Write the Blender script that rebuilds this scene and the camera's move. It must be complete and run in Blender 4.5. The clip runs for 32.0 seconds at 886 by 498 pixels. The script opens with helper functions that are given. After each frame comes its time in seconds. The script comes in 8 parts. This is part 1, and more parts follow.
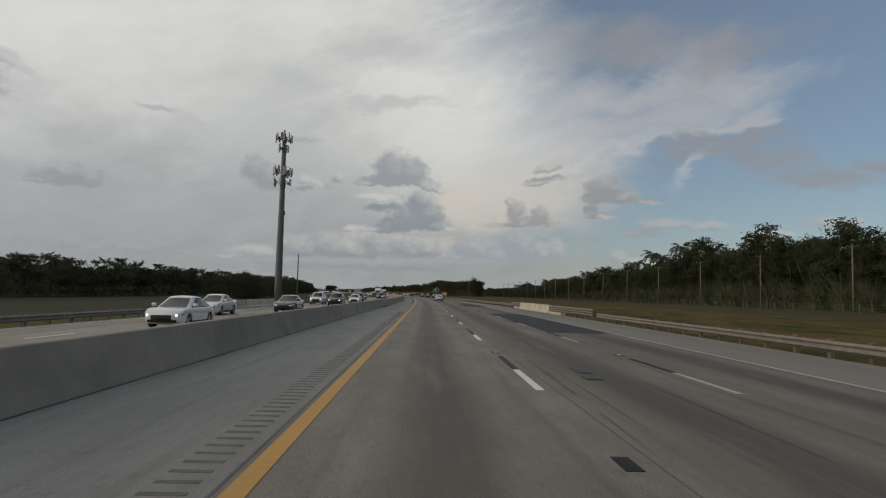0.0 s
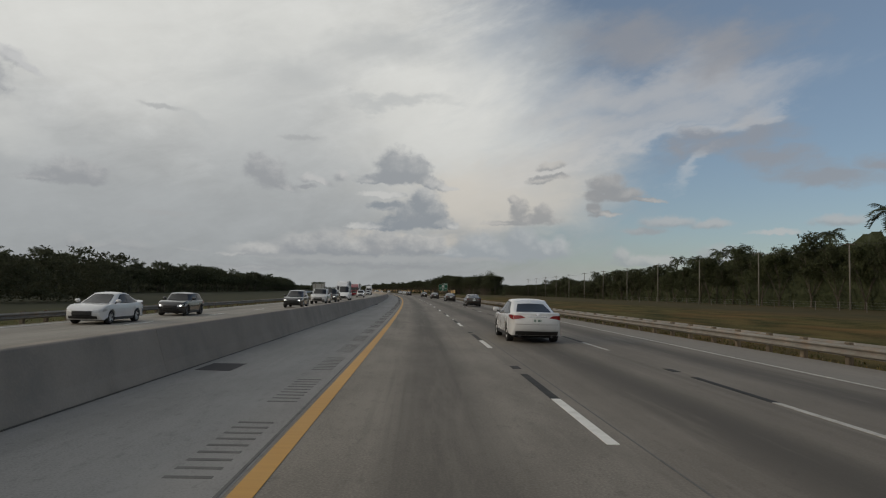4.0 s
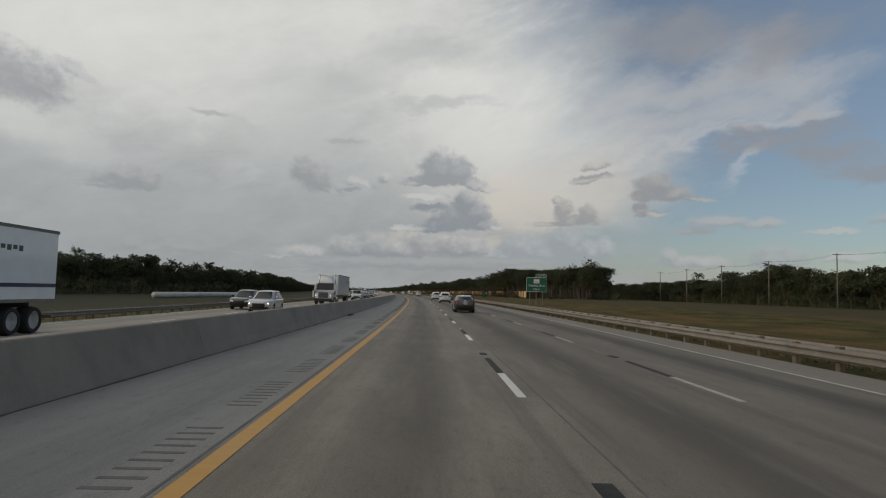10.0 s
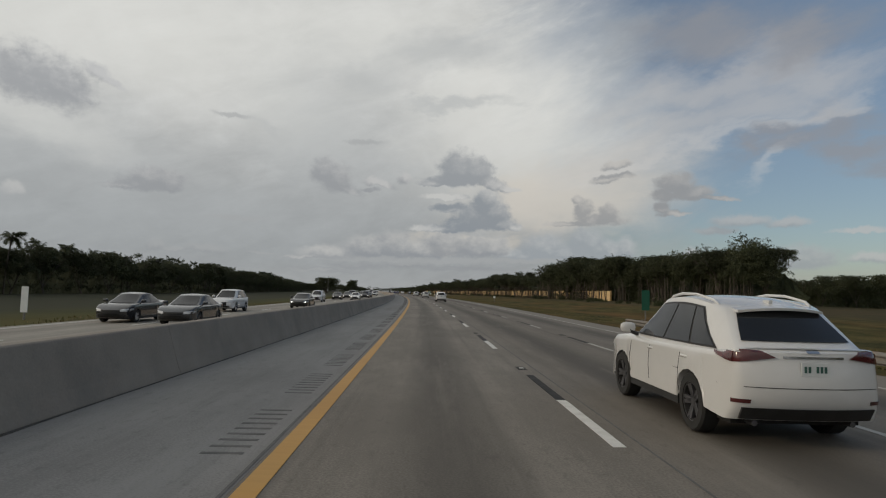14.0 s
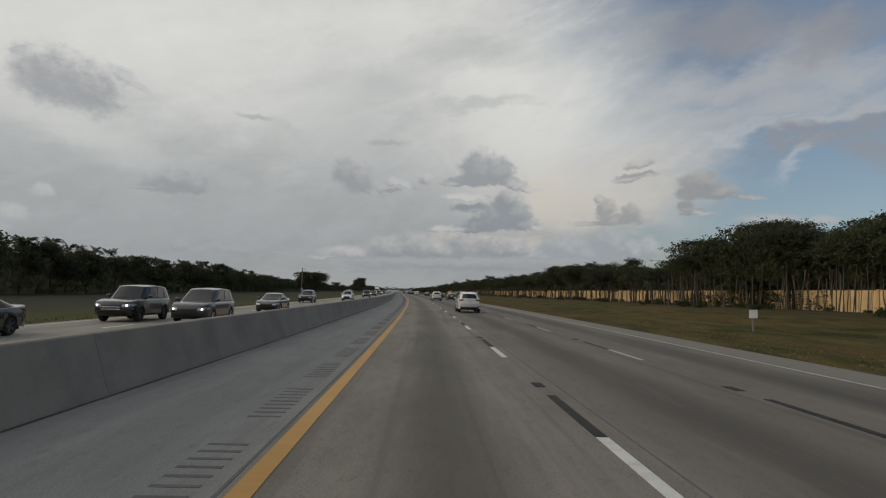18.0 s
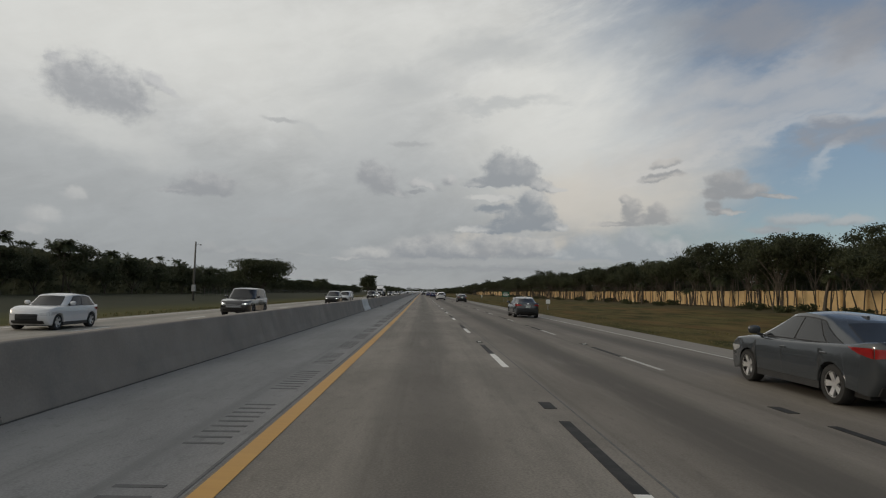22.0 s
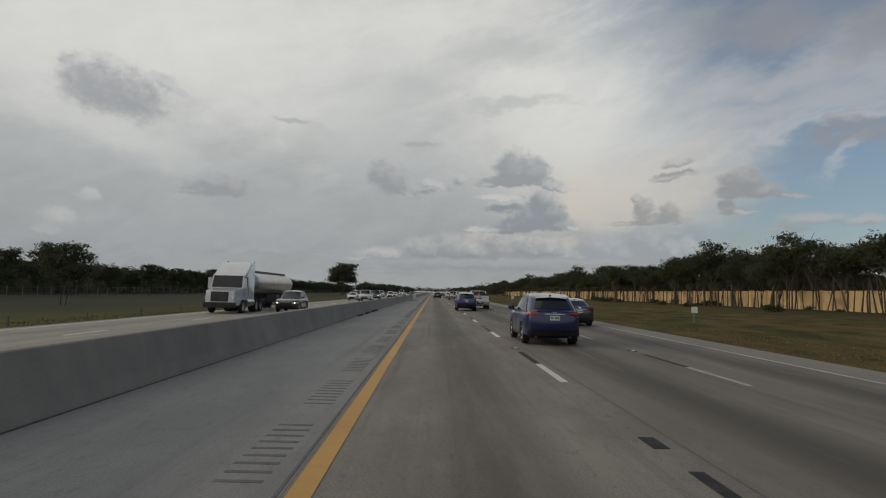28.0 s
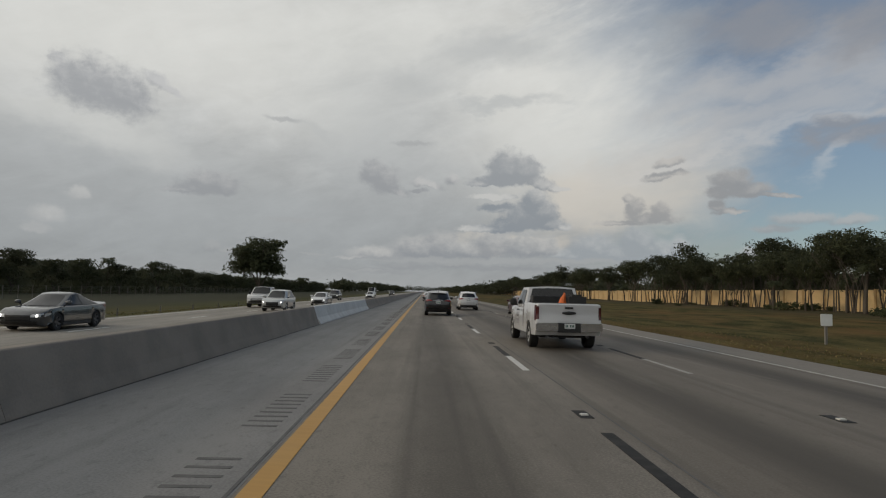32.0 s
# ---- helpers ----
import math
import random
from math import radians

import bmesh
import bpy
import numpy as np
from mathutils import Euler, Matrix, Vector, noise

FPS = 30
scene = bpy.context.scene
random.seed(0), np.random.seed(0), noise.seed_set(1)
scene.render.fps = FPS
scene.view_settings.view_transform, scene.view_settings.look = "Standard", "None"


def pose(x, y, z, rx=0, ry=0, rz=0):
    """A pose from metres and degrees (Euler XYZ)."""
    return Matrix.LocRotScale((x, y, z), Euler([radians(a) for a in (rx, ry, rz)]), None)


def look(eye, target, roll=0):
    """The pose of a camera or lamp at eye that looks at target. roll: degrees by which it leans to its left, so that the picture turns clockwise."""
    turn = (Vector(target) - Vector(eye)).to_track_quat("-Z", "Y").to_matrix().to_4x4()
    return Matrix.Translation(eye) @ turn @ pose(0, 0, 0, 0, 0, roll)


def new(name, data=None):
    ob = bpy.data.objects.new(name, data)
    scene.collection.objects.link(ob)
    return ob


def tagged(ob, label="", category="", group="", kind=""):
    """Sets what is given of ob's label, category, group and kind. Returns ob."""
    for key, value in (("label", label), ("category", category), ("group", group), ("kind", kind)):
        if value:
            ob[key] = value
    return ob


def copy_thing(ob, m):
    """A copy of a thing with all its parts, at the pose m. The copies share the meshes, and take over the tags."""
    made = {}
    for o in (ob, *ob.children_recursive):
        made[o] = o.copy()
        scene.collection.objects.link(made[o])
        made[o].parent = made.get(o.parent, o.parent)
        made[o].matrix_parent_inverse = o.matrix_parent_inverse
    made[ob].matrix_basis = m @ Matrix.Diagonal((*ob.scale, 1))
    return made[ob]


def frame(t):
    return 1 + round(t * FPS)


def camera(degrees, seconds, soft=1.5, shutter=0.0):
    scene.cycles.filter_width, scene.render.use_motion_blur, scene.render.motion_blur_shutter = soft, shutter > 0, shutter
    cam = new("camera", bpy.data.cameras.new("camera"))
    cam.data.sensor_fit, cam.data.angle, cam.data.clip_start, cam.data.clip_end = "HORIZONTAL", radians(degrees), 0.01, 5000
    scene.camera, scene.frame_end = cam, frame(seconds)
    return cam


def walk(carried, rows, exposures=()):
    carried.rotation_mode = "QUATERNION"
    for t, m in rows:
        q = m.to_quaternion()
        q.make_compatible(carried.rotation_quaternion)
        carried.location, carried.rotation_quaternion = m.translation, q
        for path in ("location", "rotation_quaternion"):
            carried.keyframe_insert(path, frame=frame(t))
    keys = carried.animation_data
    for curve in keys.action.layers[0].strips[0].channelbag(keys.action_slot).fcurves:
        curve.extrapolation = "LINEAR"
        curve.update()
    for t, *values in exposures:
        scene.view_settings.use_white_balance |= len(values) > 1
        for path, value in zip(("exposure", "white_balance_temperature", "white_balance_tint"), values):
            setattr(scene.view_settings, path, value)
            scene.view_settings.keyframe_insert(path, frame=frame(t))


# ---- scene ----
# ---- camera: the road's line in plan, and the drive along it ----
_g = np.arange(-400.0, 3200.0, 1.0)
_bend = np.clip((_g - 38.6) / 90, 0, 1) * np.clip((775.4 - _g) / 90, 0, 1) / 3541.5
_head = radians(1.42) + np.cumsum(_bend)
_rx = np.cumsum(-np.sin(_head))
_ry = np.cumsum(np.cos(_head))
_rx -= _rx[400]
_ry -= _ry[400]


def heading(s):
    """Heading of the road at chainage s, radians to the left of +y."""
    return float(np.interp(s, _g, _head))


def road(s, u=0.0, z=0.0):
    """World point at chainage s, u metres to the right of the yellow line."""
    a = heading(s)
    return Vector((float(np.interp(s, _g, _rx)) + u * math.cos(a), float(np.interp(s, _g, _ry)) + u * math.sin(a), z))


def on_road(s, u, z=0.0, turn=0.0):
    """Pose of a thing that faces along the road at (s, u)."""
    p = road(s, u, z)
    return pose(p.x, p.y, p.z, 0, 0, math.degrees(heading(s)) + turn)


cam = camera(70.31, 32.0, soft=1.15)
EYE = 1.68
# seconds, chainage, metres right of the yellow line, yaw to the left, pitch
DRIVE = [
    (0.0, 0.00, 1.57, -0.16, 4.10), (1.0, 31.34, 1.53, -0.18, 4.08), (2.0, 63.10, 1.38, 0.07, 3.90),
    (3.0, 94.60, 1.34, -0.06, 3.93), (6.0, 189.80, 1.82, 1.25, 3.68), (7.0, 221.89, 1.90, 1.89, 3.52),
    (8.0, 253.90, 2.05, 2.22, 3.58), (9.0, 285.70, 2.18, 3.07, 3.83), (10.0, 318.00, 2.09, 4.07, 3.96),
    (11.0, 349.46, 1.92, 4.69, 3.92), (12.0, 380.63, 1.80, 4.98, 3.95), (13.0, 412.25, 1.64, 5.58, 3.94),
    (14.0, 443.21, 1.48, 5.84, 3.94), (17.0, 536.98, 1.51, 7.15, 3.89), (18.0, 567.74, 1.51, 7.77, 3.91),
    (19.0, 598.65, 1.53, 8.17, 3.94), (20.0, 629.12, 1.62, 8.82, 3.94), (21.0, 660.49, 1.72, 9.51, 3.90),
    (22.0, 691.76, 1.82, 9.96, 3.95), (23.0, 722.75, 1.85, 10.49, 3.87), (24.0, 754.16, 1.77, 10.93, 3.92),
    (25.0, 784.69, 1.48, 10.91, 3.95), (28.0, 876.95, 1.09, 10.95, 3.92), (29.0, 907.18, 1.02, 10.42, 3.99),
    (30.0, 937.08, 1.16, 10.09, 3.84), (31.0, 967.20, 1.29, 10.11, 3.86), (32.0, 997.29, 1.41, 10.23, 3.87)]
rows = []
for t, s, u, yaw, pitch in DRIVE:
    p = road(s, u, EYE)
    rows.append((t, pose(p.x, p.y, p.z, 90 + pitch, -1.35, yaw)))
walk(cam, rows, [(0.0, 0.0), (32.0, 0.0)])

# ---- world: blue sky behind a broken veil of cloud, low cumulus, and a veiled low sun ----
SUN_EL, SUN_AZ = 17.0, -104.0  # degrees above the horizon; degrees clockwise from +y (the sun stands to the left)
world = bpy.data.worlds.new("sky")
scene.world = world
world.use_nodes = True
wt = world.node_tree
wt.nodes.clear()


def wmath(op, a, b=None, c=None, clamp=False):
    nd = wt.nodes.new("ShaderNodeMath")
    nd.operation, nd.use_clamp = op, clamp
    for i, v in enumerate((a, b, c)):
        if v is None:
            continue
        if isinstance(v, (int, float)):
            nd.inputs[i].default_value = v
        else:
            wt.links.new(v, nd.inputs[i])
    return nd.outputs[0]


def wramp(val, lo, hi, a=0.0, b=1.0):
    nd = wt.nodes.new("ShaderNodeMapRange")
    nd.interpolation_type = "SMOOTHSTEP"
    wt.links.new(val, nd.inputs[0])
    for i, v in enumerate((lo, hi, a, b)):
        nd.inputs[i + 1].default_value = v
    return nd.outputs[0]


def wmix(fac, a, b):
    nd = wt.nodes.new("ShaderNodeMix")
    nd.data_type = "RGBA"
    for sock, v in ((nd.inputs[0], fac), (nd.inputs[6], a), (nd.inputs[7], b)):
        if isinstance(v, (int, float)):
            sock.default_value = v
        elif isinstance(v, tuple):
            sock.default_value = (*v, 1)
        else:
            wt.links.new(v, sock)
    return nd.outputs[2]


def wnoise(vec, scale, detail, rough, sx=1.0, sy=1.0, off=(0, 0, 0), dist=0.0):
    mp = wt.nodes.new("ShaderNodeMapping")
    mp.inputs["Scale"].default_value = (sx, sy, 1)
    mp.inputs["Location"].default_value = off
    wt.links.new(vec, mp.inputs[0])
    nz = wt.nodes.new("ShaderNodeTexNoise")
    nz.inputs["Scale"].default_value, nz.inputs["Detail"].default_value = scale, detail
    nz.inputs["Roughness"].default_value, nz.inputs["Distortion"].default_value = rough, dist
    wt.links.new(mp.outputs[0], nz.inputs["Vector"])
    return nz


tc = wt.nodes.new("ShaderNodeTexCoord")
sep = wt.nodes.new("ShaderNodeSeparateXYZ")
wt.links.new(tc.outputs["Generated"], sep.inputs[0])
AZ = wmath("MULTIPLY", wmath("ARCTAN2", sep.outputs[0], sep.outputs[1]), 57.2958)
EL = wmath("MULTIPLY", wmath("ARCSINE", sep.outputs[2]), 57.2958)
comb = wt.nodes.new("ShaderNodeCombineXYZ")
wt.links.new(AZ, comb.inputs[0])
wt.links.new(EL, comb.inputs[1])
AE = comb.outputs[0]

# cloud outlines are broken up by noise that shifts the place at which they are looked up
def shifted(vec, noise_out, ax, ay):
    mul = wt.nodes.new("ShaderNodeVectorMath")
    mul.operation = "MULTIPLY_ADD"
    wt.links.new(noise_out, mul.inputs[0])
    mul.inputs[1].default_value = (2 * ax, 2 * ay, 0)
    mul.inputs[2].default_value = (-ax, -ay, 0)
    add = wt.nodes.new("ShaderNodeVectorMath")
    wt.links.new(vec, add.inputs[0])
    wt.links.new(mul.outputs[0], add.inputs[1])
    return add.outputs[0]


AEW = shifted(AE, wnoise(AE, 0.8, 5, 0.6).outputs["Color"], 0.6, 0.45)
AEB = shifted(AE, wnoise(AE, 0.13, 5, 0.62, 0.8, 1.5, (4, 1, 0)).outputs["Color"], 5.5, 3.2)


def moved(vec, dx, dy):
    add = wt.nodes.new("ShaderNodeVectorMath")
    wt.links.new(vec, add.inputs[0])
    add.inputs[1].default_value = (dx, dy, 0)
    return add.outputs[0]


def after(vec, under):
    """The same place, worked out only once the layers below are done."""
    nd = wt.nodes.new("ShaderNodeVectorMath")
    nd.operation = "MULTIPLY_ADD"
    wt.links.new(under, nd.inputs[0])
    nd.inputs[1].default_value = (1e-6, 1e-6, 0)
    wt.links.new(vec, nd.inputs[2])
    return nd.outputs[0]


def blobs(table, src, grow=1.0, flat=1.0):
    """The nearest of a set of soft ellipses: azimuth, elevation, half widths in degrees, tilt. 0 in the middle, 1 on the rim; flat bottoms where flat is over 1."""
    best = None
    for az, el, ra, re, *tilt in table:
        ra, re = ra * grow, re * grow
        at = src
        if tilt:
            rot = wt.nodes.new("ShaderNodeVectorRotate")
            rot.rotation_type = "Z_AXIS"
            rot.inputs["Center"].default_value = (az, el, 0)
            rot.inputs["Angle"].default_value = radians(-tilt[0])
            wt.links.new(src, rot.inputs[0])
            at = rot.outputs[0]
        mp = wt.nodes.new("ShaderNodeMapping")
        mp.inputs["Scale"].default_value = (1 / ra, 1 / re, 0)
        mp.inputs["Location"].default_value = (-az / ra, -el / re, 0)
        wt.links.new(at, mp.inputs[0])
        out = mp.outputs[0]
        if flat > 1:
            neg = wt.nodes.new("ShaderNodeVectorMath")
            neg.operation = "MULTIPLY"
            wt.links.new(out, neg.inputs[0])
            neg.inputs[1].default_value = (-1, -flat, 0)
            mx = wt.nodes.new("ShaderNodeVectorMath")
            mx.operation = "MAXIMUM"
            wt.links.new(out, mx.inputs[0])
            wt.links.new(neg.outputs[0], mx.inputs[1])
            out = mx.outputs[0]
        ln = wt.nodes.new("ShaderNodeVectorMath")
        ln.operation = "LENGTH"
        wt.links.new(out, ln.inputs[0])
        best = ln.outputs["Value"] if best is None else wmath("SMOOTH_MIN", best, ln.outputs["Value"], 0.3)
    return best


GLOW = [(-34.9, 21.1, 17.55, 5.01), (0.6, 16.4, 8.64, 7.25), (-17.3, 22.1, 12.18, 3.66), (-39.3, 12.4, 5.75, 1.51, -12), (-20.2, 16.7, 5.5, 3.34, -30)]
DULL = [(-39.5, 9.9, 12.55, 3.04), (-17.0, 13.0, 6.09, 6.91), (-29.7, 6.3, 18.44, 2.86), (-21.1, 14.0, 3.47, 0.97, -35), (-13.6, 19.1, 4.16, 1.62), (-5.4, 16.9, 4.69, 0.39, -3), (-6.8, 21.0, 5.77, 1.41), (10.4, 21.9, 2.84, 2.21)]
WARM = [(5.7, 8.1, 7.3, 2.09, 6), (10.0, 9.5, 4.22, 1.45, 20), (0.9, 8.7, 3.03, 2.52), (-3.8, 4.3, 5.62, 0.51)]
CIRRUS = [(18.9, 18.8, 4.59, 1.03, 14), (22.2, 19.0, 3.14, 1.41, -18), (24.4, 17.1, 2.24, 0.99, -20), (16.3, 17.7, 5.21, 1.33, 10), (20.5, 15.9, 6.05, 1.47, 8), (14.6, 14.5, 4.89, 1.19, 20), (11.4, 13.1, 6.01, 1.42, 18)]
STREAK = [(25.7, 14.8, 3.44, 0.37, 12), (22.1, 14.2, 2.73, 0.39, 14), (21.6, 10.8, 2.04, 0.49, 38), (14.6, 13.1, 4.88, 0.42, 18), (11.8, 12.0, 5.05, 0.38, 16), (18.0, 13.5, 4.2, 0.45, 18)]
MURK = [(20.1, 12.2, 1.21, 1.07), (23.6, 12.5, 4.15, 0.94, 10), (26.4, 13.3, 2.13, 1.57), (21.9, 13.4, 2.15, 0.87), (24.9, 20.5, 4.83, 1.59), (16.8, 22.0, 5.21, 1.69), (27.5, 10.9, 3.2, 0.8, -8), (31.5, 9.6, 3.6, 0.6), (34.7, 10.8, 1.8, 0.7)]
LEFT_CLOUD = [(-40.2, 15.4, 2.34, 1.76, -10), (-38.1, 15.2, 1.89, 1.63, -25), (-37.1, 14.7, 1.29, 0.78, -15), (-42.1, 16.1, 0.87, 1.06, 20), (-42.7, 17.1, 0.47, 0.36), (-35.6, 16.7, 0.91, 0.48, -20), (-34.6, 16.1, 0.93, 0.26, -25)]
SMALL = [(-30.8, 8.7, 1.77, 0.85), (-32.0, 8.2, 1.48, 0.51), (-29.8, 8.4, 0.9, 0.66), (-33.1, 8.0, 1.2, 0.23), (-16.8, 10.4, 1.02, 1.0), (-15.8, 9.8, 1.12, 1.11), (-15.1, 9.1, 1.13, 0.41, -15), (-12.5, 9.8, 0.67, 0.36), (-11.5, 9.6, 0.83, 0.25, -15), (-12.7, 9.1, 0.62, 0.2), (-9.6, 10.1, 0.47, 0.46)]
TOWER = [(-4.5, 10.9, 1.66, 1.52), (-3.2, 10.9, 1.45, 1.21), (-5.1, 10.1, 2.07, 0.51), (-1.8, 9.9, 1.54, 0.56, -18), (-0.2, 9.4, 1.12, 0.25, -8), (-6.8, 9.8, 1.25, 0.25)]
TOWER_FOOT = [(-2.0, 8.4, 0.92, 0.92), (-1.5, 7.2, 1.33, 1.32), (-2.7, 6.8, 1.95, 1.23), (-0.7, 6.2, 1.12, 0.66), (-3.8, 6.2, 1.64, 0.72), (0.5, 6.0, 0.56, 0.36), (-5.7, 8.6, 1.76, 0.31), (-5.3, 7.6, 1.34, 0.41), (-6.2, 5.7, 2.37, 0.31)]
RIGHT = [(9.5, 11.5, 1.04, 0.34, 10), (8.6, 10.2, 1.05, 0.34, 12), (10.1, 10.6, 0.8, 0.24), (6.1, 8.4, 0.44, 0.4), (6.6, 7.5, 0.63, 0.84, -30), (8.1, 6.7, 1.72, 0.44), (8.8, 7.3, 0.71, 0.69), (5.4, 6.3, 1.95, 0.2)]
HUMP = [(14.4, 9.6, 1.33, 0.89), (15.6, 8.8, 1.65, 0.61), (13.4, 8.7, 0.81, 0.57), (17.6, 8.3, 1.26, 0.18, -5), (13.3, 7.6, 0.58, 0.52), (14.2, 7.1, 0.97, 0.24)]
BANK = [(-15.6, 3.2, 2.94, 0.71), (-12.7, 3.7, 2.15, 1.13), (-10.4, 3.8, 1.7, 1.44), (-7.9, 3.6, 2.06, 0.93), (-5.7, 4.1, 1.85, 1.44), (-3.1, 4.0, 1.94, 1.23), (-1.3, 4.0, 1.32, 1.02), (-17.9, 2.9, 2.0, 0.25)]
BANK_R = [(1.5, 3.5, 2.1, 0.61), (3.2, 4.0, 1.88, 1.31), (5.7, 3.5, 2.43, 1.0), (6.9, 4.5, 1.35, 1.29), (9.0, 3.8, 1.6, 0.98), (10.2, 4.0, 0.84, 0.98)]
STRIPES = [(-10.0, 2.8, 7.67, 0.26), (-9.2, 2.4, 2.47, 0.26), (-13.6, 2.2, 2.55, 0.26), (-4.8, 2.2, 3.59, 0.21), (-2.3, 3.0, 4.07, 0.2), (-16.6, 1.7, 3.02, 0.2), (2.0, 3.0, 3.49, 0.2), (-30.5, 3.4, 0.53, 0.38), (-26.6, 3.3, 1.3, 0.34), (-29.0, 3.1, 0.9, 0.19), (-24.4, 6.0, 2.0, 0.2), (-24.9, 14.7, 1.25, 0.19, -4), (-13.4, 13.3, 1.55, 0.2), (-21.9, 3.1, 1.07, 0.1)]
WHITE = [(-42.7, 5.1, 1.12, 0.85), (-43.3, 4.1, 1.04, 0.51), (-40.7, 7.0, 0.81, 0.65)]

sky = wt.nodes.new("ShaderNodeTexSky")
sky.sky_type, sky.sun_disc = "NISHITA", False
sky.sun_elevation, sky.sun_rotation = radians(SUN_EL), radians(SUN_AZ)
sky.air_density, sky.dust_density, sky.ozone_density = 1.0, 0.8, 2.0
skyv = wt.nodes.new("ShaderNodeVectorMath")
skyv.operation = "SCALE"
wt.links.new(sky.outputs[0], skyv.inputs[0])
skyv.inputs["Scale"].default_value = 0.092

# veil: high cloud sheet, thick overhead and to the left, torn into rising streaks towards the right
slant = wt.nodes.new("ShaderNodeVectorRotate")
slant.rotation_type = "Z_AXIS"
slant.inputs["Angle"].default_value = radians(-17)
wt.links.new(AE, slant.inputs[0])
streak = wnoise(slant.outputs[0], 0.06, 6, 0.6, 0.5, 1.7, (3, 1, 0), 0.5)
fine = wnoise(slant.outputs[0], 0.24, 7, 0.66, 0.5, 1.7, (7, 2, 0), 0.4)
mottle = wnoise(AE, 0.33, 6, 0.62, 0.8, 1.3, (1, 4, 0), 0.3)
edge = wmath("ADD", wmath("MULTIPLY", wmath("MINIMUM", AZ, wmath("MULTIPLY_ADD", AZ, -0.5, 66.0)), -0.052), wmath("MULTIPLY_ADD", EL, -0.022, 0.66))
cover = wmath("ADD", wmath("ADD", edge, wmath("MULTIPLY", streak.outputs[0], 2.2)), wmath("MULTIPLY", fine.outputs[0], 0.9))
veil = wramp(cover, 0.85, 1.95)
veil_col = wmix(wramp(EL, 3.0, 19.0), (0.315, 0.332, 0.34), (0.57, 0.575, 0.56))
tone = wmath("ADD", wmath("MULTIPLY", wmath("SUBTRACT", mottle.outputs[0], 0.5), 0.34), wmath("MULTIPLY", wmath("SUBTRACT", fine.outputs[0], 0.5), 0.5))
scaled = wt.nodes.new("ShaderNodeVectorMath")
scaled.operation = "SCALE"
wt.links.new(veil_col, scaled.inputs[0])
wt.links.new(wmath("ADD", tone, 1.0), scaled.inputs["Scale"])
base = wmix(veil, wmix(0.34, skyv.outputs[0], (0.25, 0.29, 0.345)), scaled.outputs[0])


def sheet(under, table, amount, col, feather=0.75, rough=0.55, grow=1.0):
    """Lay soft patches of high cloud over the sky, thinned by fine noise."""
    d = wmath("ADD", blobs(table, after(AEB, under), grow), wmath("MULTIPLY", wmath("SUBTRACT", fine.outputs[0], 0.5), rough * 2))
    return wmix(wmath("MULTIPLY", wramp(d, 1.0 + feather, 1.0 - feather), amount), under, col)


lump = wnoise(AE, 1.0, 7, 0.62, 1, 1.25, (2, 9, 0), 0.2)


def cloud(under, table, amount, dark, light, hard=0.3, depth=0.75, grow=1.0, flat=1.7, lift=0.75, bias=0.72):
    """Lay heaped clouds over the sky: ragged rim, grey flat belly, paler where the top catches light."""
    ragged = wmath("MULTIPLY", wmath("SUBTRACT", lump.outputs[0], 0.5), depth * 2)
    at = after(AEW, under)
    d = wmath("ADD", blobs(table, at, grow, flat), ragged)
    up = wmath("SUBTRACT", blobs(table, moved(at, lift * 0.45, lift), grow, flat), wmath("SUBTRACT", d, ragged))
    shade = wmath("ADD", wmath("ADD", up, wmath("MULTIPLY", ragged, 1.1)), wmath("MULTIPLY", d, 0.35))
    body = wmix(wramp(shade, bias - 0.55, bias + 1.05), dark, light)
    return wmix(wmath("MULTIPLY", wramp(d, 1.0 + hard, 1.0 - hard), amount), under, body)


base = sheet(base, GLOW, 0.62, (0.715, 0.715, 0.68), 0.8, 0.5)
base = sheet(base, DULL, 0.5, (0.385, 0.405, 0.415), 0.95, 0.45)
base = sheet(base, WARM, 0.58, (0.625, 0.575, 0.50), 0.75, 0.4, 1.1)
base = sheet(base, CIRRUS, 0.45, (0.59, 0.555, 0.51), 0.9, 0.9, 1.2)
base = sheet(base, MURK, 0.72, (0.27, 0.275, 0.295), 0.8, 0.7)
base = sheet(base, STREAK, 0.3, (0.62, 0.60, 0.57), 0.9, 0.7)
FLECK = [(19.6, 6.4, 2.0, 0.45), (23.0, 6.2, 1.3, 0.38), (17.6, 5.7, 1.6, 0.3), (32.2, 6.2, 1.6, 0.42)]
base = cloud(base, FLECK, 0.7, (0.30, 0.31, 0.325), (0.42, 0.42, 0.42), 0.5, 0.5, 1.1, 1.2)
base = cloud(base, WHITE, 0.45, (0.43, 0.435, 0.435), (0.60, 0.595, 0.575), 0.4, 0.5)
base = cloud(base, BANK_R, 0.85, (0.31, 0.338, 0.362), (0.52, 0.53, 0.525), 0.4, 0.5, 1.12)
FAR_BANK = [(18.0, 2.9, 2.81, 0.53), (15.7, 3.4, 0.65, 0.64), (23.7, 3.0, 1.67, 0.74), (23.9, 3.2, 1.97, 0.99), (28.5, 3.3, 1.58, 0.43), (27.8, 5.4, 1.46, 0.26)]
base = cloud(base, FAR_BANK, 0.7, (0.30, 0.322, 0.345), (0.46, 0.46, 0.455), 0.4, 0.5, 1.15)
base = cloud(base, BANK, 0.88, (0.272, 0.288, 0.308), (0.52, 0.518, 0.50), 0.3, 0.5, 1.15, 2.0, 0.7, 0.45)
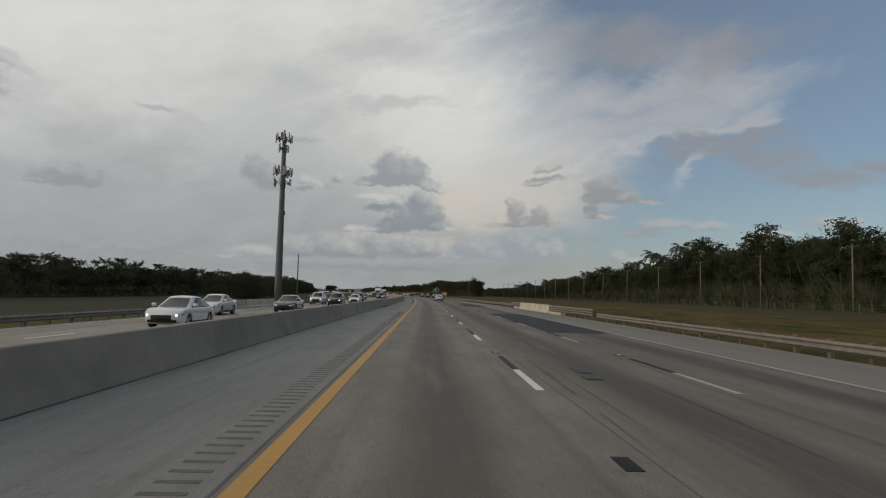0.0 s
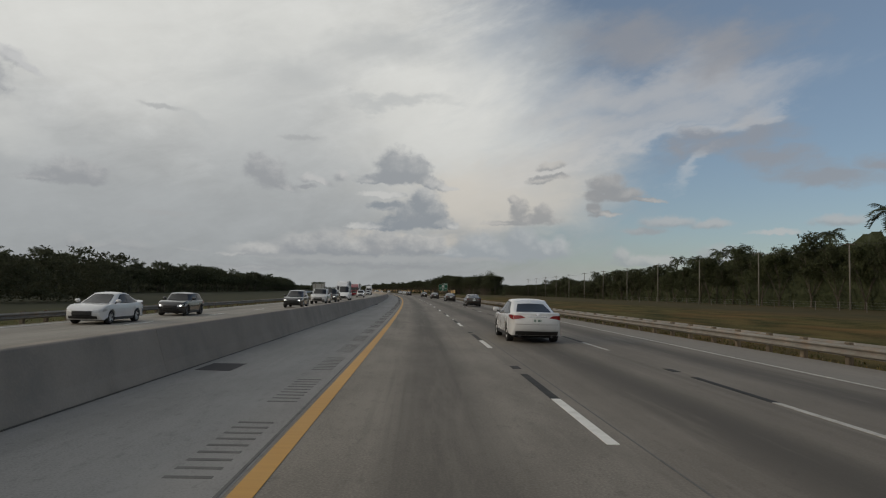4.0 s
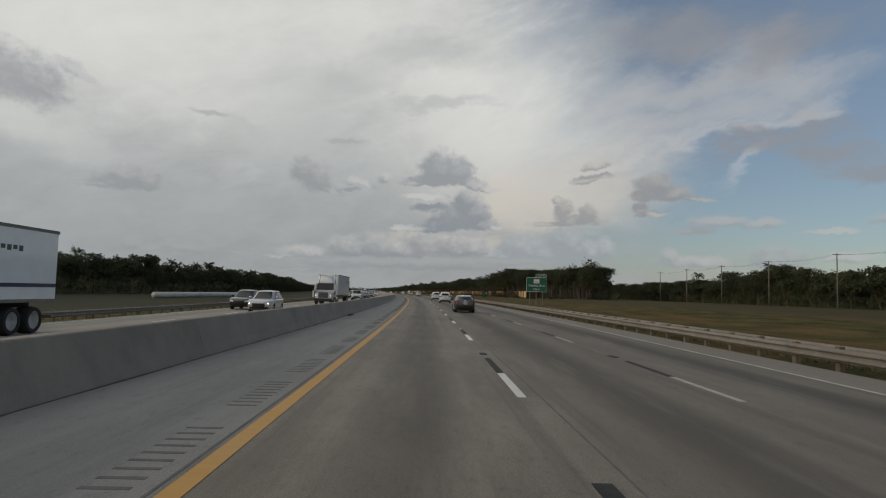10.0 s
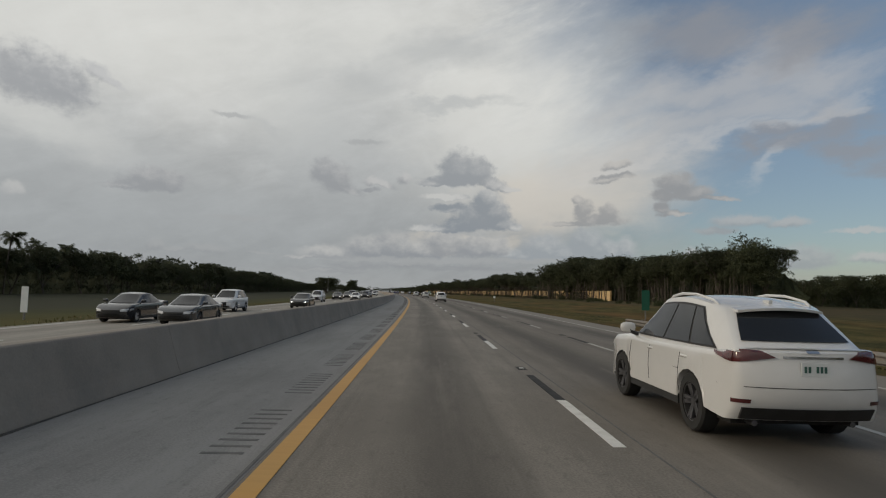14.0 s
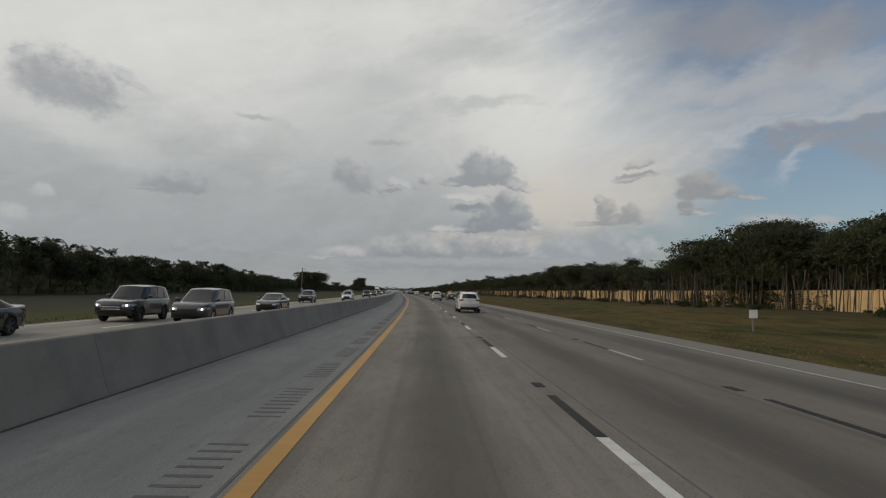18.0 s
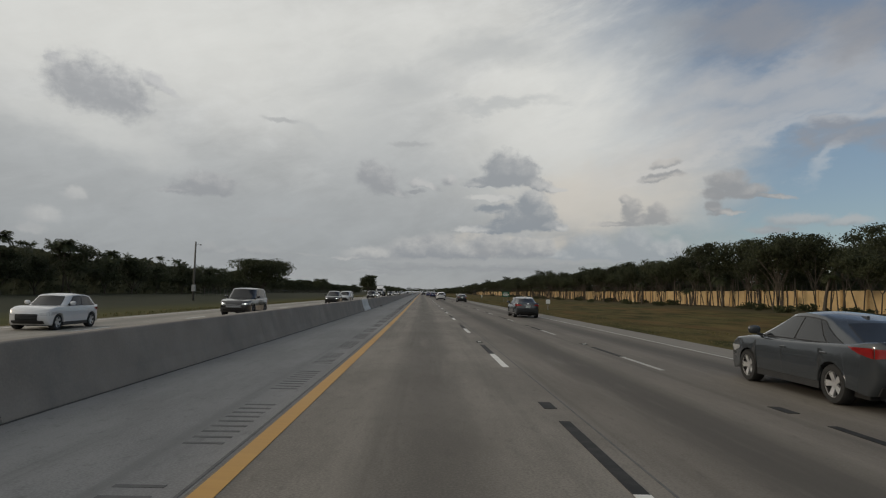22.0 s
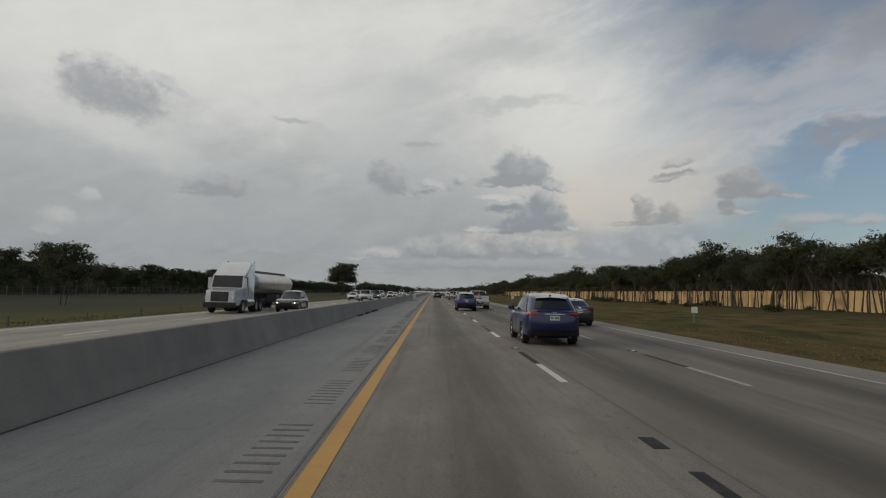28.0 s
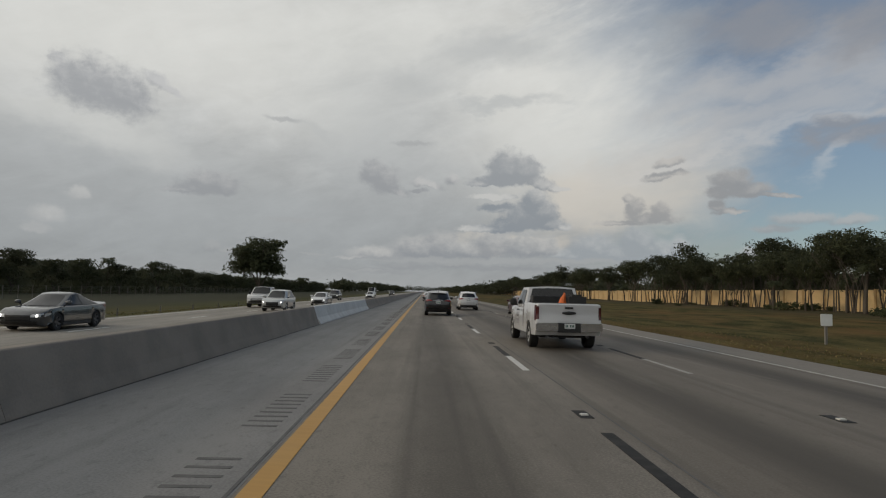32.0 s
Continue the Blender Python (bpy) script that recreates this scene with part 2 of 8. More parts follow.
base = cloud(base, STRIPES, 0.62, (0.27, 0.282, 0.298), (0.36, 0.37, 0.375), 0.55, 0.5, 1.1, 1.0)
base = cloud(base, LEFT_CLOUD, 0.78, (0.292, 0.305, 0.325), (0.50, 0.505, 0.51), 0.5, 0.6, 1.2, 1.25, 1.1, 0.75)
base = cloud(base, SMALL, 0.8, (0.29, 0.302, 0.318), (0.50, 0.50, 0.495), 0.42, 0.5, 1.3, 1.5)
base = cloud(base, TOWER_FOOT, 0.86, (0.235, 0.262, 0.292), (0.54, 0.54, 0.525), 0.28, 0.45, 1.22, 1.6, 0.9, 0.72)
base = cloud(base, TOWER, 0.84, (0.262, 0.282, 0.305), (0.52, 0.52, 0.51), 0.28, 0.45, 1.22, 1.6, 0.9, 0.72)
base = cloud(base, RIGHT, 0.82, (0.285, 0.292, 0.30), (0.50, 0.485, 0.46), 0.35, 0.5, 1.22, 1.4, 0.75, 0.95)
base = cloud(base, HUMP, 0.88, (0.275, 0.282, 0.292), (0.44, 0.43, 0.415), 0.35, 0.45, 1.22, 1.5, 0.75, 0.8)
# the veil glows round the sun that stands behind it, outside the view
toward = wt.nodes.new("ShaderNodeVectorMath")
toward.operation = "DOT_PRODUCT"
wt.links.new(tc.outputs["Generated"], toward.inputs[0])
toward.inputs[1].default_value = (math.sin(radians(SUN_AZ)) * math.cos(radians(SUN_EL)), math.cos(radians(SUN_AZ)) * math.cos(radians(SUN_EL)), math.sin(radians(SUN_EL)))
base = wmix(wramp(toward.outputs["Value"], 0.62, 1.0, 0.0, 0.6), base, (1.25, 1.16, 1.02))
# haze at the horizon, plain ground light below it
base = wmix(wramp(EL, 3.0, 0.0, 0.0, 0.55), base, (0.36, 0.37, 0.37))
base = wmix(wramp(EL, -0.3, -1.5), base, (0.12, 0.115, 0.09))
bg = wt.nodes.new("ShaderNodeBackground")
wt.links.new(base, bg.inputs[0])
bg.inputs[1].default_value = 1.0
wout = wt.nodes.new("ShaderNodeOutputWorld")
wt.links.new(bg.outputs[0], wout.inputs[0])

lamp = bpy.data.lights.new("sun", "SUN")
lamp.energy, lamp.angle, lamp.color = 0.85, radians(4.0), (1.0, 0.83, 0.62)
sun = new("sun", lamp)
sa, se = radians(SUN_AZ), radians(SUN_EL)
sun.matrix_world = look((0, 0, 60), Vector((0, 0, 60)) - Vector((math.sin(sa) * math.cos(se), math.cos(sa) * math.cos(se), math.sin(se))))

# ---- materials ----


def nodes_of(name):
    m = bpy.data.materials.new(name)
    m.use_nodes = True
    return m, m.node_tree, m.node_tree.nodes["Principled BSDF"]


def surface(name, c1, c2, rough=0.7, metal=0.0, scale=3.0, fine=40.0, bump=0.1, space="Object", stretch=(1, 1, 1), vary=0.0, spec=0.5, coat=0.0, dirt=None, dirt_scale=0.8, dirt_amt=0.5, tight=(0.5, 1.0)):
    """A node material: two colours mixed by coarse and fine noise, optional dirt blotches, bump, and a shift per object."""
    m, nt, b = nodes_of(name)
    tcn = nt.nodes.new("ShaderNodeTexCoord")
    mp = nt.nodes.new("ShaderNodeMapping")
    mp.inputs["Scale"].default_value = stretch
    nt.links.new(tcn.outputs[space], mp.inputs[0])
    n1 = nt.nodes.new("ShaderNodeTexNoise")
    n1.inputs["Scale"].default_value, n1.inputs["Detail"].default_value = scale, 5
    n2 = nt.nodes.new("ShaderNodeTexNoise")
    n2.inputs["Scale"].default_value, n2.inputs["Detail"].default_value = fine, 3
    for nz in (n1, n2):
        nt.links.new(mp.outputs[0], nz.inputs["Vector"])
    ad = nt.nodes.new("ShaderNodeMath")
    ad.operation = "MULTIPLY_ADD"
    nt.links.new(n2.outputs[0], ad.inputs[0])
    ad.inputs[1].default_value = 0.5
    nt.links.new(n1.outputs[0], ad.inputs[2])
    mr = nt.nodes.new("ShaderNodeMapRange")
    nt.links.new(ad.outputs[0], mr.inputs[0])
    mr.inputs[1].default_value, mr.inputs[2].default_value = tight
    mx = nt.nodes.new("ShaderNodeMix")
    mx.data_type = "RGBA"
    nt.links.new(mr.outputs[0], mx.inputs[0])
    mx.inputs[6].default_value, mx.inputs[7].default_value = (*c1, 1), (*c2, 1)
    col = mx.outputs[2]
    if dirt:
        n3 = nt.nodes.new("ShaderNodeTexNoise")
        n3.inputs["Scale"].default_value, n3.inputs["Detail"].default_value, n3.inputs["Roughness"].default_value = dirt_scale, 6, 0.65
        nt.links.new(mp.outputs[0], n3.inputs["Vector"])
        r3 = nt.nodes.new("ShaderNodeMapRange")
        r3.inputs[1].default_value, r3.inputs[2].default_value, r3.inputs[4].default_value = 0.48, 0.68, dirt_amt
        nt.links.new(n3.outputs[0], r3.inputs[0])
        m3 = nt.nodes.new("ShaderNodeMix")
        m3.data_type = "RGBA"
        nt.links.new(r3.outputs[0], m3.inputs[0])
        nt.links.new(col, m3.inputs[6])
        m3.inputs[7].default_value = (*dirt, 1)
        col = m3.outputs[2]
    if vary:
        oi = nt.nodes.new("ShaderNodeObjectInfo")
        rr = nt.nodes.new("ShaderNodeMapRange")
        rr.inputs[3].default_value, rr.inputs[4].default_value = 1 - vary, 1 + vary
        nt.links.new(oi.outputs["Random"], rr.inputs[0])
        sc = nt.nodes.new("ShaderNodeVectorMath")
        sc.operation = "SCALE"
        nt.links.new(col, sc.inputs[0])
        nt.links.new(rr.outputs[0], sc.inputs["Scale"])
        col = sc.outputs[0]
    nt.links.new(col, b.inputs["Base Color"])
    b.inputs["Roughness"].default_value, b.inputs["Metallic"].default_value = rough, metal
    b.inputs["Specular IOR Level"].default_value, b.inputs["Coat Weight"].default_value = spec, coat
    if bump:
        bp = nt.nodes.new("ShaderNodeBump")
        bp.inputs["Strength"].default_value, bp.inputs["Distance"].default_value = bump, 0.02
        nt.links.new(ad.outputs[0], bp.inputs["Height"])
        nt.links.new(bp.outputs[0], b.inputs["Normal"])
    return m


def pavement_mat(name, c1, c2, lane=0.0, first=0.0, band=0.85, blotch=0.35, rough=0.8):
    """Worn paving looked up in metres across and along: grain, patches, streaks along the way, a dark oil band down each lane."""
    m, nt, b = nodes_of(name)
    L = nt.links.new
    uv = nt.nodes.new("ShaderNodeUVMap")
    uv.uv_map = "way"
    sp = nt.nodes.new("ShaderNodeSeparateXYZ")
    L(uv.outputs[0], sp.inputs[0])

    def noise_at(sx, sy, detail, r=0.6):
        mp = nt.nodes.new("ShaderNodeMapping")
        mp.inputs["Scale"].default_value = (sx, sy, 1)
        L(uv.outputs[0], mp.inputs[0])
        nz = nt.nodes.new("ShaderNodeTexNoise")
        nz.inputs["Scale"].default_value, nz.inputs["Detail"].default_value, nz.inputs["Roughness"].default_value = 1, detail, r
        L(mp.outputs[0], nz.inputs["Vector"])
        return nz.outputs[0]

    def math_(op, a, c=None, clamp=False):
        nd = nt.nodes.new("ShaderNodeMath")
        nd.operation, nd.use_clamp = op, clamp
        for i, v in enumerate((a, c)):
            if v is None:
                continue
            if isinstance(v, (int, float)):
                nd.inputs[i].default_value = v
            else:
                L(v, nd.inputs[i])
        return nd.outputs[0]

    def rng(v, lo, hi, a=0.0, c=1.0):
        nd = nt.nodes.new("ShaderNodeMapRange")
        nd.interpolation_type = "SMOOTHSTEP"
        L(v, nd.inputs[0])
        for i, x in enumerate((lo, hi, a, c)):
            nd.inputs[i + 1].default_value = x
        return nd.outputs[0]

    def mix(fac, a, c):
        nd = nt.nodes.new("ShaderNodeMix")
        nd.data_type = "RGBA"
        L(fac, nd.inputs[0])
        for sock, v in ((nd.inputs[6], a), (nd.inputs[7], c)):
            if isinstance(v, tuple):
                sock.default_value = (*v, 1)
            else:
                L(v, sock)
        return nd.outputs[2]

    grain = noise_at(38, 38, 2)
    patch = noise_at(0.5, 0.16, 7, 0.7)
    along = noise_at(2.6, 0.035, 4)
    col = mix(rng(math_("ADD", math_("MULTIPLY", grain, 0.45), math_("MULTIPLY", patch, 0.55)), 0.41, 0.60), c1, c2)
    dark = tuple(v * (1 - blotch) for v in c1)
    col = mix(rng(along, 0.5, 0.78, 0, 0.75), col, dark)
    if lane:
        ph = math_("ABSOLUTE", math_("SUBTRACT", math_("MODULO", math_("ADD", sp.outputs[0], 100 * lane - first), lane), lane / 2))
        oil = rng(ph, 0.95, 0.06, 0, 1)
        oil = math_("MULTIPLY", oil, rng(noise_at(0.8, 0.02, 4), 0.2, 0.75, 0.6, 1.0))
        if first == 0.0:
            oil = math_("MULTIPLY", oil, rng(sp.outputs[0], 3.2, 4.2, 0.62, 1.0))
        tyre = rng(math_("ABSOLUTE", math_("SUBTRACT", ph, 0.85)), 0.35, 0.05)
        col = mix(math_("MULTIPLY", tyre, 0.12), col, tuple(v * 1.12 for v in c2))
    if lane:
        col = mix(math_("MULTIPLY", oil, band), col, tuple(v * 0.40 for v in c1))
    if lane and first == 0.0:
        # past the inner lane line the base tone turns darker and browner
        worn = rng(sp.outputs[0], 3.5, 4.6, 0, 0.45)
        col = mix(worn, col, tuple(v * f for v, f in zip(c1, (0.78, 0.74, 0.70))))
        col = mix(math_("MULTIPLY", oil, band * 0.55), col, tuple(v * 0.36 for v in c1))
        edge_ = rng(sp.outputs[0], 10.3, 10.8, 0, 0.7)
        col = mix(edge_, col, tuple(v * f for v, f in zip(c2, (0.98, 0.99, 1.02))))
        joint = rng(math_("ABSOLUTE", math_("SUBTRACT", sp.outputs[0], 7.05)), 0.16, 0.03, 0, 0.35)
        col = mix(joint, col, tuple(v * 0.5 for v in c1))
    spots = rng(noise_at(2.6, 1.6, 4, 0.75), 0.66, 0.78, 0, 0.6)
    col = mix(spots, col, tuple(v * 0.35 for v in c1))
    grime = rng(noise_at(7.0, 3.0, 5, 0.7), 0.52, 0.72, 0, 0.38)
    col = mix(grime, col, tuple(v * 0.5 for v in c1))
    scour = rng(noise_at(1.3, 0.11, 6, 0.7), 0.5, 0.7, 0, 0.3)
    col = mix(scour, col, tuple(min(1.0, v * 1.18) for v in c2))
    L(col, b.inputs["Base Color"])
    b.inputs["Roughness"].default_value = rough
    b.inputs["Specular IOR Level"].default_value = 0.35
    bp = nt.nodes.new("ShaderNodeBump")
    bp.inputs["Strength"].default_value, bp.inputs["Distance"].default_value = 0.25, 0.01
    L(grain, bp.inputs["Height"])
    L(bp.outputs[0], b.inputs["Normal"])
    return m


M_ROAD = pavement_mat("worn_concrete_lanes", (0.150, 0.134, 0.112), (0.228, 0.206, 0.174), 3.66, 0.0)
M_OPP = pavement_mat("worn_concrete_far_lanes", (0.235, 0.216, 0.185), (0.31, 0.287, 0.245), 3.5, -5.2, 0.3)
M_SHOULDER = pavement_mat("shoulder_concrete", (0.178, 0.174, 0.168), (0.235, 0.231, 0.222), 0, 0, 0, 0.18)
M_ASPHALT = pavement_mat("black_asphalt", (0.017, 0.017, 0.019), (0.030, 0.030, 0.032), 0, 0, 0, 0.3)
M_BARRIER = surface("cast_concrete", (0.212, 0.183, 0.152), (0.285, 0.248, 0.207), 0.85, scale=0.9, fine=30, bump=0.12, vary=0.06, dirt=(0.14, 0.132, 0.118), dirt_scale=0.7, dirt_amt=0.45)
M_BARRIER_NEW = surface("pale_new_concrete", (0.50, 0.50, 0.48), (0.62, 0.62, 0.60), 0.8, scale=1.2, fine=30, bump=0.08, dirt=(0.33, 0.32, 0.30), dirt_amt=0.3)
M_PARAPET = surface("weathered_parapet", (0.40, 0.35, 0.27), (0.55, 0.50, 0.41), 0.9, scale=0.8, fine=20, bump=0.15, dirt=(0.16, 0.13, 0.09), dirt_scale=1.3, dirt_amt=0.7)
M_YELLOW = surface("yellow_road_paint", (0.40, 0.205, 0.03), (0.52, 0.28, 0.05), 0.6, scale=2, fine=60, bump=0.05, space="Generated", stretch=(2, 400, 1), dirt=(0.30, 0.2, 0.07), dirt_scale=1.0, dirt_amt=0.4)
M_WHITE = surface("white_road_paint", (0.55, 0.54, 0.50), (0.72, 0.71, 0.67), 0.6, scale=3, fine=60, bump=0.05, vary=0.12, dirt=(0.36, 0.34, 0.30), dirt_scale=2.5, dirt_amt=0.5)
M_WHITE_WORN = surface("worn_white_paint", (0.30, 0.29, 0.265), (0.44, 0.43, 0.40), 0.7, scale=3, fine=60, bump=0.05, vary=0.15, dirt=(0.20, 0.185, 0.16), dirt_scale=2.5, dirt_amt=0.7)
M_BLACKP = surface("black_contrast_paint", (0.014, 0.014, 0.014), (0.030, 0.029, 0.027), 0.75, scale=3, fine=60, bump=0.05, vary=0.2, spec=0.25, dirt=(0.09, 0.083, 0.075), dirt_scale=2.5, dirt_amt=0.35)
M_GROOVE = surface("grooved_dark_concrete", (0.082, 0.08, 0.078), (0.135, 0.132, 0.127), 0.9, scale=5, fine=60, bump=0.1)
M_JOINT = surface("dirt_filled_joint", (0.035, 0.033, 0.03), (0.075, 0.07, 0.062), 0.95, scale=6, fine=60, bump=0.2)
M_GALV = surface("weathered_galvanised_steel", (0.155, 0.145, 0.128), (0.225, 0.213, 0.19), 0.7, 0.2, scale=2, fine=30, bump=0.04, vary=0.08, dirt=(0.20, 0.13, 0.08), dirt_scale=1.5, dirt_amt=0.5)
M_TIMBER = surface("weathered_timber_post", (0.10, 0.078, 0.055), (0.20, 0.16, 0.115), 0.9, scale=6, fine=50, bump=0.3, vary=0.2, stretch=(4, 4, 0.6))
M_GRASS = surface("mown_roadside_grass", (0.040, 0.040, 0.015), (0.112, 0.092, 0.036), 0.95, scale=0.4, fine=5.0, bump=0.6, spec=0.03, stretch=(1, 0.4, 1), dirt=(0.155, 0.085, 0.036), dirt_scale=0.09, dirt_amt=0.75, tight=(0.6, 0.9))


def ground_tone(m, edge0, edge1, col):
    """From edge0 to edge1 across the mown verge the ground colour fades towards col."""
    nt, b = m.node_tree, m.node_tree.nodes["Principled BSDF"]
    src = b.inputs["Base Color"].links[0].from_socket
    uv = nt.nodes.new("ShaderNodeUVMap")
    uv.uv_map = "way"
    sp = nt.nodes.new("ShaderNodeSeparateXYZ")
    nt.links.new(uv.outputs[0], sp.inputs[0])
    mr = nt.nodes.new("ShaderNodeMapRange")
    nt.links.new(sp.outputs[0], mr.inputs[0])
    mr.inputs[1].default_value, mr.inputs[2].default_value, mr.inputs[4].default_value = edge0, edge1, 0.75
    mx = nt.nodes.new("ShaderNodeMix")
    mx.data_type = "RGBA"
    nt.links.new(mr.outputs[0], mx.inputs[0])
    nt.links.new(src, mx.inputs[6])
    mx.inputs[7].default_value = (*col, 1)
    nt.links.new(mx.outputs[2], b.inputs["Base Color"])


ground_tone(M_GRASS, -15.0, -18.0, (0.080, 0.082, 0.034))
# left field: darker, greyer ground colour
ground_tone(M_GRASS, -24.0, -34.0, (0.052, 0.054, 0.044))
ground_tone(M_GRASS, 42.0, 54.0, (0.066, 0.058, 0.036))
M_LEAF_DARK = surface("dark_broad_leaves", (0.033, 0.040, 0.022), (0.078, 0.085, 0.042), 0.6, scale=1.5, fine=8, bump=0, vary=0.3, spec=0.12)
M_LEAF_MID = surface("olive_leaves", (0.034, 0.043, 0.021), (0.082, 0.092, 0.041), 0.6, scale=1.5, fine=8, bump=0, vary=0.3, spec=0.12)
M_FROND = surface("palm_fronds", (0.024, 0.034, 0.014), (0.062, 0.070, 0.028), 0.55, scale=2, fine=10, bump=0, vary=0.25, spec=0.35)
M_BARK = surface("grey_brown_bark", (0.045, 0.037, 0.029), (0.10, 0.085, 0.068), 0.95, scale=3, fine=20, bump=0.4, vary=0.2, stretch=(1, 1, 0.25))
M_WALL = surface("ochre_stucco_panel", (0.56, 0.40, 0.20), (0.66, 0.49, 0.26), 0.9, scale=0.6, fine=20, bump=0.1, vary=0.05, dirt=(0.30, 0.19, 0.085), dirt_scale=0.5, dirt_amt=0.45)
M_WALL_TRIM = surface("ochre_stucco_post", (0.44, 0.29, 0.13), (0.52, 0.36, 0.17), 0.9, scale=0.8, fine=20, bump=0.1, vary=0.06)



def leafy(m, share, col):
    """Leaves pass some light through."""
    nt = m.node_tree
    out = nt.nodes["Material Output"]
    tl = nt.nodes.new("ShaderNodeBsdfTranslucent")
    tl.inputs[0].default_value = (*col, 1)
    mx = nt.nodes.new("ShaderNodeMixShader")
    mx.inputs[0].default_value = share
    nt.links.new(nt.nodes["Principled BSDF"].outputs[0], mx.inputs[1])
    nt.links.new(tl.outputs[0], mx.inputs[2])
    nt.links.new(mx.outputs[0], out.inputs[0])


for m_ in (M_LEAF_DARK, M_LEAF_MID, M_FROND):
    leafy(m_, 0.3, (0.085, 0.092, 0.062))

# ---- helpers for meshes ----


def link_mesh(name, verts, faces, mat, parent=None, label="", uv=None, smooth=False):
    me = bpy.data.meshes.new(name)
    me.from_pydata([tuple(v) for v in verts], [], faces)
    me.materials.append(mat)
    if uv is not None:
        lay = me.uv_layers.new(name="way")
        idx = np.empty(len(me.loops), dtype=np.int32)
        me.loops.foreach_get("vertex_index", idx)
        lay.data.foreach_set("uv", np.asarray(uv, dtype=np.float32)[idx].ravel())
    if smooth:
        me.polygons.foreach_set("use_smooth", [True] * len(me.polygons))
    me.update()
    ob = new(name, me)
    if parent is not None:
        ob.parent = parent
    if label:
        ob["label"] = label
    return ob


def part(name, bm, mat, parent=None, label="", smooth=False, soft=0):
    """Link a bmesh as one mesh object under a thing or a part."""
    me = bpy.data.meshes.new(name)
    bmesh.ops.recalc_face_normals(bm, faces=bm.faces)
    bm.to_mesh(me)
    bm.free()
    me.materials.append(mat)
    if smooth or soft:
        me.polygons.foreach_set("use_smooth", [True] * len(me.polygons))
    if soft:
        me.set_sharp_from_angle(angle=radians(soft))
    ob = new(name, me)
    if parent is not None:
        ob.parent = parent
    if label:
        ob["label"] = label
    return ob


def share(name, data, parent, m):
    ob = new(name, data)
    ob.parent = parent
    ob.matrix_basis = m
    return ob


def sweep(name, prof, s0, s1, step, mat, parent=None, label="", closed=True, caps=True, smooth=False):
    """Run a profile of (u, z) points along the road from s0 to s1. The profile may be a function of s."""
    n = max(1, int(math.ceil((s1 - s0) / step)))
    verts, uv, faces = [], [], []
    k = 0
    for i in range(n + 1):
        s = s0 + (s1 - s0) * i / n
        pr = prof(s) if callable(prof) else prof
        k = len(pr)
        for u, z in pr:
            verts.append(road(s, u, z))
            uv.append((u, s))
    m = k if closed else k - 1
    for i in range(n):
        for j in range(m):
            a, b2 = i * k + j, i * k + (j + 1) % k
            faces.append((a, b2, b2 + k, a + k))
    if caps and closed:
        faces.append(tuple(range(k - 1, -1, -1)))
        faces.append(tuple(n * k + j for j in range(k)))
    return link_mesh(name, verts, faces, mat, parent, label, uv, smooth)


def box(bm, x0, x1, y0, y1, z0, z1):
    v = [bm.verts.new((x, y, z)) for z in (z0, z1) for x, y in ((x0, y0), (x1, y0), (x1, y1), (x0, y1))]
    for f in ((0, 3, 2, 1), (4, 5, 6, 7), (0, 1, 5, 4), (1, 2, 6, 5), (2, 3, 7, 6), (3, 0, 4, 7)):
        bm.faces.new([v[i] for i in f])
    return v


def tube(bm, pts, radii, n=8, cap=True):
    """A tube through points with a radius at each."""
    rings = []
    for i, p in enumerate(pts):
        p = Vector(p)
        d = (Vector(pts[min(i + 1, len(pts) - 1)]) - Vector(pts[max(i - 1, 0)])).normalized()
        a = d.orthogonal().normalized() if abs(d.z) < 0.95 else Vector((1, 0, 0))
        b = d.cross(a).normalized()
        a = b.cross(d)
        rings.append([bm.verts.new(p + radii[i] * (math.cos(2 * math.pi * k / n) * a + math.sin(2 * math.pi * k / n) * b)) for k in range(n)])
    for r0, r1 in zip(rings, rings[1:]):
        for k in range(n):
            bm.faces.new((r0[k], r0[(k + 1) % n], r1[(k + 1) % n], r1[k]))
    if cap:
        bm.faces.new(rings[0][::-1])
        bm.faces.new(rings[-1])


def empty(name, m, label, category, group=""):
    ob = new(name)
    ob.empty_display_size = 0.3
    ob.matrix_basis = m
    return tagged(ob, label, category, group)


S_A, S_B = -260.0, 2300.0  # how far the road is built
Z_OPP = -0.2


def right_edge(s):
    """Outer edge of the pavement: a wider shoulder over the bridge."""
    return float(np.interp(s, [-300, 100, 175, 3000], [14.0, 14.0, 12.0, 12.0]))


# ground: one sheet along the road, wide enough to reach the horizon
def ground_z(s, u):
    z = float(np.interp(u, [-2000, -90, -40, -24, -18.5, -17, -16, 11, 15, 19, 26, 40, 62, 90, 2000],
                        [-0.6, -0.6, -0.7, -0.75, -0.5, -0.35, -0.34, -0.22, -0.16, -0.35, -0.55, -0.25, 0.05, 0.1, 0.1]))
    if u > 15 or u < -18:
        z += 0.16 * noise.noise(Vector((s * 0.03, u * 0.05, 0))) + 0.07 * noise.noise(Vector((s * 0.21, u * 0.3, 3)))
    return z


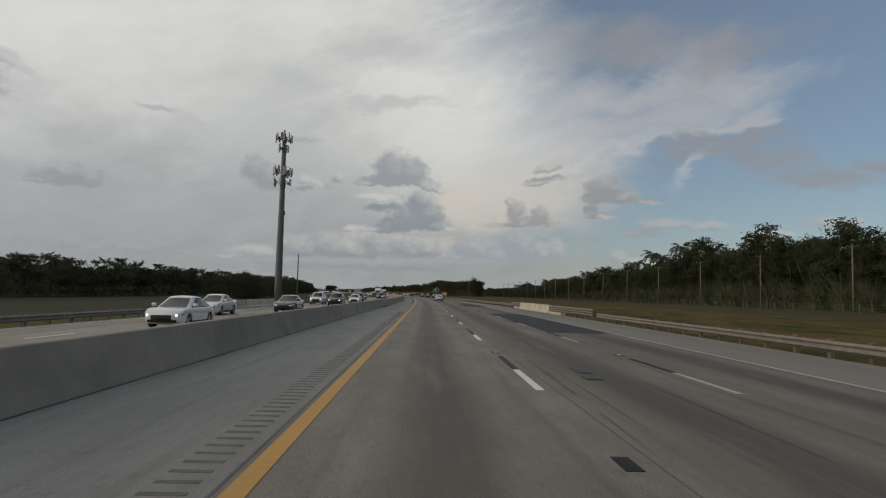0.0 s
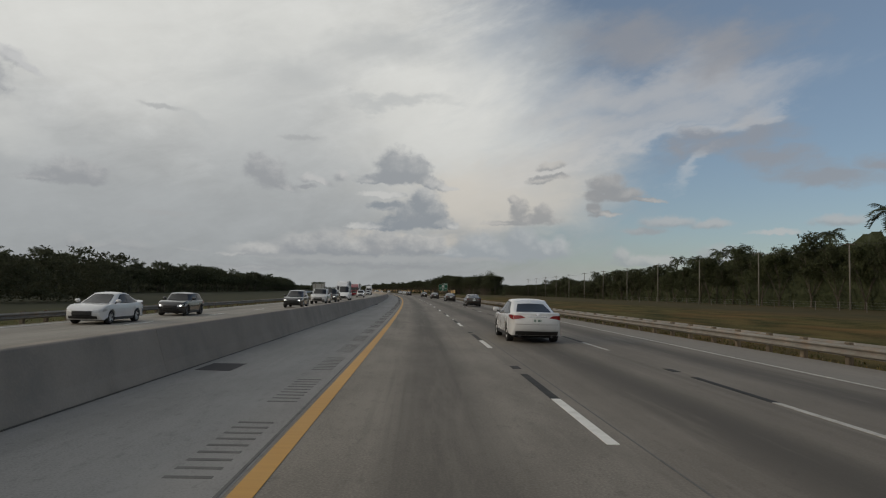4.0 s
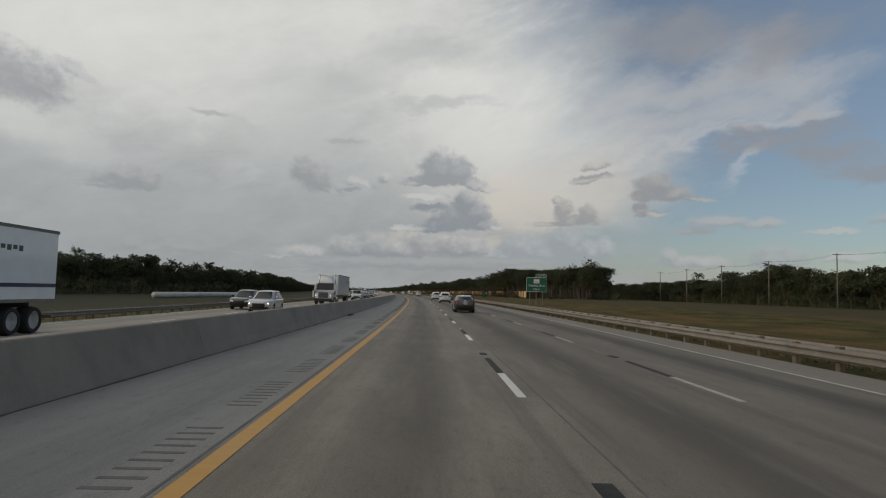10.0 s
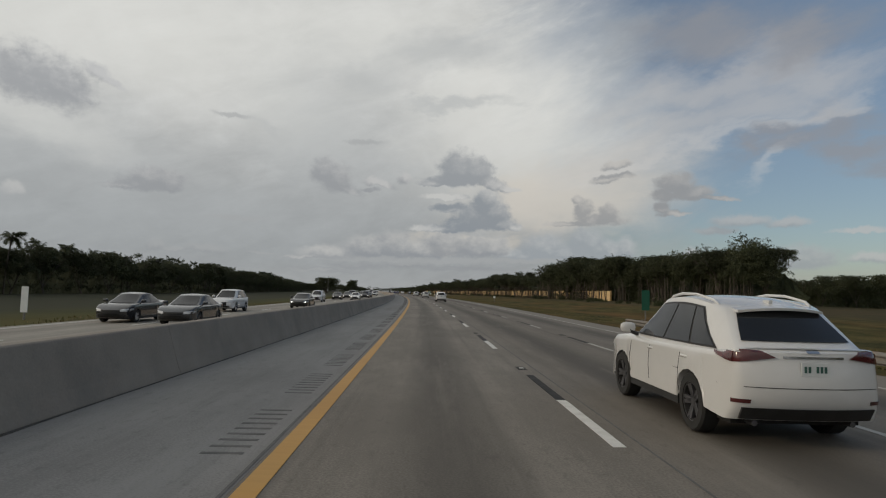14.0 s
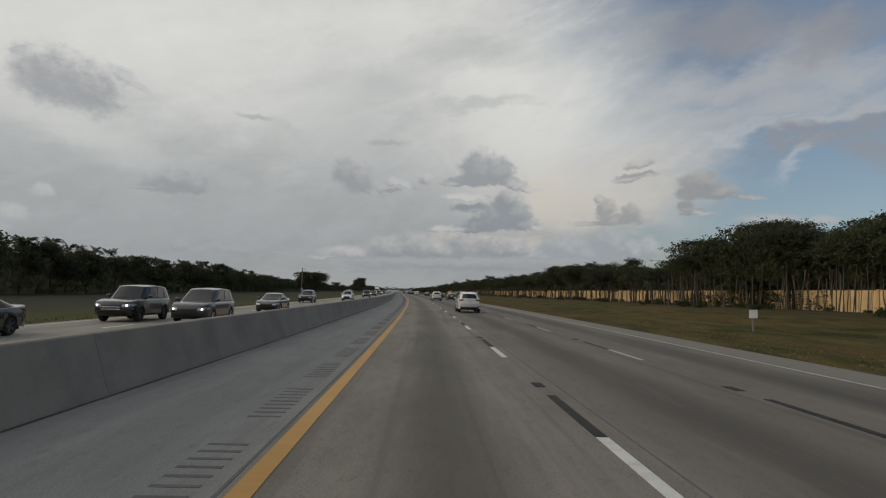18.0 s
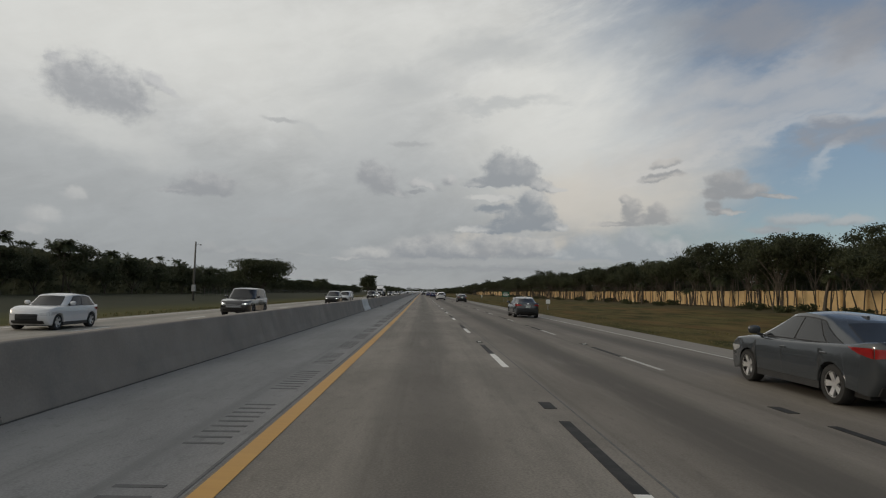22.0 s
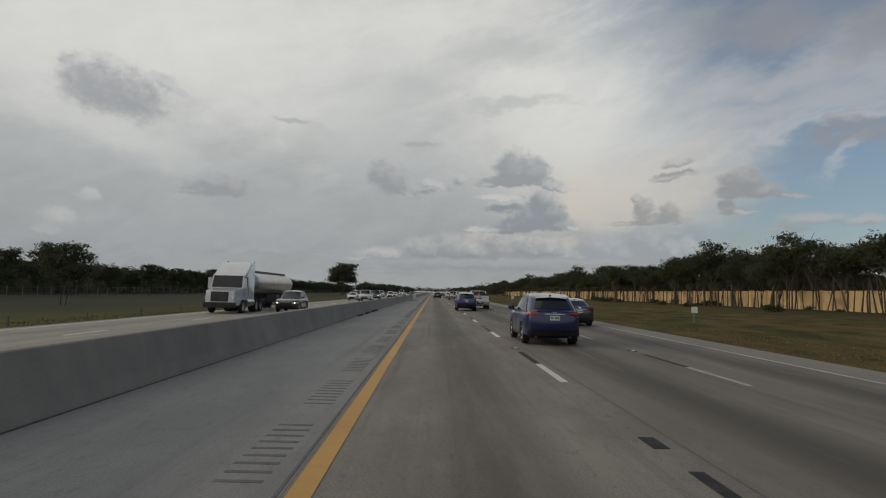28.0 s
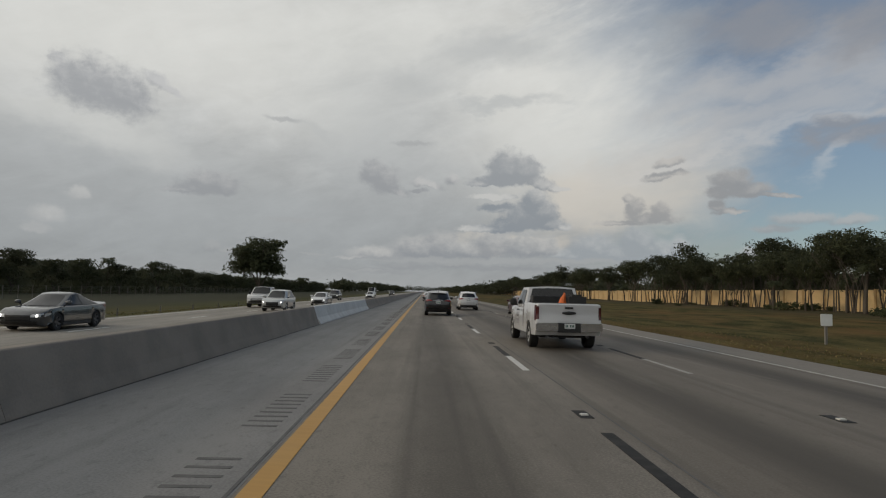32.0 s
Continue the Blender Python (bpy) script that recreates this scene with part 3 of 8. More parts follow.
us = [-1800, -700, -300, -160, -110, -85, -70, -58, -48, -40, -34, -29, -25, -22, -20, -18.5, -17.3, -16, -8, 0, 8, 11, 12.6, 14, 15, 16.5, 18, 20, 22.5, 25, 28, 32, 37, 43, 50, 58, 66, 76, 90, 120, 180, 320, 700, 1800]
gs = list(np.arange(-390, 1500, 6.0)) + list(np.arange(1500, 3150, 60.0))
gv, gf, guv = [], [], []
for s in gs:
    for u in us:
        gv.append(road(s, u, ground_z(s, u)))
        guv.append((u, s))
for i in range(len(gs) - 1):
    for j in range(len(us) - 1):
        a = i * len(us) + j
        gf.append((a, a + 1, a + 1 + len(us), a + len(us)))
tagged(link_mesh("ground", gv, gf, M_GRASS, uv=guv, smooth=True), "mown roadside grass, olive and dry brown in patches", "grass", kind="structure")

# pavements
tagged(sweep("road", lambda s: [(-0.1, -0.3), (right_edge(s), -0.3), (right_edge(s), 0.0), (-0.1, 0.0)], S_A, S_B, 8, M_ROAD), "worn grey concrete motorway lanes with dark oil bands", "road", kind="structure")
tagged(sweep("pavement", [(-3.88, -0.3), (-0.104, -0.3), (-0.104, 0.0), (-3.88, 0.012)], S_A, S_B, 8, M_SHOULDER), "smooth grey concrete inner shoulder beside the barrier", "shoulder", kind="structure")
tagged(sweep("road_far_side", [(-16.2, -0.5), (-3.9, -0.5), (-3.9, Z_OPP), (-16.2, Z_OPP)], S_A, S_B, 8, M_OPP), "pale worn concrete lanes of the opposite carriageway", "road", kind="structure")

# median barrier, cast in lengths; the shoulder beside it widens at both ends
def bar_u(s):
    return float(np.interp(s, [-260, 58, 85, 200, 330, 420, 600, 790, 835, 885, 915, 945, 1005, 1080, 2300], [-0.5, -0.5, -0.15, -0.08, -0.15, -0.04, -0.1, -0.03, -0.3, -0.54, -0.68, -0.62, -0.42, -0.3, -0.3]))


def bar_h(s):
    return float(np.interp(s, [0, 230, 420, 790, 890, 1000], [0.98, 1.02, 1.07, 1.08, 0.99, 0.96]))


BAR = [(-3.08, -0.1), (-3.085, 0.03), (-3.12, 0.12), (-3.175, 0.26), (-3.36, 0.855), (-3.385, 0.875), (-3.585, 0.875), (-3.61, 0.855), (-3.77, 0.26), (-3.89, 0.06), (-3.89, -0.35)]
SAFE = [(-3.02, -0.1), (-3.02, 0.075), (-3.2, 0.33), (-3.37, 0.86), (-3.39, 0.88), (-3.58, 0.88), (-3.6, 0.86), (-3.8, 0.3), (-3.92, 0.06), (-3.92, -0.35)]
median = empty("median_barrier", pose(0, 0, 0), "long grey concrete median barrier with stains and scuffs", "barrier")
cuts = [S_A] + [float(v) for v in np.arange(-240, 744, 12.2)] + [744.0, 749.5] + [float(v) for v in np.arange(761, 1024, 12.2)] + [1027.0, 1039.5, 1052.0] + [float(v) for v in np.arange(1064, 1500, 12.2)] + [1700.0, 2000.0, S_B]
for a, b2 in zip(cuts, cuts[1:]):
    fresh = 743 < a < 748 or 1026 < a < 1050
    sweep("pale_section" if fresh else "section", lambda s, pr=SAFE if fresh else BAR: [(u + bar_u(s), z * bar_h(s)) for u, z in pr], a + 0.006, b2 - 0.006, 6.2, M_BARRIER_NEW if fresh else M_BARRIER, median, "pale newer concrete section" if fresh else "")
# dirt-filled joint between barrier and shoulder, of uneven width
tagged(sweep("barrier_joint", lambda s: [(-3.1 + bar_u(s), 0.006), (-3.052 + bar_u(s) + 0.035 * max(-0.6, noise.noise(Vector((s * 0.35, 4, 0)))), 0.006), (-3.052 + bar_u(s) + 0.035 * max(-0.6, noise.noise(Vector((s * 0.35, 4, 0)))), 0.0165), (-3.1 + bar_u(s), 0.02)], S_A, 1500, 0.8, M_JOINT), "dark dirt-filled joint along the foot of the barrier", "road joint", kind="structure")

# painted lines and grooves
tagged(sweep("yellow_line", [(-0.062, 0.002), (0.15, 0.002), (0.15, 0.006), (-0.062, 0.006)], S_A, S_B, 8, M_YELLOW), "solid yellow painted inner edge line", "road marking", kind="structure")
tagged(sweep("joint_line", [(-0.165, 0.001), (-0.13, 0.001), (-0.13, 0.005), (-0.165, 0.005)], S_A, S_B, 8, M_GROOVE), "dark tarry joint between lane and shoulder", "road joint", kind="structure")
tagged(sweep("lane_joint", [(3.955, 0.001), (3.98, 0.001), (3.98, 0.004), (3.955, 0.004)], S_A, S_B, 8, M_GROOVE), "thin dark joint between two lanes", "road joint", kind="structure")
tagged(sweep("edge_line", [(10.43, 0.002), (10.54, 0.002), (10.54, 0.006), (10.43, 0.006)], S_A, S_B, 8, M_WHITE_WORN), "thin solid white outer edge line", "road marking", kind="structure")
for u, nm, mt in ((-5.2, "yellow_line_far_side", M_YELLOW), (-15.55, "edge_line_far_side", M_WHITE)):
    tagged(sweep(nm, [(u - 0.07, Z_OPP + 0.002), (u + 0.07, Z_OPP + 0.002), (u + 0.07, Z_OPP + 0.006), (u - 0.07, Z_OPP + 0.006)], S_A, S_B, 8, mt), "solid painted edge line of the opposite carriageway", "road marking", kind="structure")


def mark_mesh(name, w, ln, mat, h=0.006):
    bm = bmesh.new()
    box(bm, -w / 2, w / 2, 0, ln, 0.0, h)
    me = bpy.data.meshes.new(name)
    bm.to_mesh(me)
    bm.free()
    me.materials.append(mat)
    return me


me_w, me_b, me_p = mark_mesh("dash", 0.15, 3.05, M_WHITE), mark_mesh("dash_shadow", 0.15, 3.05, M_BLACKP), mark_mesh("stud_patch", 0.19, 0.55, M_BLACKP)
me_w2 = mark_mesh("dash", 0.12, 3.05, M_WHITE_WORN)
me_stud = mark_mesh("reflector", 0.1, 0.1, M_WHITE, 0.02)
for u, nm in ((3.66, "lane_line_inner"), (7.32, "lane_line_outer")):
    line = tagged(new(nm), "broken white lane line with black contrast dashes", "road marking", kind="structure")
    for k in range(-6, 116):
        s = 14.44 + 12.192 * k
        if s > 1260:
            break
        jig = random.uniform(-0.02, 0.02)
        share("dash", me_w if u < 5 else me_w2, line, on_road(s - 3.05, u + jig, 0.001))
        share("black_dash", me_b, line, on_road(s + 0.0, u + jig, 0.001))
        if s < 1060:
            share("stud_patch", me_p, line, on_road(s + 3.95, u + jig, 0.001))
        if k % 3 == 0 and s < 1060:
            share("reflector", me_stud, line, on_road(s + 4.1, u + jig, 0.006))
for u in (-8.7, -12.2):
    line = tagged(new("lane_line_far_side"), "broken white lane line on the opposite carriageway", "road marking", kind="structure")
    for k in range(-2, 92):
        share("dash", me_w if u < 5 else me_w2, line, on_road(10 + 12.192 * k, u, Z_OPP + 0.001))


def quads(name, rects, z, mat, parent=None):
    """Thin raised rectangles (s0, s1, u0, u1), joined."""
    vs, fs = [], []
    for s0, s1, u0, u1 in rects:
        i = len(vs)
        for zz in (z - 0.004, z):
            vs += [road(s0, u0, zz), road(s0, u1, zz), road(s1, u1, zz), road(s1, u0, zz)]
        fs += [tuple(i + q for q in f) for f in ((4, 5, 6, 7), (0, 1, 5, 4), (1, 2, 6, 5), (2, 3, 7, 6), (3, 0, 4, 7))]
    return link_mesh(name, vs, fs, mat, parent)


rects = []
s = -100.0
while s < 1400:
    if 57.5 < s < 100.9:
        s = 101.2
    elif s < 58:
        rects.append((s, s + 0.09, -0.74, -0.34))
        s += 0.33
    else:
        for q in range(9):
            rects.append((s + 0.29 * q, s + 0.29 * q + 0.075, -0.77, -0.34))
        s += 3.83
tagged(quads("rumble_strip", rects, 0.005, M_GROOVE), "grouped dark rumble grooves cut in the shoulder", "rumble strip", kind="stuff")

# ---- trees: built once for each kind, then copied ----
rng = np.random.default_rng(7)


def leaf_cloud(lobes, count, size, flat=0.5, shell=0.55, droop=0.0):
    """Vertices and faces of many small leaf sprays scattered in the outer part of ellipsoid lobes (x, y, z, rx, ry, rz)."""
    vol = np.array([l[3] * l[4] + l[3] * l[5] + l[4] * l[5] for l in lobes])
    tufts = max(1, count // 8)
    pick = rng.choice(len(lobes), tufts, p=vol / vol.sum())
    L = np.array(lobes)[pick]
    d = rng.normal(size=(tufts, 3))
    d /= np.linalg.norm(d, axis=1)[:, None]
    d[:, 2] = np.where(d[:, 2] < -0.35, -d[:, 2], d[:, 2])
    r = shell + (1 - shell) * rng.random(tufts) ** 0.6
    r *= 1 + 0.24 * np.sin(d[:, 0] * 7 + L[:, 0]) * np.cos(d[:, 1] * 6 + L[:, 2]) + 0.13 * rng.normal(size=tufts)
    c = L[:, :3] + d * L[:, 3:] * r[:, None]
    of = rng.integers(tufts, size=count)
    c = c[of] + rng.normal(size=(count, 3)) * np.array([1.5, 1.5, 0.9]) * size
    d = d[of]
    nrm = 0.5 * d + 0.8 * rng.normal(size=(count, 3)) + np.array([0, 0, 0.25])
    nrm /= np.linalg.norm(nrm, axis=1)[:, None]
    a = np.cross(nrm, rng.normal(size=(count, 3)))
    a /= np.linalg.norm(a, axis=1)[:, None] + 1e-9
    b = np.cross(nrm, a)
    sz = size * (0.55 + 0.9 * rng.random(count))[:, None]
    a, b = a * sz, b * sz * flat
    b[:, 2] -= droop * sz[:, 0]
    bend = nrm * sz * 0.25
    v = np.stack([c - a, c - b * 0.8 + bend, c + a, c + b + bend], 1).reshape(-1, 3)
    f = [(4 * i, 4 * i + 1, 4 * i + 2, 4 * i + 3) for i in range(count)]
    return v, f


def limb_set(bm, base_h, top_h, spread, r0, n, seed, lean=0.0, forks=2):
    """A tapered trunk with limbs that fork upward."""
    rd = random.Random(seed)
    top = Vector((lean, lean * 0.4, base_h))
    tube(bm, [(0, 0, -0.3), (0.02, 0.01, 0.3), (lean * 0.5, lean * 0.2, base_h * 0.55), top], [r0 * 1.35, r0, r0 * 0.85, r0 * 0.7], 7)
    for k in range(n):
        a = 2 * math.pi * (k + rd.random() * 0.6) / n
        q = top + Vector((math.cos(a), math.sin(a), 0)) * spread * rd.uniform(0.35, 0.7) + Vector((0, 0, (top_h - base_h) * rd.uniform(0.35, 0.6)))
        tube(bm, [top - Vector((0, 0, 0.2)), (top + q) / 2 + Vector((0, 0, 0.25)), q], [r0 * 0.55, r0 * 0.4, r0 * 0.25], 5)
        for j in range(forks):
            a2 = a + rd.uniform(-0.9, 0.9)
            q2 = q + Vector((math.cos(a2) * spread * 0.35, math.sin(a2) * spread * 0.35, (top_h - base_h) * rd.uniform(0.2, 0.4)))
            tube(bm, [q, q2], [r0 * 0.25, r0 * 0.1], 4)


def make_tree(name, label, seed, height, spread, crown_from, count, leaf, mat, trunk_r=0.2, stems=1, lobes_n=7, shell=0.5, top_flat=1.0):
    rd = random.Random(seed)
    t = empty(name, pose(0, 0, 0), label, "tree")
    bm = bmesh.new()
    for k in range(stems):
        b2 = bmesh.new()
        limb_set(b2, crown_from * rd.uniform(0.85, 1.2), height * 0.95, spread, trunk_r * (1 if stems == 1 else rd.uniform(0.5, 0.8)), 4 if stems == 1 else 3, seed * 7 + k, rd.uniform(-0.7, 0.7))
        off = Vector((rd.uniform(-0.8, 0.8), rd.uniform(-0.8, 0.8), 0)) if stems > 1 else Vector((0, 0, 0))
        bmesh.ops.translate(b2, verts=b2.verts, vec=off)
        tmp = bpy.data.meshes.new("tmp")
        b2.to_mesh(tmp)
        b2.free()
        bm.from_mesh(tmp)
        bpy.data.meshes.remove(tmp)
    part("trunk", bm, M_BARK, t)
    lobes = []
    ch = height - crown_from
    for k in range(lobes_n):
        a = 2 * math.pi * k / lobes_n + rd.uniform(-0.4, 0.4)
        rr = spread * rd.uniform(0.25, 0.72)
        zz = crown_from + ch * rd.uniform(0.3, 0.8) * (1.0 if top_flat >= 1 else 1.15)
        sz = spread * rd.uniform(0.32, 0.5)
        lobes.append((math.cos(a) * rr, math.sin(a) * rr, zz, sz, sz, min(ch * 0.34, sz * rd.uniform(0.6, 0.9)) * top_flat))
    lobes.append((0, 0, crown_from + ch * 0.62, spread * 0.5, spread * 0.5, ch * 0.36 * top_flat))
    v, f = leaf_cloud(lobes, count, leaf, shell=shell)
    v[:, 2] = np.where(v[:, 2] > height * 0.93, height * 0.93 + (v[:, 2] - height * 0.93) * 0.45, v[:, 2])
    link_mesh("crown", v, f, mat, t)
    return t


def frond_mesh(rd, length, leaflets, droop, origin, az, lift, width=0.5):
    """One feather frond: a bent midrib with narrow leaflets on both sides."""
    vs, fs = [], []
    d = Vector((math.cos(az), math.sin(az), 0))
    side = Vector((-math.sin(az), math.cos(az), 0))
    def at(q):
        return Vector(origin) + d * length * q * (1 - 0.18 * q) + Vector((0, 0, lift * length * q - droop * length * q * q))
    prev = None
    for k in range(5):
        q = k / 4
        p = at(q)
        i = len(vs)
        w = 0.035 * (1.1 - q)
        vs += [p - side * w, p + side * w]
        if prev is not None:
            fs.append((prev, prev + 1, i + 1, i))
        prev = i
    for k in range(leaflets):
        q = 0.15 + 0.85 * k / leaflets
        p, p2 = at(q), at(min(1.0, q + 0.07))
        ln = width * length * (0.35 + 0.65 * math.sin(math.pi * min(1, q * 0.9 + 0.08))) * rd.uniform(0.85, 1.1)
        for sg in (-1, 1):
            tip = p + side * sg * ln * 0.8 + d * ln * 0.55 + Vector((0, 0, -ln * rd.uniform(0.25, 0.6)))
            i = len(vs)
            vs += [p, p2, tip]
            fs.append((i, i + 1, i + 2))
    return vs, fs


def make_palm(name, label, seed, height, fronds, flen, leaflets=11, trunk_r=0.14, droop=0.75, width=0.33):
    rd = random.Random(seed)
    t = empty(name, pose(0, 0, 0), label, "palm tree")
    lean = rd.uniform(-0.9, 0.9)
    pts = [(lean * q * q, 0.3 * lean * q * q, height * q - 0.2 * (q == 0)) for q in (0, 0.12, 0.4, 0.7, 1.0)]
    bm = bmesh.new()
    tube(bm, pts, [trunk_r * 1.5, trunk_r * 1.1, trunk_r, trunk_r * 0.9, trunk_r * 1.0], 7)
    part("trunk", bm, M_BARK, t, smooth=True)
    vs, fs = [], []
    for k in range(fronds):
        lift = rd.uniform(-0.1, 1.0)
        v, f = frond_mesh(rd, flen * rd.uniform(0.8, 1.1), leaflets, droop * rd.uniform(0.7, 1.1), pts[-1], 2 * math.pi * k / fronds * 2.4, lift, width)
        i = len(vs)
        vs += v
        fs += [tuple(i + q for q in ff) for ff in f]
    link_mesh("crown", vs, fs, M_FROND, t)
    return t


def make_bush(name, label, seed, height, spread, count, leaf, mat):
    rd = random.Random(seed)
    t = empty(name, pose(0, 0, 0), label, "bush")
    lobes = [(rd.uniform(-0.6, 0.6) * spread, rd.uniform(-0.5, 0.5) * spread, height * rd.uniform(0.3, 0.6), spread * 0.5, spread * 0.45, height * 0.42) for _ in range(5)]
    v, f = leaf_cloud(lobes, count, leaf, shell=0.6)
    v[:, 2] = np.abs(v[:, 2])
    link_mesh("leaves", v, f, mat, t)
    return t


BIG = [make_tree("broadleaf_tree", "tall dark broadleaf tree in a dense wood", 10 + k, 16.5 + k, 5.2, 2.0, 3400, 0.31, M_LEAF_MID, 0.28, 1, 11, 0.55) for k in range(3)]
MID = [make_tree("broadleaf_tree", "dark rounded broadleaf tree at the edge of a wood", 20 + k, 8.2 + 0.8 * k, 4.2, 1.2, 2000, 0.29, M_LEAF_DARK, 0.2, 1, 8, 0.55) for k in range(3)]
OAK = [make_tree("roadside_tree", "slender leaning tree with bare stems and a high dark crown", 30 + k, 8.6 + 0.9 * k, 3.9, 3.2, 3400, 0.19, M_LEAF_DARK, 0.15, 2 + k % 2, 14, 0.3) for k in range(4)]
FIG = [make_tree("fig_tree", "spreading fig tree with many hanging roots and a dense dark crown", 40 + k, 14.0 + k, 7.6, 5.2, 9000, 0.24, M_LEAF_DARK, 0.3, 7, 14, 0.5) for k in range(2)]
FLAT = make_tree("flat_topped_tree", "wide flat-topped dark tree standing in the grass", 50, 9.9, 9.2, 1.3, 13000, 0.26, M_LEAF_DARK, 0.26, 5, 26, 0.3, 0.8)
LONE = make_tree("lone_tree", "solitary dense dark tree with an uneven crown in the grass verge", 53, 11.8, 5.3, 1.7, 10000, 0.27, M_LEAF_DARK, 0.3, 1, 20, 0.3)
PALM = [make_palm("coconut_palm", "tall coconut palm rising over the wood", 60 + k, 8.3 + k * 0.9, 24, 2.4, 15, width=0.42) for k in range(3)]
ROYAL = make_palm("feather_palm", "tall feather palm above the hedge", 66, 12.0, 16, 3.4, 12)
CABB = [make_palm("cabbage_palm", "short cabbage palm with a shaggy round head", 70 + k, 4.6 + k * 0.7, 26, 1.5, 7, 0.2, 1.1, 0.6) for k in range(2)]
SHRUB = make_bush("low_shrub", "low grey-green shrub in the grass", 84, 1.0, 1.3, 260, 0.2, M_LEAF_MID)
used = set()


def plant(kind, s, u, scale=1.0, group="", squash=1.0):
    src = kind[rd_t.randrange(len(kind))] if isinstance(kind, list) else kind
    p = road(s, u, ground_z(s, u) - 0.05)
    m = pose(p.x, p.y, p.z, 0, 0, rd_t.uniform(0, 360))
    k = scale * rd_t.uniform(0.88, 1.12)
    if src.name not in used:
        used.add(src.name)
        src.matrix_basis = m
        src.scale = (k, k, k * squash)
        ob = src
    else:
        keep = src.scale.copy()
        src.scale = (k, k, k * squash)
        ob = copy_thing(src, m)
        src.scale = keep
    if group:
        ob["group"] = group
    return ob


rd_t = random.Random(5)


def far_line(s):
    """The right wood stands along a straight line while the road bends away from it."""
    return 90.0 + max(0.0, s - 120) ** 2 / 7083.0


def wood_mass(name, label, spans, mat, leaf, per, tiers=((0.10, 1.0, 0.16), (0.34, 1.0, 0.26), (0.58, 0.95, 0.26), (0.78, 0.7, 0.22)), screen=()):
    """Back rows and undergrowth of a wood, joined: spans of (s, u, top, radius), and a lumpy bank of foliage (s, u, low, top) behind them."""
    vs, fs = [], []
    n = 0
    if screen:
        rows = 9
        bank = []
        for s, u, low, top in screen:
            hi = top * (0.86 + 0.22 * noise.noise(Vector((s * 0.11, u * 0.1, 2))) + 0.12 * noise.noise(Vector((s * 0.45, 0, 7))))
            for j in range(rows):
                z = low + (hi - low) * j / (rows - 1)
                w = 1.4 * noise.noise(Vector((s * 0.3, z * 0.4, u * 0.05))) + 0.6 * noise.noise(Vector((s * 1.1, z * 1.2, 5)))
                uu = u + (w + 1.6 * (z / top) ** 3) * (1 if u > 0 else -1)
                bank.append(road(s, uu, ground_z(s, u) + z - 0.1))
        vs.append(np.array([tuple(q) for q in bank]))
        fs += [(i * rows + j, i * rows + j + 1, (i + 1) * rows + j + 1, (i + 1) * rows + j) for i in range(len(screen) - 1) for j in range(rows - 1)]
        n = len(bank)
    for s, u, top, rad in spans:
        p = road(s, u, ground_z(s, u))
        lob = [(p.x + rd_t.uniform(-2, 2), p.y + rd_t.uniform(-2, 2), p.z + top * q, rad * w, rad * w, top * hgt) for q, w, hgt in tiers]
        v, f = leaf_cloud(lob, per, leaf, shell=0.6)
        v[:, 2] = np.maximum(v[:, 2], p.z + 0.05)
        vs.append(v)
        fs += [tuple(n + q for q in g) for g in f]
        n += len(v)
    return tagged(link_mesh(name, np.concatenate(vs), fs, mat), label, "woods", kind="stuff")


def left_top(s):
    return float(np.interp(s, [-200, 120, 200, 400, 640, 760, 880, 970, 1600], [8.5, 7.8, 8.2, 9.8, 10.4, 10.0, 10.6, 8.0, 7.0]))


def left_u(s):
    return -76 + 3 * math.sin(s * 0.011)


spans = []
s = -150.0
while s < 1500:
    for q in range(2):
        spans.append((s + rd_t.uniform(-2, 2), left_u(s) - 3.5 * q + rd_t.uniform(-1, 1), left_top(s) * rd_t.uniform(0.72, 0.98), 3.6))
    s += 5.0
wood_mass("left_wood", "dark green wood of palms and broadleaf trees behind the field", spans, M_LEAF_DARK, 0.22, 480, screen=[(float(q), left_u(float(q)) - 1.0, 0.0, left_top(float(q))) for q in np.arange(-160, 1510, 1.6)])
s = -120.0
while s < 1450:
    k = left_top(s) / 9.0
    plant(MID, s + rd_t.uniform(-2, 2), left_u(s) + rd_t.uniform(0, 3), k * rd_t.uniform(0.85, 1.08), "left wood")
    if rd_t.random() < (0.45 if s < 860 else 0.1):
        plant(PALM, s + rd_t.uniform(-3, 3), left_u(s) - rd_t.uniform(-1, 4), left_top(s) / 8.9 * rd_t.uniform(0.82, 0.98), "left wood")
    s += 12.5 if s < 1150 else 18.0

# small palm heads that stand up along the ridge of the left wood
pv, pf = [], []
rd_p = random.Random(17)
s = -140.0
while s < 1000:
    u = left_u(s) - rd_p.uniform(-1.5, 3.5)
    o = road(s, u, ground_z(s, u) + left_top(s) * rd_p.uniform(0.84, 1.02))
    size = rd_p.uniform(1.3, 2.1)
    for k in range(20):
        v, f = frond_mesh(rd_p, size * rd_p.uniform(0.8, 1.1), 10, rd_p.uniform(0.5, 0.9), o, 2.4 * k, rd_p.uniform(0.0, 1.5), 0.44)
        i = len(pv)
        pv += v
        pf += [tuple(i + q for q in g) for g in f]
    s += rd_p.uniform(3.0, 8.5)
tagged(link_mesh("palm_heads", pv, pf, M_FROND), "many small palm heads rising over the left wood", "palms", kind="stuff")


def right_top(s):
    return float(np.interp(s, [-100, 110, 160, 230, 260, 310, 360, 430, 660], [17.0, 17.0, 18.5, 17.4, 15.8, 13.8, 12.2, 10.8, 8.8]))


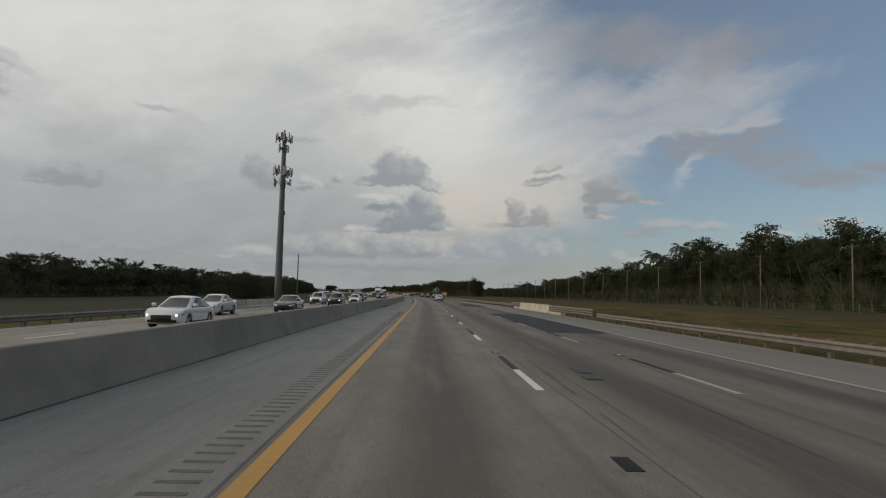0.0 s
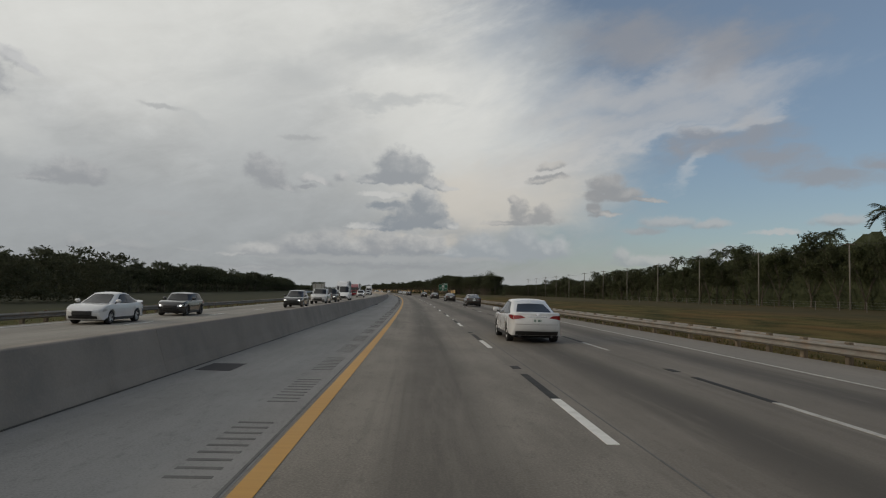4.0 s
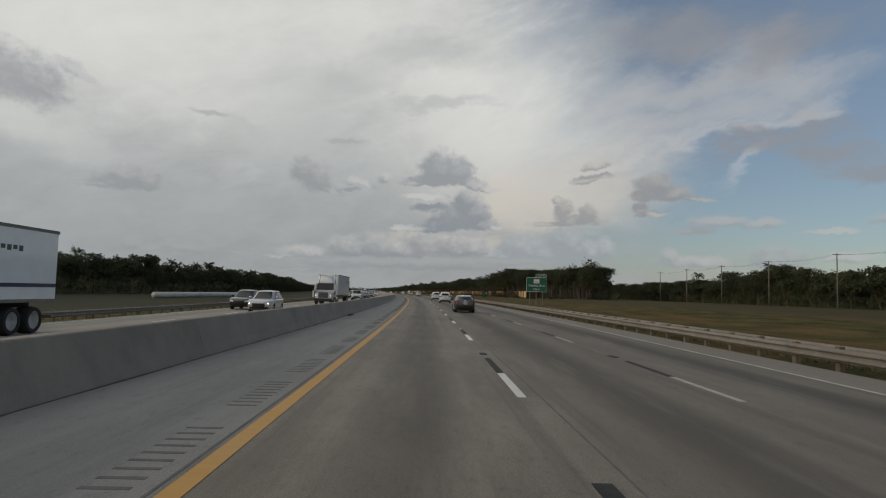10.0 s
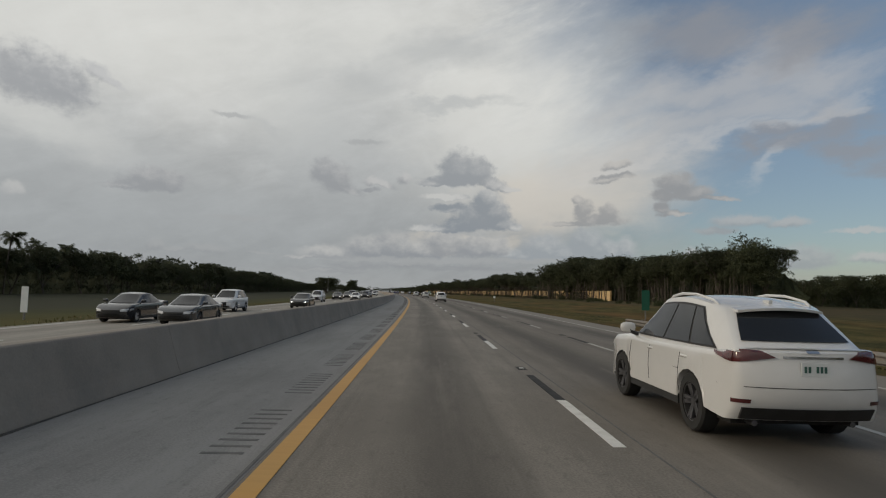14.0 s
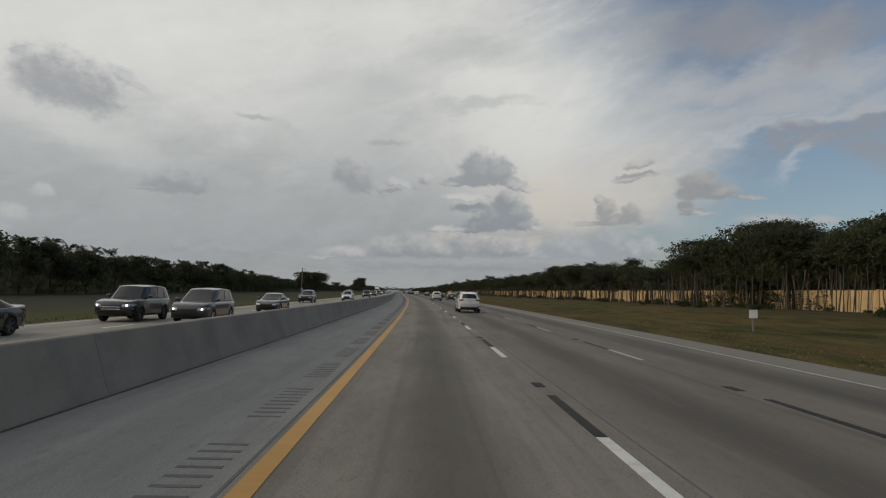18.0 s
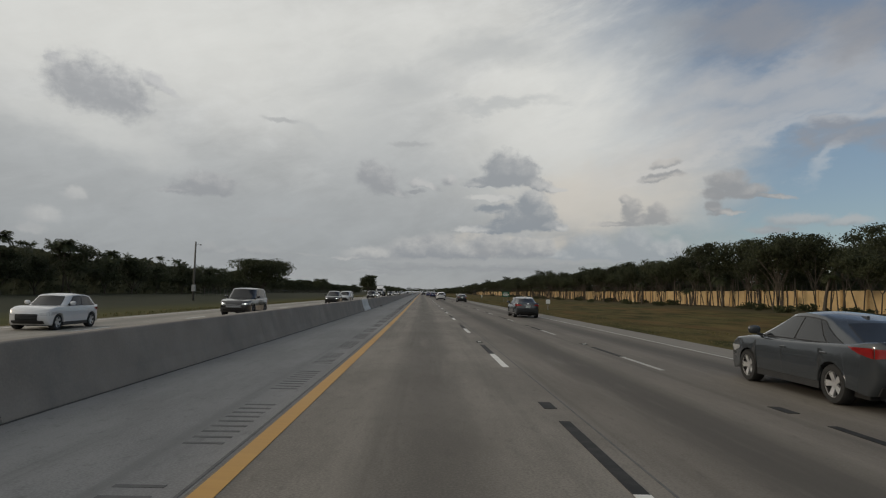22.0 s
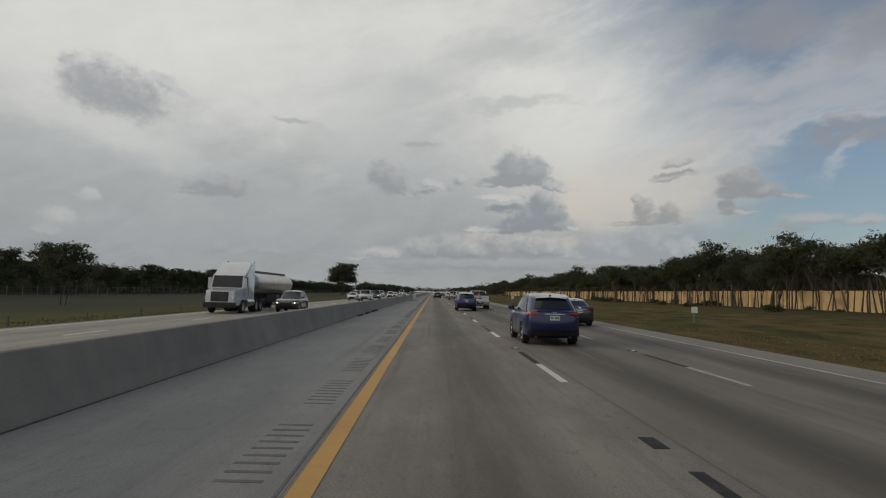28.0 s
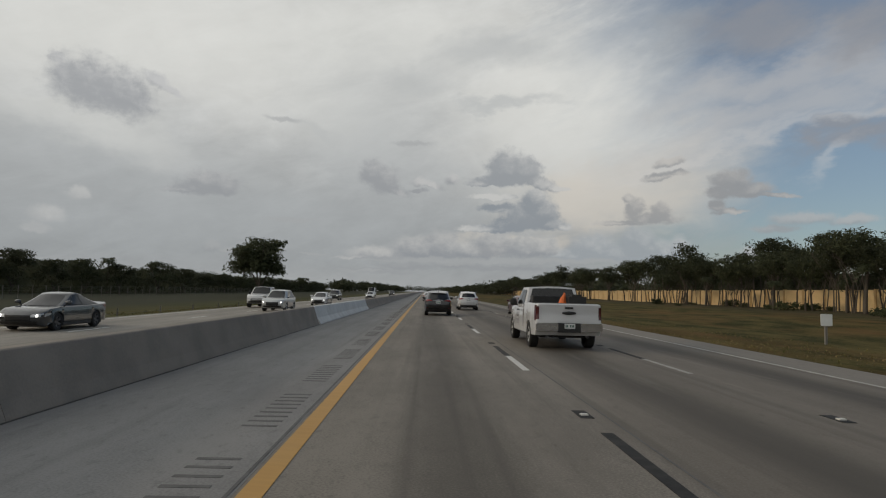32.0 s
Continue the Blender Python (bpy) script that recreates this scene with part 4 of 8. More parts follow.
spans = []
s = -60.0
while s < 900:
    for q in range(2):
        spans.append((s + rd_t.uniform(-2, 2), far_line(s) + 1 + 3.8 * q + rd_t.uniform(-1, 1), right_top(s) * rd_t.uniform(0.74, 0.99), 3.7))
    s += 5.0
wood_mass("right_wood", "tall dense green wood behind the power line", spans, M_LEAF_MID, 0.23, 700, screen=[(float(q), far_line(float(q)) + 1.5, 0.0, right_top(float(q))) for q in np.arange(-70, 905, 1.6)])
s = -60.0
while s < 880:
    k = right_top(s)
    plant(BIG if k > 12 else MID, s, far_line(s) - 1 + rd_t.uniform(-1, 2), k / (16.6 if k > 12 else 8.6) * rd_t.uniform(0.85, 1.05), "right wood")
    s += 9.0
for s in (205, 214, 228, 243, 262, 300, 309, 318, 331, 344, 350, 362, 398, 416, 438, 505, 560):
    plant(ROYAL, s, far_line(s) + rd_t.uniform(0, 4), (right_top(s) + 2.6) / 13.2, "right wood")
# fig clump
def fig_u(s):
    """The clump's front edge: a straight line from which the road bends away."""
    return 84.0 - 24.0 * (s - 596.0) / 111.0


wood_mass("fig_canopy", "dense dark canopy of the fig clump", [(s_ + rd_t.uniform(-2, 2), fig_u(s_) + rd_t.uniform(-1, 9), (15.2 + 2.2 * max(0.0, (655 - s_) / 55) + 0.8 * math.sin(s_ * 0.16) + 0.7 * math.sin(s_ * 0.41)) * rd_t.uniform(0.72, 1.03), 4.3) for s_ in np.arange(590, 706, 2.2).tolist()], M_LEAF_DARK, 0.24, 2300,
          ((0.40, 0.9, 0.2), (0.56, 1.0, 0.2), (0.70, 1.0, 0.22), (0.82, 0.75, 0.2)), [(float(q), fig_u(q) + 11.0, 0.0, 3.0 + 9.0 * min(1.0, (q - 590) / 10.0)) for q in np.arange(590, 707, 1.6)])
for s, du, k in ((596, 6, 0.95), (606, 2, 1.0), (618, 5, 1.03), (629, 1, 0.98), (640, 5, 1.02), (652, 2, 1.05), (664, 4, 1.0), (676, 1, 1.02), (688, 4, 1.0), (700, 1, 0.98), (612, 9, 0.95), (646, 9, 1.0), (682, 9, 1.0)):
    plant(FIG, s, fig_u(s) + du, k * (1.07 + 0.10 * max(0.0, (655 - s) / 55)), "fig clump")
# hanging roots and thin stems under the fig clump
bm = bmesh.new()
for k in range(220):
    s_ = rd_t.uniform(592, 706)
    u_ = fig_u(s_) + rd_t.uniform(-3.5, 4.0)
    r_ = rd_t.uniform(0.03, 0.13)
    top = road(s_ + rd_t.uniform(-0.8, 0.8), u_ + rd_t.uniform(-0.8, 0.8), rd_t.uniform(5.0, 8.0))
    foot = road(s_, u_, ground_z(s_, u_) - 0.1)
    tube(bm, [foot, (foot + top) / 2 + Vector((rd_t.uniform(-0.2, 0.2), rd_t.uniform(-0.2, 0.2), 0)), top], [r_ * 1.2, r_, r_ * 0.7], 4, False)
tagged(part("hanging_roots", bm, M_BARK), "many thin grey hanging roots under the fig trees", "roots", kind="stuff")
wood_mass("fig_undergrowth", "dark undergrowth among the fig stems", [(s_, fig_u(s_) + rd_t.uniform(2, 6), rd_t.uniform(1.5, 4.5), 1.6) for s_ in np.arange(593, 705, 1.9).tolist()], M_LEAF_DARK, 0.26, 200)
# trees before and behind the ochre wall
spans = []
s = 690.0
while s < 1560:
    spans.append((s, 79 + rd_t.uniform(0, 4), rd_t.uniform(8.5, 11.5), 3.6))
    spans.append((s + 2.5, 84 + rd_t.uniform(0, 4), rd_t.uniform(9.5, 12.5), 3.8))
    s += 5.0
wood_mass("wood_behind_wall", "dark wood rising behind the ochre wall", spans, M_LEAF_DARK, 0.24, 400, screen=[(float(q), 80.0, 0.0, 9.0 + 1.6 * math.sin(q * 0.05)) for q in np.arange(690, 1565, 2.0)])
s = 706.0
while s < 1560:
    k = rd_t.uniform(0.95, 1.32)
    plant(OAK, s, 63 + rd_t.uniform(-3, 4), k, "trees along the wall")
    if s < 1200:
        plant(OAK, s + rd_t.uniform(1, 4), 74 + rd_t.uniform(0, 5), k * 1.05, "trees along the wall")
    if rd_t.random() < 0.4:
        plant(CABB, s + 2.5, 61 + rd_t.uniform(-3, 3), rd_t.uniform(0.8, 1.2), "trees along the wall")
    s += 6.4 if s < 1150 else 9.5
# slim leaning stems in front of the wall
bm = bmesh.new()
for k in range(300):
    s_ = rd_t.uniform(702, 1180)
    u_ = rd_t.uniform(61.0, 68.6)
    r_ = rd_t.uniform(0.05, 0.13)
    lean_ = rd_t.gauss(0, 0.7)
    foot, top = road(s_, u_, ground_z(s_, u_) - 0.1), road(s_ + lean_, u_ + rd_t.uniform(-0.5, 0.5), rd_t.uniform(4.2, 6.5))
    tube(bm, [foot, (foot + top) / 2 + Vector((rd_t.uniform(-0.25, 0.25), rd_t.uniform(-0.25, 0.25), 0)), top], [r_ * 1.25, r_, r_ * 0.7], 5, False)
    if k % 3 == 0:
        mid = (foot + top) / 2
        tube(bm, [mid, mid + Vector((rd_t.uniform(-1, 1), rd_t.uniform(-1, 1), rd_t.uniform(1.2, 2.0)))], [r_ * 0.7, r_ * 0.4], 4, False)
tagged(part("slim_stems", bm, M_BARK), "many slim dark leaning stems in front of the ochre wall", "tree stems", kind="stuff")
# single trees on the left verge
plant(FLAT, 868, -43, 1.0)
plant(LONE, 1142, -37, 1.12)
plant(OAK, 946, -39, 0.74)
wood_mass("roadside_thicket", "dense dark thicket beside the phone mast", [(150, -45, 5.6, 3.0), (154, -43, 6.4, 3.0), (158, -42, 6.6, 3.0), (163, -42, 6.2, 3.0), (168, -44, 5.0, 2.6), (174, -46, 4.3, 2.6), (180, -47, 4.2, 2.6), (188, -47, 4.3, 2.6), (196, -46, 4.8, 2.8),
          (203, -45, 5.8, 3.0), (209, -44, 6.8, 3.2), (215, -44, 7.4, 3.2), (221, -44, 7.2, 3.2), (227, -46, 6.0, 3.0)], M_LEAF_DARK, 0.26, 1300)
for k in range(110):
    s = rd_t.uniform(560, 1150)
    plant(SHRUB, s, 67.0 - 17.0 * rd_t.random() ** 2, rd_t.uniform(0.4, 1.25), "low shrubs by the wall")
# distant woods that close the view
fv, ff = [], []
for s in np.arange(1480, 2350, 13.0):
    for sg, u0 in ((-1, 62), (1, 58)):
        uu = sg * (u0 - (s - 1480) * 0.02 + rd_t.uniform(0, 12))
        p = road(float(s), uu, -0.5)
        hh = rd_t.uniform(6, 10)
        v, f = leaf_cloud([(p.x, p.y, hh * 0.5, 7, 7, hh * 0.5), (p.x + 3, p.y + 4, hh * 0.4, 6, 6, hh * 0.4)], 300, 1.1)
        i = len(fv)
        fv += [tuple(q) for q in v]
        ff += [tuple(i + q for q in g) for g in f]
# the belt that crosses beyond the road's end, and the straight line of the right wood carried on
belt = [road(2290.0 + rd_t.uniform(0, 40), float(u), -0.5) for u in np.arange(-420, 421, 9.0)] + [Vector((96.0 + rd_t.uniform(0, 14), float(y), 0.0)) for y in np.arange(860, 1900, 8.0)]
for p in belt:
    hh = rd_t.uniform(8.5, 12.5)
    v, f = leaf_cloud([(p.x, p.y, hh * 0.5, 7, 7, hh * 0.5), (p.x + 3, p.y + 3, hh * 0.3, 7, 7, hh * 0.3)], 260, 1.0)
    i = len(fv)
    fv += [tuple(q) for q in v]
    ff += [tuple(i + q for q in g) for g in f]
tagged(link_mesh("distant_woods", fv, ff, M_LEAF_DARK), "distant dark line of woods closing the view", "woods", kind="stuff")

# ---- roadside: bridge, guardrails, wall, poles, signs ----
M_STEEL_DK = surface("dark_tower_steel", (0.085, 0.09, 0.095), (0.13, 0.135, 0.14), 0.6, 0.4, scale=1.5, fine=20, bump=0.05)
M_ANT = surface("pale_antenna_plastic", (0.36, 0.37, 0.37), (0.46, 0.47, 0.47), 0.55, scale=3, fine=20, bump=0)
M_ANT_DK = surface("dark_antenna_gear", (0.12, 0.125, 0.13), (0.18, 0.185, 0.19), 0.55, scale=3, fine=20, bump=0)
M_POLE = surface("grey_pole", (0.11, 0.10, 0.086), (0.17, 0.158, 0.138), 0.85, scale=3, fine=30, bump=0.1, vary=0.15, stretch=(1, 1, 0.2))
M_SIGN = surface("green_sign_sheet", (0.004, 0.085, 0.048), (0.006, 0.10, 0.058), 0.45, scale=2, fine=20, bump=0)
M_SIGN_W = surface("white_sign_sheet", (0.70, 0.72, 0.70), (0.78, 0.79, 0.77), 0.45, scale=2, fine=20, bump=0)
M_BLACK = surface("plain_black", (0.012, 0.012, 0.012), (0.02, 0.02, 0.02), 0.5, scale=3, fine=30, bump=0)
M_TAR = surface("black_joint_seal", (0.018, 0.018, 0.017), (0.035, 0.034, 0.032), 0.6, scale=4, fine=40, bump=0.1)
M_PIPE = surface("pale_pipe_wrap", (0.40, 0.40, 0.39), (0.52, 0.52, 0.50), 0.7, scale=1, fine=10, bump=0.05, dirt=(0.28, 0.27, 0.25), dirt_amt=0.3)
M_BACK = surface("grey_sign_back", (0.34, 0.34, 0.33), (0.42, 0.42, 0.41), 0.6, 0.3, scale=2, fine=20, bump=0.03)
M_WIRE = surface("fence_wire", (0.16, 0.155, 0.145), (0.22, 0.215, 0.20), 0.6, 0.4, scale=4, fine=30, bump=0)
M_CABLE = surface("black_cable", (0.02, 0.02, 0.02), (0.03, 0.03, 0.03), 0.6, scale=4, fine=30, bump=0)

# approach slabs of black asphalt and the sealed joints of the bridge deck
for s0, s1 in ((29.5, 58.4), (90.0, 116.2)):
    tagged(quads("asphalt_slab", [(s0 + 7.2 * k * (s1 - s0) / 28.8, s0 + 7.2 * (k + 1) * (s1 - s0) / 28.8, 7.42, 10.40) for k in range(4)], 0.006, M_ASPHALT), "fresh black asphalt approach slab in the outer lane", "asphalt patch", kind="structure")
for s, w in ((62.3, 0.26), (67.6, 0.20), (82.4, 0.20), (87.0, 0.24)):
    tagged(quads("deck_joint", [(s, s + w, -3.45, 13.9)], 0.008, M_TAR), "dark sealed expansion joint across the bridge deck", "expansion joint", kind="structure")
    tagged(quads("deck_joint_far_side", [(s, s + w, -16.1, -3.95)], Z_OPP + 0.008, M_TAR), "dark sealed expansion joint on the far deck", "expansion joint", kind="structure")
# oil and tar marks
for k, (s0, s1, u0, u1) in enumerate(((12.9, 13.5, 4.9, 5.25), (14.0, 14.9, 5.0, 5.3), (988.0, 994.2, -3.2, -1.68), (112.5, 113.4, -2.3, -1.5), (139.0, 140.2, -3.0, -2.3))):
    tagged(quads("tar_patch", [(s0, s1, u0, u1)], 0.0155, M_TAR if k < 2 else M_ASPHALT), "dark tar patch on the concrete", "tar patch", kind="structure")
# oily tyre streaks on the approach to the bridge, broken and tapered
M_STREAK = surface("oily_tyre_streak", (0.052, 0.046, 0.039), (0.098, 0.087, 0.075), 0.7, scale=1.5, fine=20, bump=0.03)
for s0, s1, ua, ub, w0, seed in ((6.5, 30.0, 4.05, 4.75, 0.07, 1), (9.0, 44.0, 7.28, 7.66, 0.05, 2), (12.0, 36.0, 7.9, 8.3, 0.09, 3), (20.0, 52.0, 5.0, 5.2, 0.08, 4), (8.0, 26.0, 4.5, 4.6, 0.05, 5), (10.0, 58.0, 7.6, 7.35, 0.10, 6), (14.0, 60.0, 8.5, 9.2, 0.16, 7), (16.0, 60.0, 9.3, 9.9, 0.12, 8), (5.0, 24.0, 5.9, 6.3, 0.07, 9)):
    rd = random.Random(seed)
    tv, tf = [], []
    gap = 0
    for k in range(60):
        q = k / 59
        s, u = s0 + (s1 - s0) * q, ua + (ub - ua) * q + 0.03 * math.sin(7 * q + seed)
        w = w0 * (0.25 + abs(noise.noise(Vector((s * 0.4, seed * 3.0, 0)))) * 1.6) * math.sin(math.pi * min(1, max(0.02, q)))
        tv += [road(s, u - w, 0.005), road(s, u + w, 0.005)]
        if k and noise.noise(Vector((s * 0.25, seed, 9))) > -0.25:
            tf.append((2 * k - 2, 2 * k - 1, 2 * k + 1, 2 * k))
    tagged(link_mesh("tyre_streak", tv, tf, M_STREAK), "dark oily tyre streak along the lane", "tyre mark", kind="structure")
# curved tyre skid mark
sk_v, sk_f = [], []
for k in range(41):
    q = k / 40
    s, u = 943.6 + 12.2 * q, 1.92 - 1.08 * max(0.0, q - 0.07) ** 2 + 0.02 * math.sin(k * 1.9)
    w = 0.03 + 0.022 * math.sin(k * 0.9) ** 2
    sk_v += [road(s, u - w, 0.006), road(s, u + w, 0.006)]
    if k and k % 7 != 6:
        sk_f.append((2 * k - 2, 2 * k - 1, 2 * k + 1, 2 * k))
tagged(link_mesh("skid_mark", sk_v, sk_f, M_TAR), "thin curved black tyre skid mark", "skid mark", kind="structure")


def rail_mesh(length):
    """A W-beam length along +y: corrugated face towards -x."""
    prof = [(0.0, 0.0), (-0.012, 0.02), (-0.075, 0.055), (-0.08, 0.075), (-0.075, 0.095), (-0.015, 0.135), (-0.012, 0.155), (-0.012, 0.165), (-0.015, 0.185), (-0.075, 0.225), (-0.08, 0.245), (-0.075, 0.265), (-0.012, 0.30), (0.0, 0.32)]
    vs, fs = [], []
    pr = prof + [(x + 0.006, z) for x, z in reversed(prof)]
    for y in (0.0, length):
        vs += [(x, y, z) for x, z in pr]
    n = len(pr)
    for j in range(n):
        fs.append((j, (j + 1) % n, n + (j + 1) % n, n + j))
    me = bpy.data.meshes.new("rail")
    me.from_pydata(vs, [], fs)
    me.materials.append(M_GALV)
    me.update()
    return me


def box_mesh(name, dims, mat, bevel=0.0):
    bm = bmesh.new()
    x, y, z0, z1 = dims
    box(bm, -x / 2, x / 2, -y / 2, y / 2, z0, z1)
    if bevel:
        bmesh.ops.bevel(bm, geom=bm.edges, offset=bevel, segments=1, affect="EDGES")
    me = bpy.data.meshes.new(name)
    bm.to_mesh(me)
    bm.free()
    me.materials.append(mat)
    return me


me_rail, me_post, me_block = rail_mesh(3.82), box_mesh("post", (0.15, 0.18, -0.5, 0.54), M_TIMBER, 0.008), box_mesh("block", (0.18, 0.14, 0.20, 0.5), M_TIMBER, 0.006)


bm = bmesh.new()
box(bm, -0.075, 0.075, -0.09, 0.09, -0.5, 0.54)
box(bm, 0.075, 0.25, -0.07, 0.07, 0.2, 0.5)
me_post_b = bpy.data.meshes.new("post")
bm.to_mesh(me_post_b)
bm.free()
me_post_b.materials.append(M_TIMBER)


def guardrail(name, s0, s1, edge, side, z, label, top=0.50):
    g = empty(name, pose(0, 0, 0), label, "guardrail")
    n = int((s1 - s0) / 3.81)
    for k in range(n):
        s = s0 + 3.81 * k
        u = edge(s)
        a = math.degrees(math.atan2(edge(s + 3.81) - u, 3.81))
        m = on_road(s, u, z + top - 0.32, -a + (0 if side > 0 else 180))
        if side < 0:
            m = on_road(s + 3.81, u, z + top - 0.32, -a + 180)
        share("rail", me_rail, g, m)
        for q in (0.0, 1.905):
            if name.startswith("rear"):
                continue
            share("post", me_post if side > 0 else me_post_b, g, on_road(s + q, u + side * 0.27, z + random.uniform(-0.015, 0.015), random.uniform(-3, 3)))
            if side > 0:
                share("blockout", me_block, g, on_road(s + q, u + side * 0.11, z))
    return g


edge_r = lambda s: right_edge(s) + 0.35
guardrail("guardrail", -60.0, 47.5, edge_r, 1, 0.0, "weathered steel guardrail on short timber posts")
guardrail("guardrail", 92.0, 477.0, edge_r, 1, 0.0, "weathered steel guardrail on short timber posts")
guardrail("guardrail", -60.0, 57.5, lambda s: -16.55, -1, Z_OPP, "weathered steel guardrail on short timber posts")
guardrail("guardrail", 80.0, 472.0, lambda s: -16.55, -1, Z_OPP, "weathered steel guardrail on short timber posts")
# second rail behind the first, on the outer side of the right verge
guardrail("rear_guardrail", 96.0, 460.0, lambda s: right_edge(s) + 1.25, 1, -0.02, "second weathered guardrail behind the first", 0.52)
# bridge parapets
for u, sg in ((14.05, 1), (-16.5, -1)):
    par = empty("bridge_parapet", pose(0, 0, 0), "weathered stained concrete bridge parapet", "parapet")
    z0 = 0.0 if sg > 0 else Z_OPP
    for k in range(4):
        a = (64.4 if sg > 0 else 58.2) + 4.9 * k
        pr = [(u, z0 - 0.3), (u, z0 + 0.08), (u + sg * 0.17, z0 + 0.28), (u + sg * 0.26, z0 + 0.82), (u + sg * 0.52, z0 + 0.82), (u + sg * 0.55, z0 - 0.4)]
        sweep("section", pr if sg > 0 else pr[::-1], a + 0.006, a + 4.894, 4.9, M_PARAPET, par)
# the bridge approaches: three-ridged rails on a pale kerb
for s0, s1, k0, k1 in ((47.5, 64.3, 57.5, 64.3), (84.1, 92.0, 84.1, 88.0)):
    appr = empty("approach_rail", pose(0, 0, 0), "stacked weathered steel rails leading to the bridge parapet", "guardrail")
    for lev in (0.25, 0.44, 0.63):
        sweep("beam", lambda s, z=lev: [(14.28, z), (14.20, z + 0.05), (14.20, z + 0.11), (14.28, z + 0.165), (14.30, z + 0.165), (14.30, z)], s0, s1, 2.0, M_GALV, appr)
    for k in range(int((s1 - s0) / 1.9) + 1):
        share("post", me_post, appr, on_road(s0 + 0.3 + 1.9 * k, 14.48, 0.22))
    tagged(sweep("approach_kerb", [(14.0, -0.25), (14.0, 0.18), (14.03, 0.2), (14.6, 0.2), (14.6, -0.3)], k0, k1, 2.0, M_PARAPET), "low stained concrete kerb under the approach rail", "kerb", kind="structure")

# ochre sound wall: posts and panels
U_WALL = 70.0
wall = empty("sound_wall", pose(0, 0, 0), "long ochre stucco sound wall with dark streaks", "wall")
me_col = box_mesh("post", (0.5, 0.5, -0.6, 3.55), M_WALL_TRIM, 0.03)
me_panel = box_mesh("panel", (0.22, 5.62, -0.6, 3.42), M_WALL, 0.02)
s = 652.0
while s < 1560:
    zb = ground_z(s, U_WALL)
    share("post", me_col, wall, on_road(s, U_WALL, 0.05))
    share("panel", me_panel, wall, on_road(s + 3.05, U_WALL, 0.05))
    s += 6.1


# power line along the right wood: a straight line of poles
def pole_u(s):
    return 81.0 + max(0.0, s - 120) ** 2 / 7083.0


def utility_pole(s, u, height, label, arms=1, box_at=0.0, r=0.15):
    p = road(s, u, ground_z(s, u))
    t = empty("utility_pole", pose(p.x, p.y, p.z, 0, 0, math.degrees(heading(s))), label, "pole")
    bm = bmesh.new()
    tube(bm, [(0, 0, -0.4), (0, 0, height * 0.5), (0, 0, height)], [r * 1.15, r, r * 0.75], 8)
    part("shaft", bm, M_POLE, t, smooth=True)
    for k in range(arms):
        bm = bmesh.new()
        z = height - 0.35 - 0.9 * k
        box(bm, -1.1, 1.1, -0.06, 0.06, z - 0.06, z + 0.06)
        arm = part("crossarm", bm, M_TIMBER, t)
        for x in (-1.0, 0.0, 1.0):
            bm = bmesh.new()
            tube(bm, [(x, 0, z + 0.06), (x, 0, z + 0.14), (x, 0, z + 0.2)], [0.03, 0.06, 0.03], 6)
            part("insulator", bm, M_ANT, arm)
    if box_at:
        bm = bmesh.new()
        box(bm, -0.28, 0.28, -0.2, 0.2, box_at, box_at + 1.1)
        part("meter_box", bm, M_BACK, t, "grey meter box")
        bm = bmesh.new()
        tube(bm, [(0, 0, height - 0.5), (0.5, 0, height - 0.4), (0.8, 0, height - 0.5)], [0.03, 0.03, 0.03], 6)
        box(bm, 0.7, 0.95, -0.1, 0.1, height - 0.62, height - 0.48)
        part("lamp_arm", bm, M_POLE, t, "short lamp arm")
    return t


pole_s = [52.0 + 31.0 * k for k in range(18)]
for s in pole_s:
    utility_pole(s, pole_u(s), 12.6, "slim grey utility pole with a timber crossarm", 1)
for a, b2 in zip(pole_s, pole_s[1:]):
    for x in (-1.0, 0.0, 1.0):
        bm = bmesh.new()
        pts = []
        for k in range(7):
            q = k / 6
            s = a + (b2 - a) * q
            p = road(s, pole_u(s) + x, 0)
            pts.append((p.x, p.y, 12.4 - 2.4 * q * (1 - q)))
        tube(bm, pts, [0.012] * 7, 4)
        tagged(part("power_line", bm, M_CABLE), "thin black sagging power line between poles", "cable", "power lines")
utility_pole(169.6, -31.5, 12.2, "tall bare grey pole in the verge", 0, 0, 0.17)
utility_pole(799.5, -37.0, 10.0, "bare grey pole with a meter box and lamp", 0, 1.6, 0.17)


